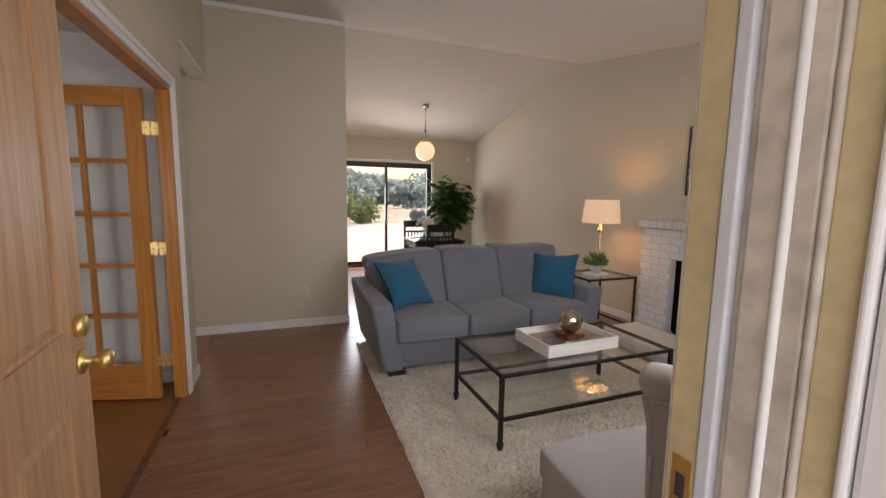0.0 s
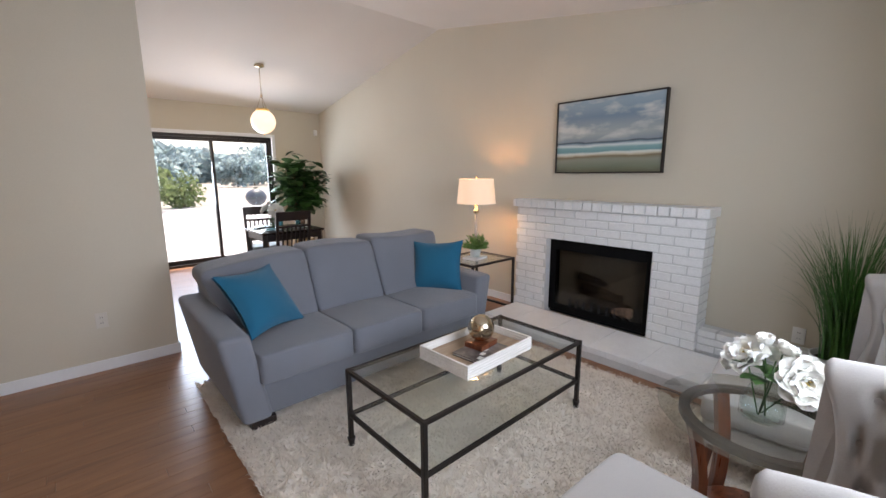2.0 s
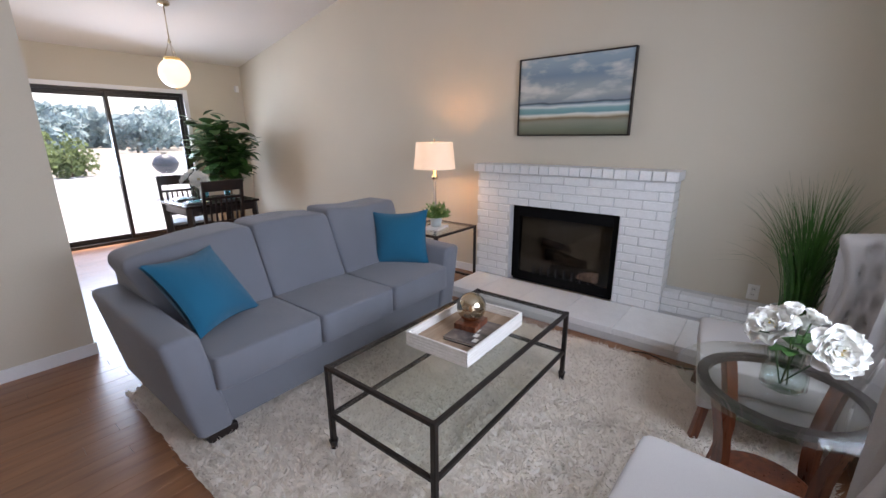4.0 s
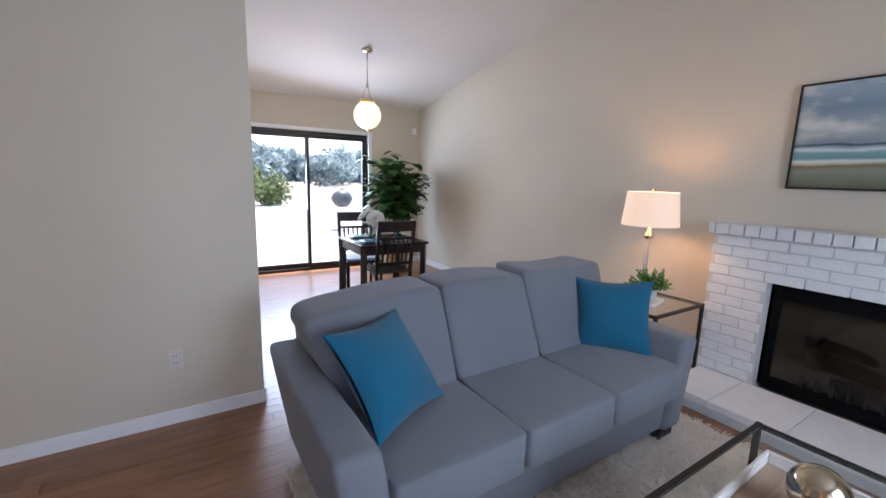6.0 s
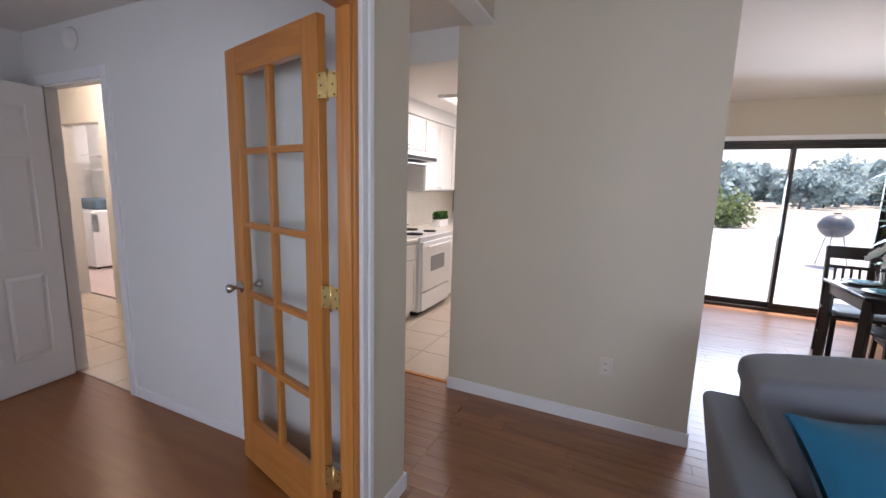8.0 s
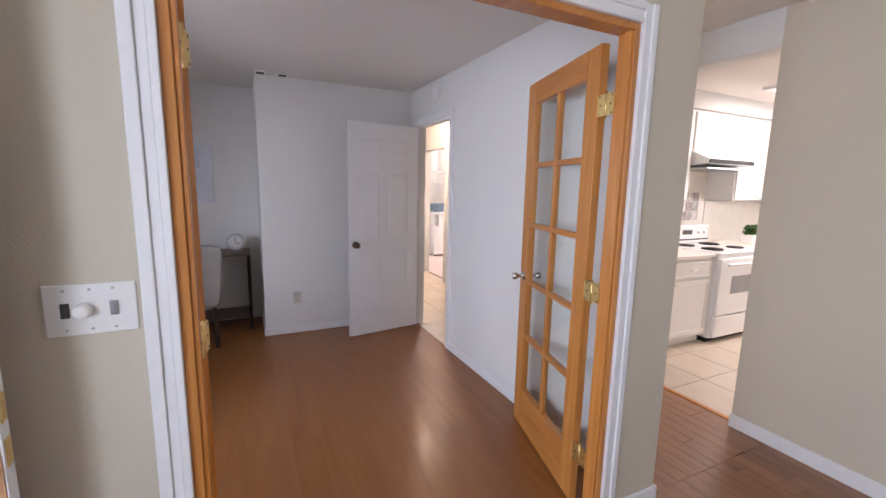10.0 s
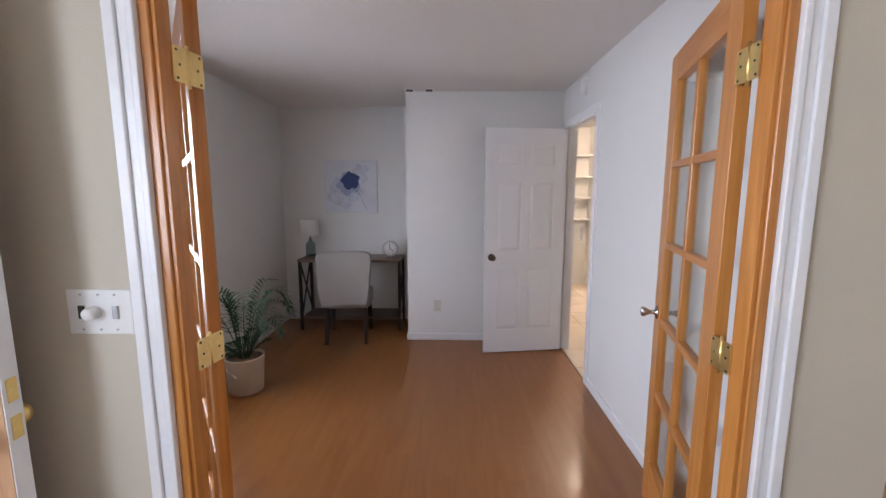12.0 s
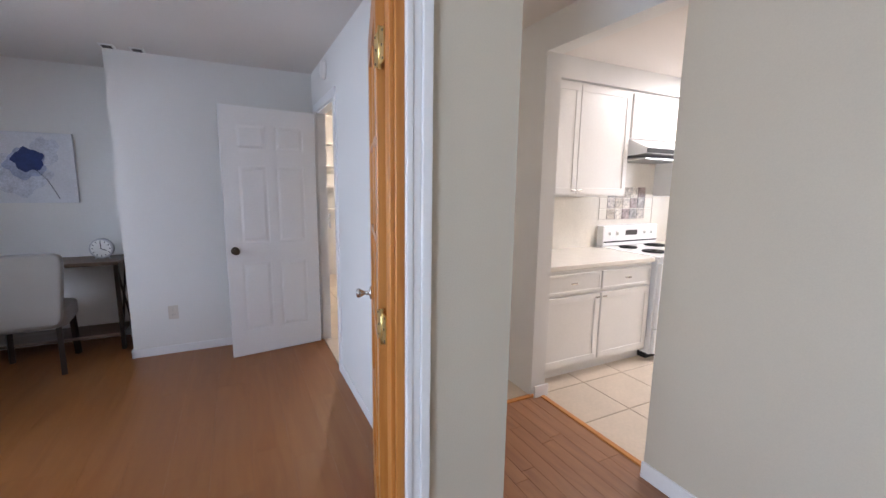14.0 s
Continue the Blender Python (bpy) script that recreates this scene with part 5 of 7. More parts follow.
def outlet(m, label, cat="outlet", kind="duplex", plate=M_ALMOND):
    """A wall plate in its own x-z plane, facing -y."""
    o = thing("wall_outlet" if kind == "duplex" else "light_switch", m, label, cat)
    part("plate", bx(BM(), -0.036, 0.036, -0.006, 0, -0.058, 0.058, bevel=0.003), plate, o)
    if kind == "duplex":
        for z in (-0.021, 0.021):
            s2 = part("socket", bx(BM(), -0.017, 0.017, -0.009, -0.005, z - 0.014, z + 0.014, bevel=0.004), plate, o)
            part("slot", bx(bx(BM(), -0.008, -0.005, -0.0098, -0.0088, z - 0.004, z + 0.006), 0.005, 0.008, -0.0098, -0.0088, z - 0.004, z + 0.006), M_DARKSLOT, s2)
    else:
        part("toggle", bx(BM(), -0.005, 0.005, -0.020, -0.005, -0.006, 0.012, bevel=0.002), M_PLASTIC, o)
    return o


outlet(pose(0.822, PY, 0.392), "white duplex outlet on the partition wall")
outlet(pose(XR, 1.70, 0.345, 0, 0, -90), "white duplex outlet above the brick ledge", plate=M_PLASTIC)
outlet(pose(-3.007, 2.93, 0.355, 0, 0, -90) @ pose(0, 0, 0, 0, 0, 180), "white duplex outlet on the closet wall")
outlet(pose(-2.33, OY1, 1.15), "white light switch by the hall door", "light switch", "toggle")
outlet(pose(-1.45, PY + 0.12, 1.28, 0, 0, 180), "cream outlet above the kitchen counter")
dm = thing("dimmer_switch", pose(0, 2.184, 1.180, 0, 0, 90), "white two-gang dimmer plate by the french doors", "dimmer switch")
part("plate", bx(BM(), -0.082, 0.084, -0.006, 0, -0.058, 0.058, bevel=0.003), M_PLASTIC, dm)
part("dial", lathe(BM(), [(0.0, 0.028), (0.013, 0.028), (0.015, 0.024), (0.017, 0.0)], 24), M_PLASTIC, dm, "", pose(-0.012, -0.005, 0, 90))
for x in (-0.045, 0.042):
    part("rocker", bx(BM(), x - 0.008, x + 0.008, -0.010, -0.005, -0.017, 0.017, bevel=0.002), M_DARKSLOT if x < 0 else M_STEEL, dm)
for x in (-0.045, 0.0, 0.042):
    for z in (-0.045, 0.045):
        part("screw", tube(BM(), (x, -0.0055, z), (x, -0.0075, z), 0.003, n=8), M_STEEL, dm)


def end_table():
    t = thing("end_table", pose(3.805, 4.225, 0), "dark metal end table with glass top", "end table")
    X, Y, H = 0.30, 0.26, 0.603
    for sx in (-1, 1):
        for sy in (-1, 1):
            part("leg", bx(BM(), sx * X - 0.011, sx * X + 0.011, sy * Y - 0.011, sy * Y + 0.011, 0, H, bevel=0.002), M_IRON, t)
    for z in (H - 0.012, 0.065):
        for sy in (-1, 1):
            part("rail", bx(BM(), -X + 0.011, X - 0.011, sy * Y - 0.010, sy * Y + 0.010, z - 0.011, z + 0.011, bevel=0.002), M_IRON, t)
        for sx in (-1, 1):
            part("rail", bx(BM(), sx * X - 0.010, sx * X + 0.010, -Y + 0.011, Y - 0.011, z - 0.011, z + 0.011, bevel=0.002), M_IRON, t)
    g2 = part("glass_top", bx(BM(), -X + 0.012, X - 0.012, -Y + 0.012, Y - 0.012, H - 0.008, H - 0.002), M_TGLASS, t)
    g2.visible_shadow = False


end_table()
M_SHADE = mat("ivory_linen_shade", (0.80, 0.74, 0.64), 0.8, vary=0.03, scale=8, fine=300, bump=0.15, emit=((1.0, 0.62, 0.32), 0.20))
tl = thing("table_lamp", pose(3.925, 4.33, 0.6015), "lit table lamp with drum shade and glass column", "table lamp")
part("base", lathe(BM(), [(0.0, 0.0), (0.075, 0.0), (0.075, 0.012), (0.02, 0.024), (0.012, 0.03)], 28), M_CHAMP, tl)
part("column", lathe(BM(), [(0.014, 0.03), (0.016, 0.2), (0.013, 0.44)], 20), mat("pale_acrylic", (0.75, 0.75, 0.72), 0.15, vary=0.02, trans=0.6, bump=0), tl, "clear acrylic column")
part("socket", lathe(BM(), [(0.012, 0.44), (0.034, 0.455), (0.030, 0.48), (0.014, 0.50), (0.014, 0.57)], 24), M_CHAMP, tl)
bm = BM()
for r0, r1 in ((0.203, 0.178), (0.200, 0.175)):
    n_ = 40
    ra = [bm.verts.new((r0 * math.cos(2 * math.pi * i / n_), r0 * math.sin(2 * math.pi * i / n_), 0.548)) for i in range(n_)]
    rb = [bm.verts.new((r1 * math.cos(2 * math.pi * i / n_), r1 * math.sin(2 * math.pi * i / n_), 0.800)) for i in range(n_)]
    for i in range(n_):
        fc = bm.faces.new((ra[i], ra[(i + 1) % n_], rb[(i + 1) % n_], rb[i]))
        fc.smooth = True
part("shade", bm, M_SHADE, tl, "ivory linen drum shade, lit from within")
bm = BM()
for k in range(3):
    a = k * 2.094
    bar(bm, (0, 0, 0.796), (0.177 * math.cos(a), 0.177 * math.sin(a), 0.796), 0.004)
tube(bm, (0, 0, 0.57), (0, 0, 0.815), 0.004, n=8)
part("spider", bm, M_CHAMP, tl)
part("finial", lathe(BM(), [(0.004, 0.81), (0.012, 0.817), (0.008, 0.828), (0.0, 0.835)], 14), M_CHAMP, tl)

M_PAGE = mat("white_book_pages", (0.75, 0.73, 0.68), 0.8, vary=0.05, fine=200, bump=0.1)
M_GLASSWARE = pane_glass("glassware", (0.93, 0.97, 0.96))
bk = thing("book", pose(3.765, 4.185, 0.6015, 0, 0, 12), "white covered book lying on the end table", "book")
part("cover", bx(BM(), -0.11, 0.11, -0.08, 0.08, 0, 0.022, bevel=0.003), M_PLASTIC, bk)
pt = thing("potted_plant", pose(3.765, 4.185, 0.624), "small leafy green plant in a pale pot on a book", "plant")
part("pot", lathe(BM(), [(0.0, 0), (0.048, 0), (0.058, 0.08), (0.054, 0.08), (0.05, 0.07), (0, 0.07)], 24), mat("pale_green_pot", (0.55, 0.60, 0.58), 0.4, bump=0.02), pt)
bm = BM()
rg = np.random.default_rng(8)
for k in range(64):
    a, el2, ln = rg.uniform(0, 6.28), rg.uniform(0.15, 1.35), rg.uniform(0.10, 0.19)
    d = Vector((math.cos(a) * math.cos(el2), math.sin(a) * math.cos(el2), math.sin(el2)))
    b0 = Vector((0, 0, 0.07))
    tube(bm, b0, b0 + d * ln, 0.0018, 0.001, n=4, cap=False)
    for j in range(9):
        c = b0 + d * ln * (0.35 + 0.08 * j)
        q = Euler(rg.uniform(-1.2, 1.2, 3)).to_matrix()
        s = 0.019
        v = [bm.verts.new(c + q @ Vector(p)) for p in ((-s, 0, 0), (0, -s * 0.5, 0.003), (s, 0, 0), (0, s * 0.5, 0.003))]
        bm.faces.new(v)
part("leaves", bm, mat("bright_leaf_green", (0.11, 0.24, 0.05), 0.5, vary=0.3, random_tint=0.6, island=True), pt)
tagged(pt.children[-1], kind="stuff")

# tray with box, book, block and ball on the coffee table
CTZ = 0.4515
tr = thing("tray", pose(2.378, 2.838, CTZ, 0, 0, 2), "white-washed wooden tray with ribbed sides", "tray")
TX, TY, TH = 0.272, 0.182, 0.078
M_WASH = wood("white_washed_wood", (0.72, 0.68, 0.62), (0.84, 0.80, 0.75), rough=0.5, grain=(2, 20, 20), tint=0.2)
M_TRAYIN = wood("tan_tray_board", (0.30, 0.20, 0.13), (0.44, 0.32, 0.22), rough=0.5, grain=(2, 20, 20), tint=0.2)
part("tray_bottom", bx(BM(), -TX + 0.012, TX - 0.012, -TY + 0.012, TY - 0.012, 0.0, 0.032), M_TRAYIN, tr)
for d in ((-TX, TX, -TY, -TY + 0.012), (-TX, TX, TY - 0.012, TY), (-TX, -TX + 0.012, -TY + 0.012, TY - 0.012), (TX - 0.012, TX, -TY + 0.012, TY - 0.012)):
    for k in range(5):
        part("side_slat", bx(BM(), *d, 0.001 + 0.0155 * k, 0.001 + 0.0155 * k + 0.0135, bevel=0.002, seg=1), M_WASH, tr)
    part("side_core", bx(BM(), d[0] + 0.002, d[1] - 0.002, d[2] + 0.002, d[3] - 0.002, 0.002, TH - 0.003), M_WASH, tr)
bk2 = thing("book", tr.matrix_world @ pose(-0.02, -0.055, 0.0325, 0, 0, 4), "dark covered photo book in the tray", "book")
part("cover", bx(BM(), -0.135, 0.135, -0.10, 0.10, 0.012, 0.016, bevel=0.001), mat("photo_cover", (0.12, 0.10, 0.09), 0.3, vary=0.5, scale=14, fine=30, bump=0), bk2)
part("pages", bx(BM(), -0.131, 0.133, -0.097, 0.097, 0.003, 0.012), M_PAGE, bk2)
part("back_cover", bx(BM(), -0.135, 0.135, -0.10, 0.10, 0, 0.003), M_BLACK, bk2)
for k in range(3):
    part("cover_print", bx(BM(), -0.11 + 0.05 * k, -0.075 + 0.05 * k, -0.07 + 0.02 * k, -0.045 + 0.02 * k, 0.0161, 0.0166), M_PAGE, bk2, "pale printed bar")
or_ = thing("ball_ornament", tr.matrix_world @ pose(0.020, -0.012, 0.0495, 0, 0, 6), "champagne metal ball on a red wooden block", "ornament")
part("block", bx(BM(), -0.075, 0.075, -0.06, 0.06, 0, 0.030, bevel=0.002), M_REDWOOD, or_, "dark red wooden block")
part("ball", lathe(BM(), [(0.075 * math.sin(math.pi * i / 24) + (1e-5 if i in (0, 24) else 0), 0.104 - 0.075 * math.cos(math.pi * i / 24)) for i in range(25)], 40), M_CHAMP, or_, "polished champagne metal ball")


# tufted armchairs
def armchair(m, label):
    """A wing-back chair: an armless seat, and a tufted back whose wings turn forward."""
    c = thing("armchair", m, label, "armchair", "pair of tufted armchairs")
    hw, hd, rad, T = 0.285, 0.335, 0.10, 0.040
    n1, n2, n3 = 12, 12, 14
    cols = []
    for i in range(n1):
        cols.append(("w", i / n1, -1, 0))
    for i in range(n2 + 1):
        a = math.pi - math.pi / 2 * i / n2
        cols.append(("c", 0, math.cos(a), math.sin(a)))
    for i in range(1, n3):
        cols.append(("b", i / n3, 0, 1))
    half = cols[:n1 + n2 + 1]

    def front(z):
        k = (z - 0.42) / 0.58
        return 0.118 + 0.060 * math.sin(math.pi * min(1, max(0, k * 0.95))) ** 1.5 - 0.02 * max(0, k - 0.8) * 5

    def at(col, z, o):
        kind, f2, ox, oy = col[:4]
        sx = col[4]
        zz = max(0, z - 0.42)
        if kind == "w":
            yf = front(z)
            x, y = -hw - 0.02 * (1 - f2) * zz * 2, yf + (hd - rad - yf) * f2
        elif kind == "c":
            x, y = -hw + rad + rad * ox, hd - rad + rad * oy
        else:
            x, y = -hw + rad + 2 * (hw - rad) * f2, hd
        return Vector((sx * (x + ox * (o + 0.03 * zz)), y + oy * (o + 0.05 * zz), z))
    full = [q + (1,) for q in half] + [q + (1,) for q in cols[n1 + n2 + 1:]] + [q + (-1,) for q in reversed(half)]
    tufts = []
    for r2, z in enumerate((0.56, 0.68, 0.80, 0.92)):
        for k in range(7):
            tufts.append((0.14 + 0.12 * k + (0.06 if r2 % 2 else 0), z))
    bm2 = BM()
    rows2 = []
    nf = len(full)
    nz = 26
    tops = []
    for i, col in enumerate(full):
        s = i / (nf - 1)
        e = min(i, nf - 1 - i)
        top = 0.968 + 0.04 * min(1, e / (n1 + n2)) - (0.055, 0.025, 0.008)[e] if e < 3 else 0.968 + 0.04 * min(1, e / (n1 + n2))
        tops.append(top)
        prof = [(-T, 0.36 + (top - 0.045 - 0.36) * j / nz, True) for j in range(nz + 1)]
        prof += [(-(T + 0.012) * math.cos(math.pi * j / 8), top - 0.045 + 0.055 * math.sin(math.pi * j / 8), False) for j in range(1, 8)]
        prof += [(T, top - 0.045 - (top - 0.045 - 0.19) * j / 8, False) for j in range(0, 9)]
        thin = (0.35, 0.8, 1.0)[min(e, 2)]
        ring = []
        for o, z, inner in prof:
            o *= thin
            if inner and e > 1:
                dent = 0
                for ts, tz in tufts:
                    du, dv = (s - ts) * 1.35 / 0.045, (z - tz) / 0.045
                    dent = max(dent, math.exp(-(du * du + dv * dv)))
                o += 0.034 * dent - 0.012
            ring.append(bm2.verts.new(at(col, z, o)))
        rows2.append(ring)
    for a, b in zip(rows2, rows2[1:]):
        for j in range(len(a) - 1):
            fc = bm2.faces.new((a[j], a[j + 1], b[j + 1], b[j]))
            fc.smooth = True
    for r in (rows2[0], rows2[-1]):
        bm2.faces.new(r)
    part("shell", bm2, M_ARM, c, "tufted wing back")
    for ts, tz in tufts:
        i = int(round(ts * (nf - 1)))
        if 3 < i < nf - 4:
            u, w = at(full[i], tz, -T + 0.012), at(full[i], tz, -T + 0.030)
            part("button", tube(BM(), w, u, 0.011, 0.008, n=10), M_ARM, c)
    for sg in (0, 1):
        pp = BM()
        idx = list(range(3, n1 + n2, 2))
        pts = []
        for z in (0.24, 0.40, 0.52, 0.64, 0.76, 0.86, 0.905):
            pts.append((2, z))
        pts += [(i, tops[i] - 0.075) for i in idx]
        vs = [at(full[i if sg == 0 else nf - 1 - i], z, T + 0.002) for i, z in pts]
        for u, w in zip(vs, vs[1:]):
            tube(pp, u, w, 0.006, n=7)
        part("piping", smooth(pp), M_ARM, c)
    part("seat_frame", bx(BM(), -hw - 0.01, hw + 0.01, -0.375, hd - 0.03, 0.19, 0.325, bevel=0.02, seg=3), M_ARM, c)

    def sf(p):
        if p.z > 0:
            p.z += 0.014 * max(0, 1 - (p.x / 0.30) ** 2) * max(0, 1 - (p.y / 0.36) ** 2)
        return p
    part("seat_cushion", puff(BM(), -hw - 0.025, hw + 0.025, -0.39, 0.10, 0.315, 0.435, e=0.14, fn=sf, nu=48), M_ARM, c)
    part("seat_back_cushion", puff(BM(), -hw + 0.045, hw - 0.045, 0.02, hd - 0.04, 0.315, 0.430, e=0.14, nu=40), M_ARM, c)
    for sx in (-1, 1):
        part("leg", bar(BM(), (sx * 0.26, -0.335, 0.20), (sx * 0.275, -0.365, 0.0), 0.036, bevel=0.004), M_REDWOOD, c, "reddish wooden leg")
        part("leg", bar(BM(), (sx * 0.25, hd - 0.06, 0.20), (sx * 0.255, hd + 0.0, 0.0), 0.034, bevel=0.004), M_REDWOOD, c, "reddish wooden leg")
    return c


armchair(pose(1.875, 1.555, 0, 0, 0, 178), "pale grey tufted wing chair by the round glass table")
armchair(pose(3.20, 1.50, 0, 0, 0, 187), "pale grey tufted wing chair near the hearth")


def side_table():
    t = thing("side_table", pose(2.53, 1.57, 0), "round glass side table on reddish wooden legs", "side table")
    r, H = 0.335, 0.59
    g2 = part("glass_top", lathe(BM(), [(0, H - 0.010), (r - 0.004, H - 0.010), (r, H - 0.006), (r, H - 0.003), (r - 0.003, H), (0, H)], 56), M_TGLASS, t, "clear round glass top")
    g2.visible_shadow = False
    bm2 = BM()
    n = 48
    rings = []
    for ri, z in ((0.225, H - 0.035), (0.262, H - 0.035), (0.262, H - 0.012), (0.225, H - 0.012)):
        rings.append([bm2.verts.new((ri * math.cos(2 * math.pi * i / n), ri * math.sin(2 * math.pi * i / n), z)) for i in range(n)])
    for k in range(4):
        for i in range(n):
            bm2.faces.new((rings[k][i], rings[k][(i + 1) % n], rings[(k + 1) % 4][(i + 1) % n], rings[(k + 1) % 4][i]))
    part("ring", bm2, M_ESP, t, "dark wooden ring under the glass")
    for k in range(4):
        a = math.pi / 4 + k * math.pi / 2
        b2 = BM()
        u, w = Vector((math.cos(a), math.sin(a), 0)), Vector((-math.sin(a), math.cos(a), 0))
        prev = None
        for j in range(9):
            z = (H - 0.035) * j / 8
            c = u * (0.24 - 0.05 * math.sin(math.pi * j / 8)) + Vector((0, 0, z))
            row = [b2.verts.new(c + u * du + w * dw) for du, dw in ((-0.016, -0.024), (0.016, -0.024), (0.016, 0.024), (-0.016, 0.024))]
            if prev:
                for k2 in range(4):
                    b2.faces.new((prev[k2], prev[(k2 + 1) % 4], row[(k2 + 1) % 4], row[k2]))
            else:
                b2.faces.new(row[::-1])
            prev = row
        b2.faces.new(prev)
        part("leg", b2, M_REDWOOD, t)
    part("lower_shelf", lathe(BM(), [(0, 0.15), (0.165, 0.15), (0.172, 0.156), (0.172, 0.166), (0.165, 0.17), (0, 0.17)], 40), M_REDWOOD, t, "round wooden lower shelf")


side_table()


def petal_flower(bm_p, bm_c, at, r, tilt, seed, open_=1.0):
    rr = np.random.default_rng(seed)
    q = Euler(tilt).to_matrix()
    for ring2, (n, rad, el3) in enumerate(((8, 1.0, 0.12), (8, 0.92, 0.42), (7, 0.72, 0.75), (5, 0.46, 1.1))):
        for k in range(n):
            a = 2 * math.pi * k / n + ring2 * 0.5 + rr.uniform(-0.15, 0.15)
            e = el3 * open_ + rr.uniform(-0.1, 0.1) + (1 - open_) * 1.2
            w = r * rad * 0.66
            pts = []
            for u in range(5):
                for v in range(4):
                    fu, fv = u / 4 - 0.5, v / 3
                    wid = w * math.sin(math.pi * (0.12 + 0.80 * fv)) ** 0.7
                    loc = Vector((fv * r * rad, fu * 2 * wid * 0.8, 0.25 * r * (fu * 2) ** 2 * fv - 0.10 * r * fv * fv + 0.02 * r * math.sin(9 * fu + k)))
                    loc = Euler((0, -e, a)).to_matrix() @ loc
                    pts.append(bm_p.verts.new(Vector(at) + q @ loc))
            for u in range(4):
                for v in range(3):
                    fc = bm_p.faces.new((pts[u * 4 + v], pts[u * 4 + v + 1], pts[(u + 1) * 4 + v + 1], pts[(u + 1) * 4 + v]))
                    fc.smooth = True
    if open_ > 0.6:
        for k in range(16):
            d = q @ Vector((rr.uniform(-0.16, 0.16) * r, rr.uniform(-0.16, 0.16) * r, 0.25 * r))
            tube(bm_c, Vector(at), Vector(at) + d, 0.0015, 0.0025, n=5)


def broad_leaf(bm2, at, d, up, ln, w, bend=0.2):
    """One leaf with a fold along its midrib."""
    at, d = Vector(at), Vector(d).normalized()
    side = d.cross(Vector(up))
    if side.length < 1e-3:
        side = Vector((1, 0, 0))
    side.normalize()
    nrm = side.cross(d)
    prev = None
    for k, f2 in enumerate((0.0, 0.25, 0.5, 0.75, 1.0)):
        ww = w * (0.12, 0.85, 1.0, 0.7, 0.04)[k]
        c = at + d * ln * f2 - Vector((0, 0, 1)) * bend * ln * f2 * f2
        row = [bm2.verts.new(c - side * ww + nrm * 0.12 * ww), bm2.verts.new(c), bm2.verts.new(c + side * ww + nrm * 0.12 * ww)]
        if prev:
            for j in range(2):
                fc = bm2.faces.new((prev[j], prev[j + 1], row[j + 1], row[j]))
                fc.smooth = True
        prev = row


SMALL_BUNCH = (((-0.035, -0.070, 0.205), 0.090, (0.35, -1.05, 0.0), 1.0), ((-0.01, 0.062, 0.222), 0.078, (-0.75, -0.35, 0.0), 0.95), ((0.0, 0.022, 0.275), 0.040, (-0.1, -0.2, 0), 0.30), ((-0.01, -0.022, 0.250), 0.044, (0.3, -0.4, 1.0), 0.35), ((0.05, -0.01, 0.225), 0.060, (0.2, 0.7, 0.3), 0.7))
WIDE_BUNCH = (((-0.05, -0.100, 0.190), 0.088, (0.25, -1.15, 0.0), 1.0), ((-0.01, 0.060, 0.215), 0.084, (-0.55, -0.55, 0.0), 0.9), ((0.0, 0.015, 0.272), 0.044, (-0.1, -0.2, 0), 0.30), ((-0.01, -0.034, 0.255), 0.050, (0.3, -0.4, 1.0), 0.40), ((0.05, -0.02, 0.205), 0.060, (0.2, 0.7, 0.3), 0.7))


def flower_vase(m, label, s=1.0, spots=SMALL_BUNCH, foot=0.060, neck=0.046, h=0.155):
    vz = thing("flower_vase", m, label, "vase of flowers")
    g2 = part("vase", lathe(BM(), [(0.0, 0.004), ((foot - 0.008) * s, 0.0), (foot * s, 0.01), ((foot - 0.002) * s, 0.06), ((neck - 0.006) * s, h - 0.025), (neck * s, h)], 32), M_GLASSWARE, vz, "clear glass vase")
    g2.visible_shadow = False
    w2 = part("water", lathe(BM(), [(0.0, 0.008), ((foot - 0.008) * s, 0.010), ((foot - 0.008) * s, 0.06), (0.0, 0.0605)], 24), M_GLASSWARE, vz, "water in the vase")
    w2.visible_shadow = False
    bp, bc, bs, bl = BM(), BM(), BM(), BM()
    for k, (at, r, tl2, op) in enumerate(spots):
        at = Vector(at) * s
        petal_flower(bp, bc, at, r * s, tl2, 40 + k, op)
        tube(bs, (0.012 * math.cos(k * 2.2), 0.012 * math.sin(k * 2.2), 0.012), at, 0.0025, n=6)
    for k in range(13):
        a = k * 0.97
        broad_leaf(bl, (0.02 * s * math.cos(a), 0.02 * s * math.sin(a), h * s + (0.005 + 0.02 * (k % 3)) * s), (math.cos(a), math.sin(a), 0.30), (0, 0, 1), 0.095 * s, 0.026 * s)
    part("petals", bp, M_WPETAL, vz, "white peony petals")
    part("stamens", bc, M_YELLOW, vz)
    part("stems", bs, M_GREEN2, vz)
    part("leaves", bl, M_GREEN2, vz)
    for o in vz.children:
        if o.name.split(".")[0] in ("petals", "stamens", "stems", "leaves"):
            tagged(o, kind="stuff")


flower_vase(pose(2.52, 1.575, 0.591, 0, 0, 8), "white peonies in a clear glass vase on the side table", 1.0, WIDE_BUNCH, 0.068, 0.046, 0.150)


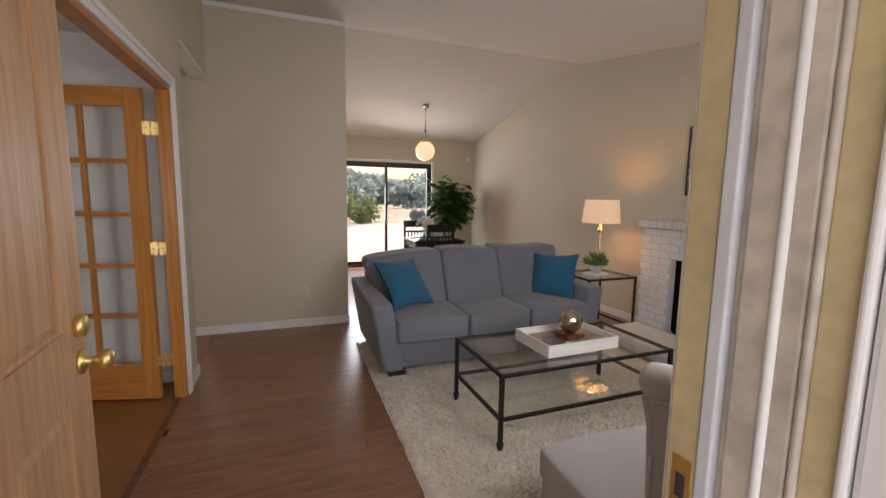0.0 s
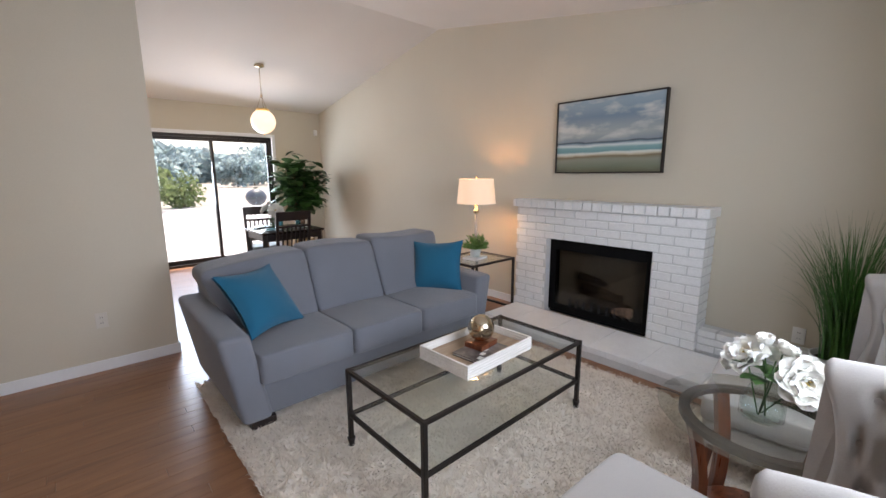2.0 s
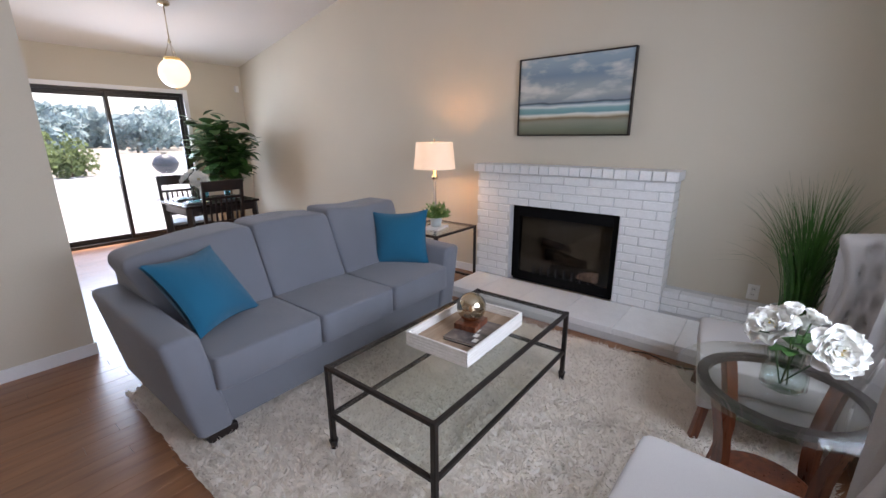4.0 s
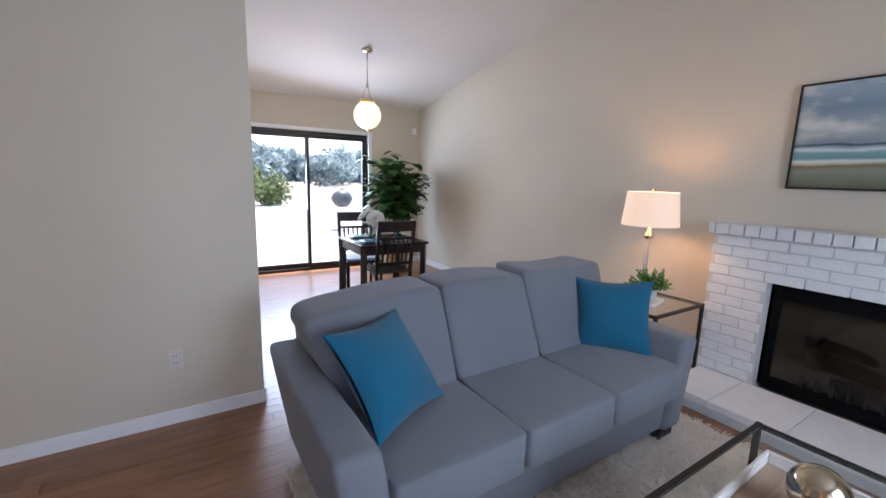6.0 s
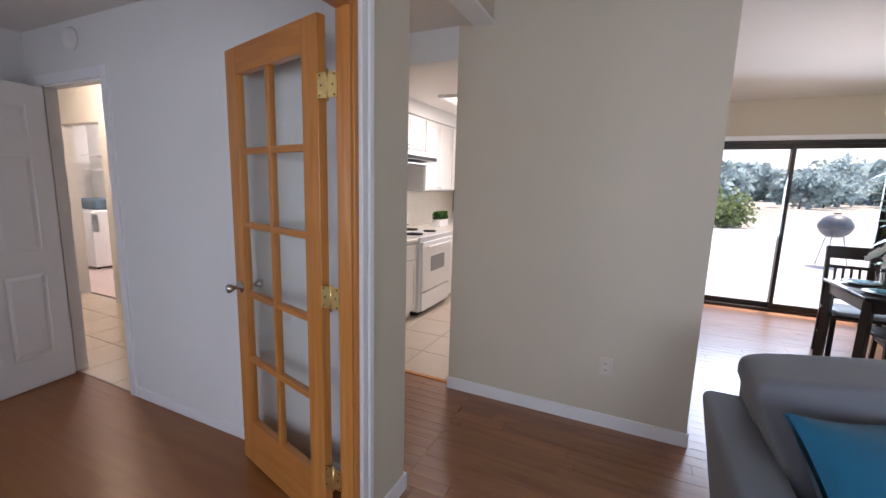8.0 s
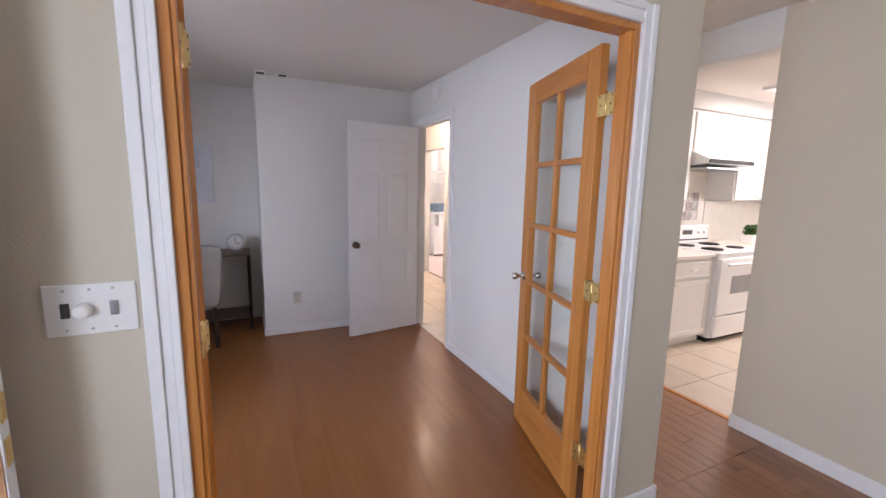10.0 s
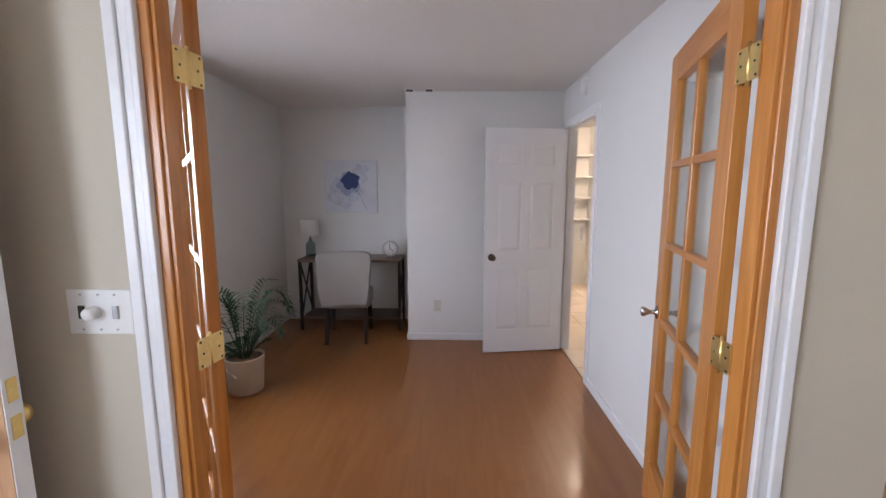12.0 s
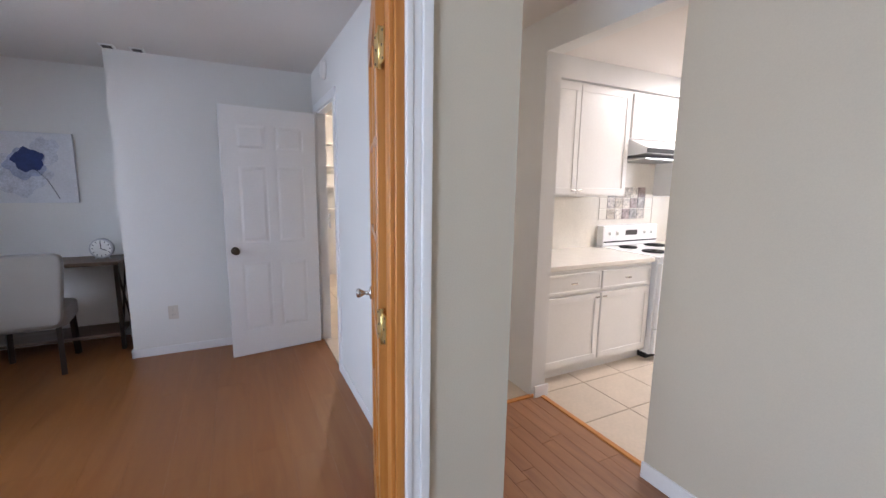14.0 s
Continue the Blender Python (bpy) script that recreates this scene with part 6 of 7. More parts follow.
def grass_plant():
    g2 = thing("grass_plant", pose(4.03, 1.47, HZ), "tall green ornamental grass in a pale grey pot", "plant")
    part("pot", lathe(BM(), [(0, 0), (0.095, 0), (0.135, 0.26), (0.140, 0.27), (0.125, 0.27), (0.12, 0.23), (0, 0.23)], 28), mat("pale_grey_pot", (0.55, 0.54, 0.52), 0.6, vary=0.06, bump=0.1), g2)
    part("soil", lathe(BM(), [(0, 0.236), (0.121, 0.236), (0.121, 0.231), (0, 0.231)], 24), M_SOIL, g2)
    bm2 = BM()
    rr = np.random.default_rng(21)
    for k in range(420):
        a, r0 = rr.uniform(0, 6.28), rr.uniform(0, 0.09)
        ln, out = rr.uniform(0.55, 0.98), rr.uniform(0.05, 0.32)
        if k % 14 == 0:
            out, ln = rr.uniform(0.4, 0.65), rr.uniform(0.6, 0.8)
        b0 = Vector((r0 * math.cos(a), r0 * math.sin(a), 0.23))
        d = Vector((math.cos(a + rr.normal(0, 0.4)), math.sin(a + rr.normal(0, 0.4)), 0))
        sd2 = Vector((-d.y, d.x, 0))
        w = rr.uniform(0.0035, 0.0065)
        prev = None
        for j in range(7):
            f2 = j / 6
            c = b0 + d * out * f2 ** 2 * ln / 0.8 + Vector((0, 0, ln * (f2 - 0.35 * out * f2 ** 3 * 2)))
            c.x = min(c.x, XR - 0.012 - 4.03)
            c.y = max(c.y, YF + 0.012 - 1.47)
            ww = w * (1 - f2) + 0.0003
            row = [bm2.verts.new(c - sd2 * ww), bm2.verts.new(c + sd2 * ww)]
            if prev:
                bm2.faces.new((prev[0], prev[1], row[1], row[0]))
            prev = row
    ob = part("blades", bm2, M_GREEN, g2)
    tagged(ob, kind="stuff")


grass_plant()
# power cord lying between rug and hearth
bm = BM()
cpts = [Vector((3.60 + 0.03 * math.sin(k * 0.9), 2.30 - 0.055 * k, 0.006)) for k in range(10)]
for u, w in zip(cpts, cpts[1:]):
    tube(bm, u, w, 0.004, n=6, cap=False)
tagged(part("power_cord", bm, M_BLACK), "black power cord lying beside the rug", "cord")

# ---- dining area ----


def dining_table():
    t = thing("dining_table", pose(2.84, 6.86, 0), "dark espresso wooden dining table", "dining table")
    part("tabletop", bx(BM(), -0.40, 0.40, -0.37, 0.37, 0.722, 0.75, bevel=0.004), mat("glossy_espresso_top", (0.022, 0.014, 0.012), 0.15, vary=0.2, scale=5, bump=0.01), t)
    for d in ((-0.36, 0.36, -0.345, -0.325), (-0.36, 0.36, 0.325, 0.345), (-0.375, -0.355, -0.33, 0.33), (0.355, 0.375, -0.33, 0.33)):
        part("apron", bx(BM(), *d, 0.635, 0.722, bevel=0.002, seg=1), M_ESP, t)
    for sx in (-1, 1):
        for sy in (-1, 1):
            part("leg", bar(BM(), (sx * 0.355, sy * 0.325, 0.722), (sx * 0.36, sy * 0.33, 0), 0.055, bevel=0.004), M_ESP, t)


dining_table()


def dining_chair(m, label, pad):
    c = thing("dining_chair", m, label, "dining chair", "chairs round the dining table")
    for sx in (-1, 1):
        part("leg", bar(BM(), (sx * 0.20, -0.19, 0.44), (sx * 0.20, -0.20, 0), 0.034, bevel=0.003), M_ESP, c)
        part("back_post", bar(BM(), (sx * 0.20, 0.20, 0.44), (sx * 0.20, 0.24, 0), 0.034, bevel=0.003), M_ESP, c)
        part("back_post", bar(BM(), (sx * 0.20, 0.20, 0.44), (sx * 0.205, 0.28, 1.0), 0.034, bevel=0.003), M_ESP, c)
        part("stretcher", bar(BM(), (sx * 0.20, -0.195, 0.2), (sx * 0.20, 0.22, 0.2), 0.022), M_ESP, c)
    part("seat", bx(BM(), -0.22, 0.22, -0.22, 0.22, 0.43, 0.455, bevel=0.008), M_ESP, c)
    if pad:
        part("seat_pad", puff(BM(), -0.20, 0.20, -0.20, 0.19, 0.452, 0.49, e=0.35), pad, c, "pale upholstered seat pad")
    part("top_rail", bx(BM(), -0.215, 0.215, -0.012, 0.012, 0.0, 0.115, bevel=0.006), M_ESP, c, "", pose(0, 0.272, 0.89, -8))
    part("mid_rail", bx(BM(), -0.19, 0.19, -0.010, 0.010, 0.0, 0.03, bevel=0.003), M_ESP, c, "", pose(0, 0.258, 0.80, -8))
    part("low_rail", bx(BM(), -0.19, 0.19, -0.010, 0.010, 0.0, 0.035, bevel=0.003), M_ESP, c, "", pose(0, 0.215, 0.52, -8))
    for k in range(6):
        x = -0.14 + 0.056 * k
        part("spindle", bar(BM(), (x, 0.220, 0.55), (x, 0.258, 0.81), 0.018, 0.012), M_ESP, c)
    return c


dining_chair(pose(2.81, 6.70, 0, 0, 0, 180), "dark espresso slat-back dining chair tucked under the table", None)
dining_chair(pose(2.74, 7.30, 0, 0, 0, -6), "dark espresso slat-back chair with a pale seat pad", mat("pale_blue_seat", (0.50, 0.55, 0.58), 0.6, bump=0.1))
flower_vase(pose(2.72, 6.92, 0.751, 0, 0, 40), "white flowers in a clear vase on the dining table", 1.15)
for k, (x, y) in enumerate(((2.64, 7.08), (2.98, 6.70), (2.62, 6.68))):
    pl2 = thing("place_setting", pose(x, y, 0.751), "stacked white and teal glass plates on the table", "plates", "place settings")
    part("plate", lathe(BM(), [(0, 0.004), (0.07, 0.004), (0.125, 0.018), (0.127, 0.020), (0.07, 0.009), (0, 0.008)], 32), M_APPL, pl2)
    part("small_plate", lathe(BM(), [(0, 0.012), (0.05, 0.012), (0.092, 0.024), (0.05, 0.017), (0, 0.016)], 32), mat("teal_glass_plate", (0.10, 0.32, 0.36), 0.12, vary=0.05, bump=0), pl2)
for k, (x, y) in enumerate(((2.86, 7.02), (3.05, 6.88))):
    gl2 = part("drinking_glass", lathe(BM(), [(0, 0.003), (0.030, 0.0), (0.036, 0.12), (0.034, 0.12), (0.028, 0.006), (0, 0.006)], 24), pane_glass("pale_blue_glass", (0.60, 0.85, 0.92)), None, "", pose(x, y, 0.751))
    gl2.visible_shadow = False
    tagged(gl2, "pale blue drinking glass on the dining table", "glass", "drinking glasses")


def pendant():
    p = thing("pendant_lamp", pose(2.81, 7.23, zc(7.23)), "lit milk-glass globe pendant on a brass rod", "pendant lamp")
    drop = zc(7.23) - 2.16
    part("canopy", lathe(BM(), [(0.0, 0.012), (0.062, 0.012), (0.062, -0.018), (0.045, -0.03), (0.012, -0.036), (0.0, -0.036)], 28), M_CHAMP, p)
    part("rod", tube(BM(), (0, 0, -0.03), (0, 0, -drop + 0.33), 0.006, n=10), M_CHAMP, p)
    part("hub", lathe(BM(), [(0.0, -drop + 0.36), (0.014, -drop + 0.35), (0.018, -drop + 0.33), (0.010, -drop + 0.31), (0.0, -drop + 0.305)], 18), M_CHAMP, p)
    for k in range(3):
        a = k * 2.094 + 0.4
        part("chain", tube(BM(), (0.01 * math.cos(a), 0.01 * math.sin(a), -drop + 0.32), (0.075 * math.cos(a), 0.075 * math.sin(a), -drop + 0.155), 0.003, n=6), M_CHAMP, p)
    part("collar", lathe(BM(), [(0.085, -drop + 0.135), (0.088, -drop + 0.150), (0.078, -drop + 0.165), (0.0, -drop + 0.168)], 28), M_BRASS, p)
    gm = mat("milk_glass_lit", (0.85, 0.80, 0.70), 0.25, vary=0.01, bump=0, emit=((1.0, 0.78, 0.52), 0.42))
    ob = part("globe", lathe(BM(), [(0.158 * math.sin(0.5 + (math.pi - 0.5) * i / 20) + (1e-5 if i == 20 else 0), -drop + 0.158 * math.cos(0.5 + (math.pi - 0.5) * i / 20)) for i in range(21)], 36), gm, p, "glowing milk-glass globe")
    ob.visible_shadow = False
    part("tip", lathe(BM(), [(0.012, -drop - 0.155), (0.010, -drop - 0.170), (0.0, -drop - 0.182)], 14), M_BRASS, p)


pendant()


def fig_tree():
    f2 = thing("fig_tree", pose(3.66, 8.2, 0), "leafy green fiddle-leaf fig in the corner", "plant")
    part("pot", lathe(BM(), [(0, 0), (0.15, 0), (0.19, 0.36), (0.195, 0.38), (0.175, 0.38), (0.17, 0.33), (0, 0.33)], 28), mat("woven_basket", (0.36, 0.25, 0.14), 0.8, vary=0.15, scale=30, bump=0.5), f2)
    bs, bl = BM(), BM()
    rr = np.random.default_rng(4)
    for k in range(9):
        a = k * 0.7
        tip = Vector((0.30 * math.cos(a) - 0.03, 0.22 * math.sin(a), 1.34 + 0.10 * (k % 4)))
        mid = Vector((0.05 * math.cos(a), 0.05 * math.sin(a), 0.85))
        tube(bs, (0.02 * math.cos(a), 0.02 * math.sin(a), 0.33), mid, 0.013, 0.010, n=7)
        tube(bs, mid, tip, 0.010, 0.005, n=7)
        for j in range(50):
            f3 = rr.uniform(0.0, 1.1)
            c = mid.lerp(tip, f3)
            b = rr.uniform(0, 6.28)
            d = Vector((math.cos(b), math.sin(b), rr.uniform(-0.3, 0.9)))
            c2 = c + d.normalized() * rr.uniform(0.02, 0.20)
            if c2.x > 0.34:
                c2.x = 0.34
            if c2.y > 0.28:
                c2.y = 0.28
            broad_leaf(bl, c2, d, (0, 0, 1), rr.uniform(0.15, 0.25), rr.uniform(0.065, 0.105), bend=rr.uniform(0.1, 0.5))
    for v in bl.verts:
        v.co.x = min(v.co.x, XR - 0.01 - 3.66)
        v.co.y = min(v.co.y, YB - 0.02 - 8.2)
    part("stems", bs, M_BARK, f2)
    ob = part("leaves", bl, M_GREEN2, f2)
    tagged(ob, kind="stuff")


fig_tree()
sn = thing("motion_sensor", pose(XR - 0.10, YB - 0.02, 2.22), "small white motion sensor high in the corner", "sensor")
part("case", bx(BM(), -0.03, 0.03, -0.03, 0.02, -0.05, 0.05, bevel=0.01), M_PLASTIC, sn)

# ---- kitchen ----


def cab_front(parent, y0, y1, z0, z1, x, name="door", pull="bar", side=1):
    """A framed front facing +x."""
    d = part(name, bx(BM(), x, x + 0.016, y0, y1, z0, z1, bevel=0.003), M_CAB, parent)
    r = 0.05 if z1 - z0 > 0.25 else 0.02
    bm2 = BM()
    for q in ((y0, y1, z0, z0 + r), (y0, y1, z1 - r, z1), (y0, y0 + r, z0 + r, z1 - r), (y1 - r, y1, z0 + r, z1 - r)):
        bx(bm2, x + 0.0165, x + 0.022, *q, bevel=0.0015, seg=1)
    part("front_frame", bm2, M_CAB, d)
    if pull == "bar":
        yc, zc3 = (y0 + y1) / 2, (z0 + z1) / 2
        part("handle", bx(BM(), x + 0.022, x + 0.036, yc - 0.03, yc + 0.03, zc3 - 0.007, zc3 + 0.007, bevel=0.004), M_NICKEL, d, "satin nickel pull")
    else:
        yc = y1 - 0.03 if side > 0 else y0 + 0.03
        zc3 = z1 - 0.03 if z0 < 0.5 else z0 + 0.03
        part("handle", bx(BM(), x + 0.022, x + 0.034, yc - 0.022, yc + 0.022, zc3 - 0.006, zc3 + 0.006, bevel=0.004), M_NICKEL, d, "satin nickel pull")


KX, KB = -1.29, -1.92
KITCHEN = pose(0.07, 0, 0)
LOWER = KITCHEN @ Matrix.Diagonal((1, 1, 0.972, 1))
BEYOND = pose(0, 0.075, 0)


def base_cab(y0, y1, drawers, label):
    c = thing("base_cabinet", LOWER @ (BEYOND if y0 > 6 else Matrix()), label, "cabinet", "kitchen base cabinets")
    part("body", bx(BM(), KB, KX, y0, y1, 0.09, 0.87), M_CAB, c)
    part("toe_kick", bx(BM(), KB, KX - 0.06, y0, y1, 0.0, 0.089), M_CAB, c)
    n = 2 if y1 - y0 > 0.6 else 1
    w = (y1 - y0 - 0.03) / n
    for k in range(n):
        a, b = y0 + 0.02 + k * w, y0 + 0.005 + (k + 1) * w
        if drawers:
            for j in range(4):
                cab_front(c, a, b, 0.12 + 0.185 * j, 0.28 + 0.185 * j, KX, "drawer")
        else:
            cab_front(c, a, b, 0.69, 0.84, KX, "drawer")
            cab_front(c, a, b, 0.12, 0.665, KX, "door", "knob", 1 if k == 0 else -1)


base_cab(PY + 0.125, 6.50, False, "white painted base cabinet with two doors and drawers")
base_cab(7.205, 7.66, True, "white painted base cabinet with four drawers")
base_cab(7.665, YB - 0.09, False, "white painted base cabinet in the kitchen corner")
for y0, y1 in ((PY + 0.122, 6.503), (7.202, YB - 0.08)):
    ct = thing("countertop", LOWER @ (BEYOND if y0 > 6 else Matrix()), "cream tiled kitchen worktop", "countertop")
    part("slab", bx(BM(), KB, KX + 0.03, y0, y1, 0.872, 0.91, bevel=0.006), M_COUNTER, ct)
    part("backsplash", bx(BM(), KB + 0.001, KB + 0.014, y0, y1, 0.911, 1.395), M_COUNTER, ct)


def wall_cab(y0, y1, z0, z1, n, label):
    c = thing("wall_cabinet", KITCHEN @ (BEYOND if y0 > 6 else Matrix()), label, "cabinet", "kitchen wall cabinets")
    part("body", bx(BM(), KB, -1.62, y0, y1, z0, z1), M_CAB, c)
    w = (y1 - y0 - 0.02) / n
    for k in range(n):
        cab_front(c, y0 + 0.012 + k * w, y0 + 0.006 + (k + 1) * w, z0 + 0.012, z1 - 0.02, -1.62, "door", "knob", 1 if k % 2 == 0 else -1)


wall_cab(PY + 0.125, 6.50, 1.375, 2.255, 2, "white painted wall cabinet with two doors")
wall_cab(6.43, 7.20, 1.86, 2.255, 2, "short white painted wall cabinet above the hood")
wall_cab(7.205, 8.02, 1.375, 2.255, 2, "white painted wall cabinet with a pair of doors")
wall_cab(8.025, YB - 0.09, 1.375, 2.255, 1, "white painted wall cabinet in the corner")
struct("trim_kitchen_soffit", bx(BM(), KB + 0.07, -1.51, PY + 0.121, YB - 0.001, 2.257, 2.419), M_WHITEWALL, "white boxed soffit over the wall cabinets", "soffit")


def stove():
    s = thing("stove", LOWER @ BEYOND, "white electric range with four coil burners", "stove")
    y0, y1, xf = 6.435, 7.195, -1.245
    part("body", bx(BM(), KB + 0.02, xf, y0, y1, 0.05, 0.895, bevel=0.006), M_APPL, s)
    part("kick", bx(BM(), KB + 0.02, xf - 0.04, y0 + 0.01, y1 - 0.01, 0.0, 0.05), M_BLACK, s)
    part("cooktop", bx(BM(), KB + 0.02, xf + 0.02, y0 - 0.004, y1 + 0.004, 0.896, 0.918, bevel=0.006), M_APPL, s)
    od = part("oven_door", bx(BM(), xf + 0.001, xf + 0.035, y0 + 0.01, y1 - 0.01, 0.29, 0.86, bevel=0.008), M_APPL, s)
    part("oven_window", bx(BM(), xf + 0.034, xf + 0.038, y0 + 0.20, y1 - 0.20, 0.50, 0.68, bevel=0.001), mat("grey_oven_glass", (0.30, 0.31, 0.32), 0.15, vary=0.03, bump=0), od, "grey oven window")
    part("handle", bx(BM(), xf + 0.05, xf + 0.072, y0 + 0.08, y1 - 0.08, 0.79, 0.815, bevel=0.008), M_APPL, od)
    part("drawer", bx(BM(), xf + 0.001, xf + 0.032, y0 + 0.01, y1 - 0.01, 0.06, 0.275, bevel=0.008), M_APPL, s)
    part("backguard", bx(BM(), KB + 0.02, KB + 0.10, y0, y1, 0.919, 1.12, bevel=0.012), M_APPL, s)
    part("trim_strip", bx(BM(), KB + 0.101, KB + 0.105, y0 + 0.01, y1 - 0.01, 0.955, 0.968), M_BLACK, s, "black trim strip")
    for k, y in enumerate((y0 + 0.09, y0 + 0.19, y1 - 0.19, y1 - 0.09)):
        part("knob", tube(BM(), (KB + 0.10, y, 1.045), (KB + 0.125, y, 1.045), 0.020, 0.017, n=16), M_PLASTIC, s)
    part("clock_panel", bx(BM(), KB + 0.10, KB + 0.104, y0 + 0.30, y1 - 0.30, 1.02, 1.07), M_DARKSLOT, s)
    for k, (x, y, r) in enumerate(((-1.42, y0 + 0.19, 0.095), (-1.42, y1 - 0.19, 0.075), (-1.69, y0 + 0.19, 0.075), (-1.69, y1 - 0.19, 0.095))):
        b2 = BM()
        for q in range(4):
            rr = r * (1 - 0.22 * q)
            n = 28
            for i in range(n):
                a, b = 2 * math.pi * i / n, 2 * math.pi * (i + 1) / n
                tube(b2, (x + rr * math.cos(a), y + rr * math.sin(a), 0.926), (x + rr * math.cos(b), y + rr * math.sin(b), 0.926), 0.006, n=5, cap=False)
        part("burner", b2, M_BLACK, s, "black coil burner")
        part("drip_bowl", lathe(BM(), [(0, 0.9185), (r + 0.008, 0.9185), (r + 0.012, 0.921), (0, 0.920)], 28), M_STEEL, s, "shiny drip bowl")


stove()
hd2 = thing("range_hood", KITCHEN @ BEYOND, "white range hood with a grey underside", "range hood")
bm = BM()
v = [bm.verts.new(c) for c in ((KB, 6.44, 1.70), (-1.44, 6.44, 1.73), (-1.44, 6.44, 1.78), (-1.60, 6.44, 1.855), (KB, 6.44, 1.855))]
v2 = [bm.verts.new((c.co.x, 7.19, c.co.z)) for c in v]
bm.faces.new(v), bm.faces.new(v2[::-1])
for i in range(5):
    bm.faces.new((v[i], v[(i + 1) % 5], v2[(i + 1) % 5], v2[i]))
part("canopy", bm, M_APPL, hd2)
part("filter", bx(BM(), KB + 0.02, -1.46, 6.46, 7.17, 1.685, 1.698), M_STEEL, hd2, "grey filter panel")
part("front_band", bx(BM(), -1.439, -1.434, 6.445, 7.185, 1.735, 1.775), M_BLACK, hd2, "black vent band")
ms = thing("tile_mural", KITCHEN @ BEYOND, "small pictured tile mural behind the stove", "tile mural")
cols = ((0.50, 0.45, 0.40), (0.35, 0.27, 0.25), (0.48, 0.42, 0.34), (0.34, 0.32, 0.30), (0.64, 0.59, 0.52))
mm = [mat("mural_tone", c, 0.3, vary=0.35, scale=22, fine=60, bump=0) for c in cols]
part("mural_backing", bx(BM(), KB + 0.002, KB + 0.010, 6.431, 7.199, 0.92, 1.695), M_COUNTER, ms)
for i in range(7):
    for j in range(3):
        part("tile", bx(BM(), KB + 0.0105, KB + 0.016, 6.45 + 0.105 * i, 6.55 + 0.105 * i, 1.14 + 0.105 * j, 1.24 + 0.105 * j, bevel=0.002, seg=1), mm[(i * 2 + j * 3) % 5] if 0 < i < 6 else M_COUNTER, ms)
bpnt = thing("herb_planter", pose(-1.55, 7.795, 0.8855), "green herbs in a white rectangular planter on the counter", "plant")
part("planter", bx(BM(), -0.06, 0.06, -0.13, 0.13, 0, 0.10, bevel=0.006), M_APPL, bpnt)
hb = leaf_cloud("herbs", 900, lambda g: (g.uniform(-0.06, 0.06), g.uniform(-0.13, 0.13), 0.10 + g.uniform(0, 0.10)), 0.018, M_GREEN, 77, bpnt)
tagged(hb, kind="stuff")
kl = thing("ceiling_light", pose(-0.83, 7.15, 2.42), "square flush kitchen ceiling light", "ceiling light")
bm = BM()
for d in ((-0.32, -0.28, -0.32, 0.32), (0.28, 0.32, -0.32, 0.32), (-0.28, 0.28, -0.32, -0.28), (-0.28, 0.28, 0.28, 0.32)):
    bx(bm, *d, -0.03, 0.0)
part("frame", bm, M_TRIM, kl)
part("diffuser", bx(BM(), -0.28, 0.28, -0.28, 0.28, -0.012, -0.004), mat("glowing_diffuser", (0.85, 0.83, 0.78), 0.5, bump=0, vary=0.0, emit=((1.0, 0.93, 0.82), 1.0)), kl)

# ---- laundry seen through the hall ----
ws = thing("washing_machine", pose(-6.95, 6.38, 0), "white top-loading washing machine", "washing machine")
part("cabinet", bx(BM(), -0.34, 0.34, -0.34, 0.34, 0.03, 0.90, bevel=0.012), M_APPL, ws)
part("lid", bx(BM(), -0.30, 0.30, -0.30, 0.18, 0.901, 0.915, bevel=0.006), M_APPL, ws)
part("console", bx(BM(), -0.34, 0.34, 0.20, 0.34, 0.901, 1.06, bevel=0.012), M_APPL, ws)
for k in range(4):
    part("foot", tube(BM(), (-0.28 + 0.56 * (k % 2), -0.28 + 0.56 * (k // 2), 0), (-0.28 + 0.56 * (k % 2), -0.28 + 0.56 * (k // 2), 0.03), 0.02), M_BLACK, ws)
tb = tagged(part("folded_towels", puff(BM(), -0.22, 0.22, -0.16, 0.16, 0, 0.18, e=0.3), mat("slate_blue_towel", (0.10, 0.15, 0.19), 0.95, vary=0.15, fine=150, bump=0.5), None, "", pose(-6.93, 6.30, 0.916)), "slate blue folded towels on the washer", "towels")
for z in (1.54, 1.77):
    sh = thing("wall_shelf", pose(-6.95, 6.60, z), "plain white laundry wall shelf", "shelf", "laundry shelves")
    part("board", bx(BM(), -0.7, 0.7, -0.14, 0.15, 0, 0.02, bevel=0.002), M_CAB, sh)

for z in (1.05, 1.38, 1.70, 2.02):
    sh = thing("hall_shelf", pose(-5.599, 4.90, z), "plain white linen shelf at the hall's end", "shelf", "hall linen shelves")
    part("board", bx(BM(), 0, 0.24, -0.30, 0.30, 0, 0.022, bevel=0.002), M_CAB, sh)
    part("cleat", bx(BM(), 0, 0.02, -0.28, 0.28, -0.05, -0.001), M_CAB, sh)

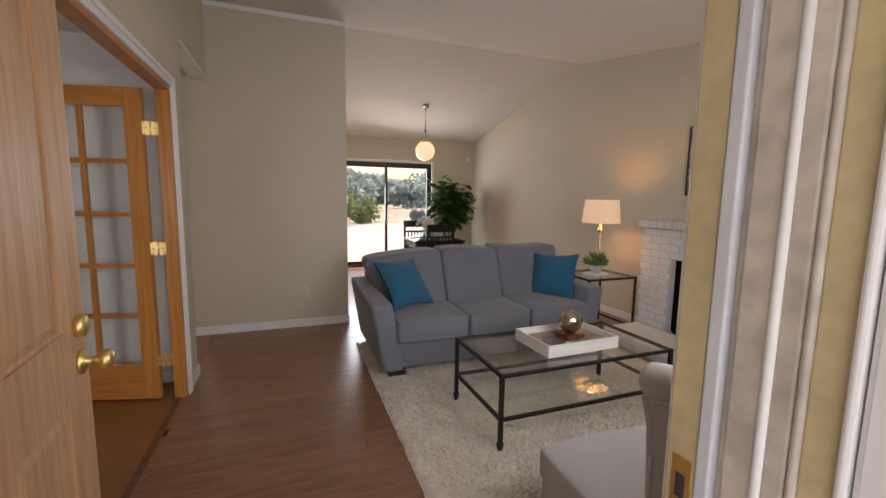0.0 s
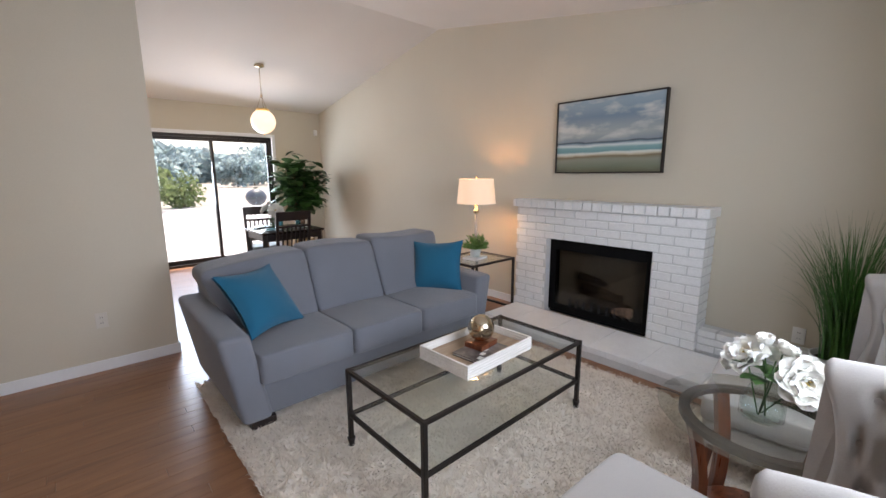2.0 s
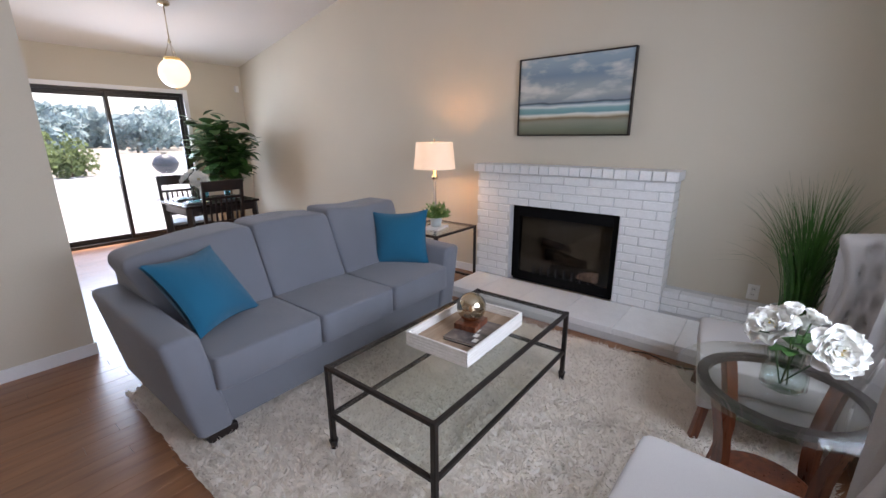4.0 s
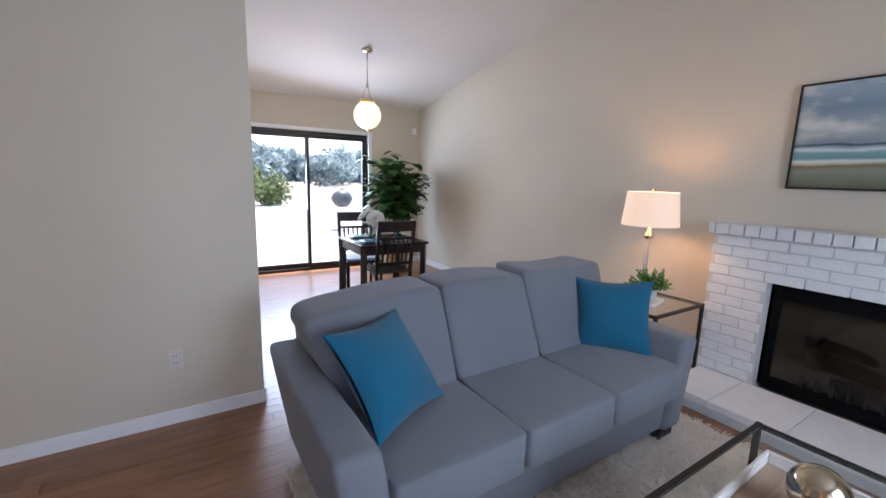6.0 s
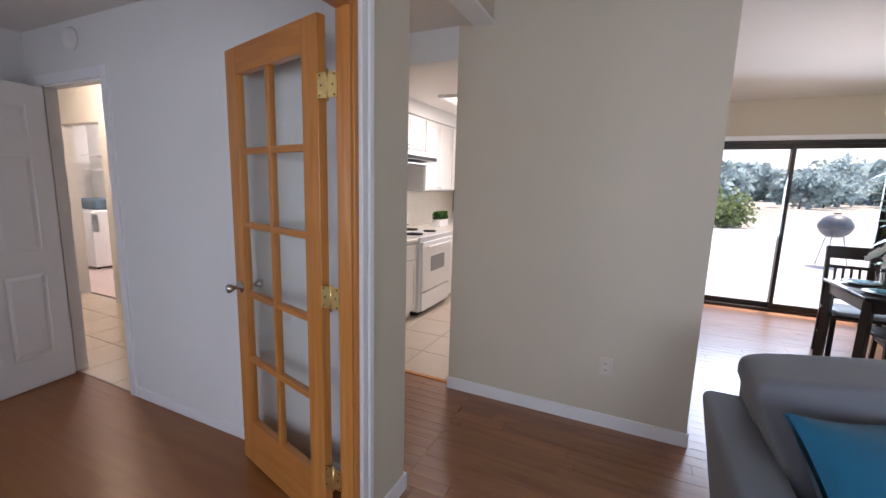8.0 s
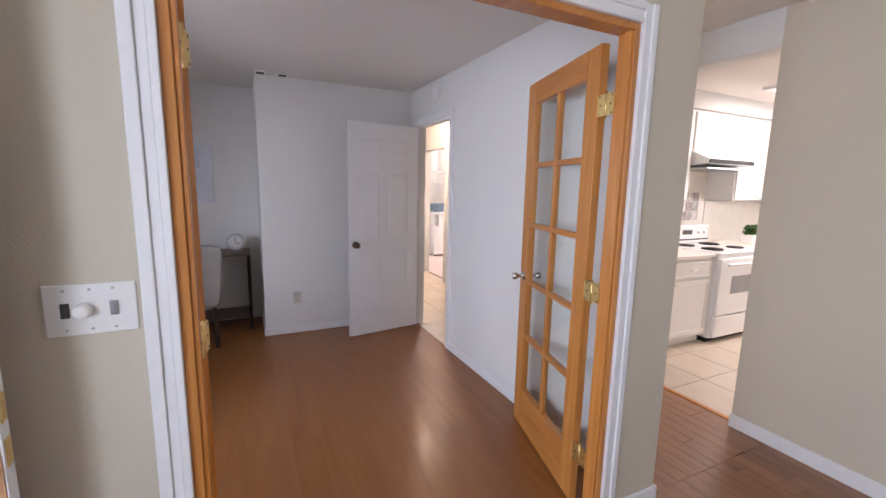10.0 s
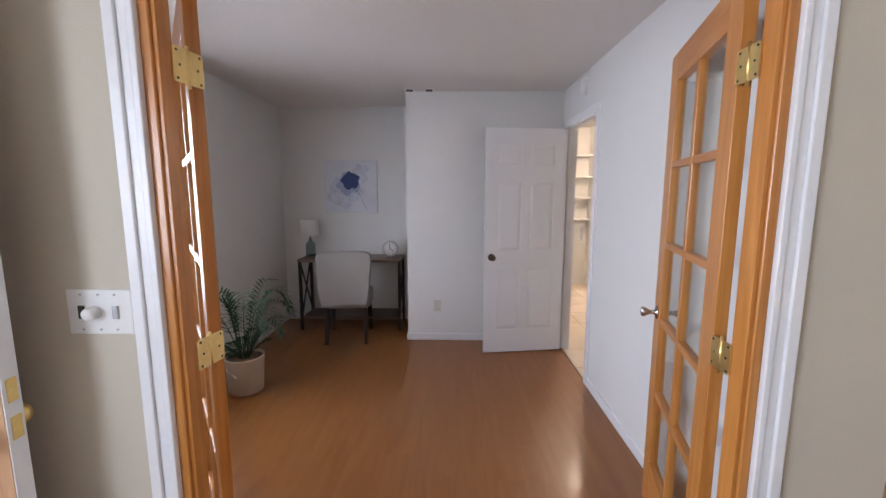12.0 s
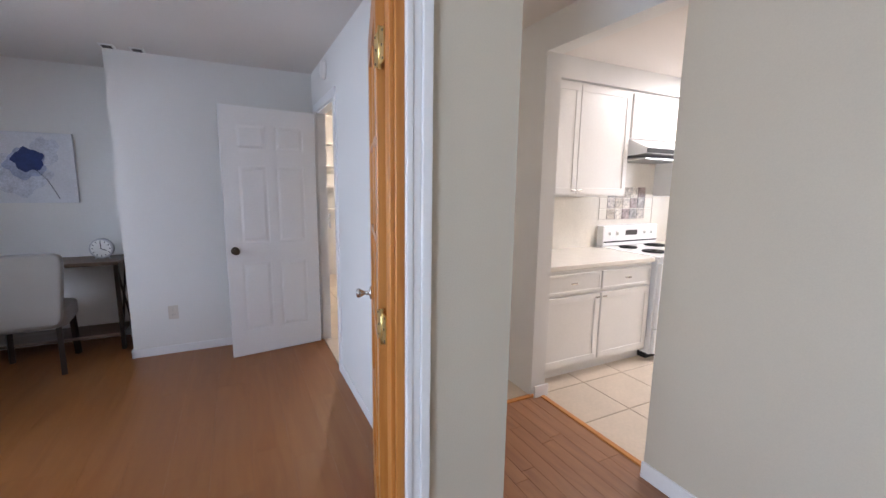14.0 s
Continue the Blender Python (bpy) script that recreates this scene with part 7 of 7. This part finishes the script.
# ---- office ----
dk = thing("desk", pose(-3.46, 1.985, 0), "dark metal and grey-brown wood console desk", "desk")
part("desktop", bx(BM(), -0.195, 0.195, -0.55, 0.55, 0.745, 0.775, bevel=0.003), wood("grey_brown_board", (0.10, 0.065, 0.045), (0.20, 0.14, 0.10), rough=0.4, grain=(20, 1.5, 20)), dk)
part("shelf", bx(BM(), -0.17, 0.17, -0.52, 0.52, 0.12, 0.145, bevel=0.003), wood("grey_brown_shelf", (0.10, 0.065, 0.045), (0.20, 0.14, 0.10), rough=0.4, grain=(20, 1.5, 20)), dk)
for sx in (-1, 1):
    for sy in (-1, 1):
        part("leg", bx(BM(), sx * 0.175 - 0.015, sx * 0.175 + 0.015, sy * 0.53 - 0.015, sy * 0.53 + 0.015, 0, 0.745, bevel=0.002), M_IRON, dk)
for sy in (-1, 1):
    part("cross_brace", bar(BM(), (-0.165, sy * 0.53, 0.15), (0.165, sy * 0.53, 0.74), 0.014), M_IRON, dk)
    part("cross_brace", bar(BM(), (0.165, sy * 0.53 + 0.001, 0.15), (-0.165, sy * 0.53 + 0.001, 0.74), 0.014), M_IRON, dk)
dc = thing("desk_chair", pose(-3.07, 2.02, 0, 0, 0, 90 + 6), "cream upholstered chair with dark legs at the desk", "chair")


def curve_back(p):
    p.y += -0.10 * (p.x / 0.24) ** 2 * 0.5
    p.x *= 1 + 0.10 * (p.z / 0.28)
    p.y -= 0.18 * p.z * -0.35
    return p


M_CREAM = mat("cream_linen", (0.27, 0.245, 0.22), 0.9, vary=0.04, scale=4, fine=320, bump=0.25, sheen=0.2)
part("backrest", superbox(BM(), (0, -0.20, 0.655), (0.245, 0.055, 0.262), 0.22, 40, 22, fn=curve_back), M_CREAM, dc)
part("seat", superbox(BM(), (0, 0.03, 0.42), (0.24, 0.25, 0.07), 0.3, 40, 14), M_CREAM, dc)
for sx in (-1, 1):
    part("leg", bar(BM(), (sx * 0.18, -0.17, 0.38), (sx * 0.19, -0.22, 0), 0.035, bevel=0.003), M_ESP, dc)
    part("leg", bar(BM(), (sx * 0.19, 0.22, 0.38), (sx * 0.20, 0.24, 0), 0.035, bevel=0.003), M_ESP, dc)
ol = thing("desk_lamp", pose(-3.50, 1.505, 0.776), "small glass lamp with a white drum shade, unlit", "desk lamp")
part("base", lathe(BM(), [(0, 0), (0.05, 0), (0.055, 0.02), (0.05, 0.14), (0.02, 0.17), (0.012, 0.20)], 24), pane_glass("grey_green_glass", (0.62, 0.70, 0.70)), ol, "clear glass base")
part("socket", tube(BM(), (0, 0, 0.17), (0, 0, 0.25), 0.012), M_NICKEL, ol)
bm = BM()
for r0 in (0.105, 0.102):
    ra = [bm.verts.new((r0 * math.cos(2 * math.pi * i / 32), r0 * math.sin(2 * math.pi * i / 32), 0.235)) for i in range(32)]
    rb = [bm.verts.new((r0 * 0.93 * math.cos(2 * math.pi * i / 32), r0 * 0.93 * math.sin(2 * math.pi * i / 32), 0.41)) for i in range(32)]
    for i in range(32):
        fc = bm.faces.new((ra[i], ra[(i + 1) % 32], rb[(i + 1) % 32], rb[i]))
        fc.smooth = True
part("shade", bm, mat("white_drum_shade", (0.72, 0.70, 0.66), 0.8, vary=0.02, fine=200, bump=0.1), ol, "white fabric shade")
ck = thing("desk_clock", pose(-3.42, 2.405, 0.776, 0, 0, 84), "round silver desk clock with a white face", "clock")
part("case", tube(BM(), (0, -0.02, 0.095), (0, 0.02, 0.095), 0.085, n=36), M_STEEL, ck)
part("face", tube(BM(), (0, -0.0215, 0.095), (0, -0.0205, 0.095), 0.073, n=36), M_PLASTIC, ck, "white clock face")
part("hand", bx(BM(), -0.003, 0.003, -0.0235, -0.0222, 0.093, 0.15), M_BLACK, ck)
part("hand", bx(BM(), -0.003, 0.003, -0.0235, -0.0222, 0.0, 0.042), M_BLACK, ck, "", pose(0, 0, 0.095, 0, 115))
for k in range(12):
    a = k * math.pi / 6
    part("hour_mark", bx(BM(), -0.003, 0.003, -0.0230, -0.0218, -0.006, 0.006), M_BLACK, ck, "", pose(0.062 * math.sin(a), 0, 0.095 + 0.062 * math.cos(a), 0, math.degrees(a)))
for sx in (-1, 1):
    part("foot", tube(BM(), (sx * 0.04, 0, 0.03), (sx * 0.055, 0, 0.0), 0.006), M_STEEL, ck)


def flower_print():
    c = thing("canvas_print", pose(OX + 0.001, 1.935, 1.54), "square canvas print of a blue see-through flower", "picture")
    part("canvas", bx(BM(), 0, 0.03, -0.298, 0.298, -0.29, 0.29, bevel=0.003), mat("pale_canvas", (0.66, 0.68, 0.72), 0.7, vary=0.05, scale=4, bump=0.1), c)
    tones = [mat("ink_" + n, col, 0.7, vary=0.15, scale=12, bump=0) for n, col in (("pale", (0.57, 0.60, 0.67)), ("mid", (0.36, 0.41, 0.57)), ("deep", (0.025, 0.045, 0.16)), ("stem", (0.035, 0.04, 0.07)))]

    def blob(y, z, ry, rz, tone, x, rot=0.0):
        b2 = BM()
        vs = []
        for i in range(40):
            a = 2 * math.pi * i / 40
            k = 1 + 0.10 * math.sin(5 * a + y * 20) + 0.06 * math.sin(9 * a)
            u, w = ry * k * math.cos(a), rz * k * math.sin(a)
            vs.append(b2.verts.new((x, y + u * math.cos(rot) - w * math.sin(rot), z + u * math.sin(rot) + w * math.cos(rot))))
        b2.faces.new(vs)
        part("petal_print", b2, tones[tone], c)
    blob(-0.06, -0.05, 0.20, 0.17, 0, 0.0305, 0.5)
    blob(0.09, 0.12, 0.10, 0.14, 0, 0.0308, -0.6)
    blob(-0.02, 0.03, 0.13, 0.12, 1, 0.0312, 0.3)
    blob(0.0, 0.065, 0.10, 0.095, 2, 0.0318, 0.2)
    b2 = BM()
    bar(b2, (0.0322, 0.03, 0.0), (0.0322, 0.11, -0.10), 0.014, 0.001)
    bar(b2, (0.0322, 0.11, -0.10), (0.0322, 0.175, -0.26), 0.016, 0.001)
    part("stem_print", b2, tones[3], c)


flower_print()


def palm():
    p = thing("palm_plant", pose(-1.92, 1.52, 0), "green parlour palm in a cream pot", "plant")
    part("pot", lathe(BM(), [(0, 0), (0.120, 0), (0.138, 0.26), (0.142, 0.27), (0.130, 0.27), (0.126, 0.24), (0, 0.24)], 32), mat("cream_fabric_pot", (0.56, 0.46, 0.35), 0.85, vary=0.06, fine=150, bump=0.3), p)
    part("soil", lathe(BM(), [(0, 0.252), (0.127, 0.252), (0.127, 0.24), (0, 0.24)], 24), mat("coir_mulch", (0.16, 0.085, 0.05), 0.95, vary=0.3, scale=40, bump=0.7), p)
    part("handle", tube(BM(), (0.105, -0.085, 0.20), (0.136, 0.0, 0.15), 0.005), M_WASH, p, "rope handle")
    rr = np.random.default_rng(12)
    low = OY0 + 0.012 - 1.52
    for k in range(23):
        tall = k < 12
        bf = BM()
        a = k * 2.4 + rr.uniform(-0.25, 0.25)
        el3 = rr.uniform(1.15, 1.52) if tall else rr.uniform(0.6, 1.2)
        ln = rr.uniform(0.55, 0.82) if tall else rr.uniform(0.16, 0.26)
        fall = rr.uniform(0.045, 0.085) if tall else 0.03
        prev = Vector((0.03 * math.cos(a), 0.03 * math.sin(a), 0.25))
        d = Vector((math.cos(a) * math.cos(el3), math.sin(a) * math.cos(el3), math.sin(el3)))
        for j in range(22):
            d2 = (d - Vector((0, 0, 1)) * fall * j * j / 19).normalized()
            cur = prev + d2 * ln / 22
            cur.y = max(cur.y, low + 0.008)
            tube(bf, prev, cur, 0.0042 * (1 - j / 26), n=5, cap=False)
            if j > 5:
                side = d2.cross(Vector((0, 0, 1))).normalized()
                for s in (-1, 1):
                    w = (0.135 if tall else 0.085) * math.sin(math.pi * (j - 2) / 22) * rr.uniform(0.85, 1.1)
                    broad_leaf(bf, cur, side * s + d2 * 0.75 + Vector((0, 0, rr.uniform(-0.1, 0.25))), (0, 0, 1), w, 0.0075, 0.25)
            prev = cur
        for v in bf.verts:
            v.co.y = max(v.co.y, low)
        part("frond", bf, M_PALM, p)


palm()
sm = thing("smoke_alarm", pose(-2.38, OY1, 2.30, 90), "round white smoke alarm high on the wall", "smoke alarm")
part("case", lathe(BM(), [(0.068, 0.0), (0.068, 0.012), (0.058, 0.030), (0.02, 0.034), (0.0, 0.034)], 32), M_PLASTIC, sm)
for y in (2.68, 2.86):
    vt = thing("ceiling_vent", pose(-2.93, y, OZ), "small grey ceiling vent in the office", "vent", "ceiling vents")
    part("frame", bx(BM(), -0.05, 0.05, -0.045, 0.045, -0.008, 0.0, bevel=0.002), M_PLASTIC, vt)
    part("grille", bx(BM(), -0.035, 0.035, -0.03, 0.03, -0.011, -0.0085), M_DARKSLOT, vt, "dark grille")
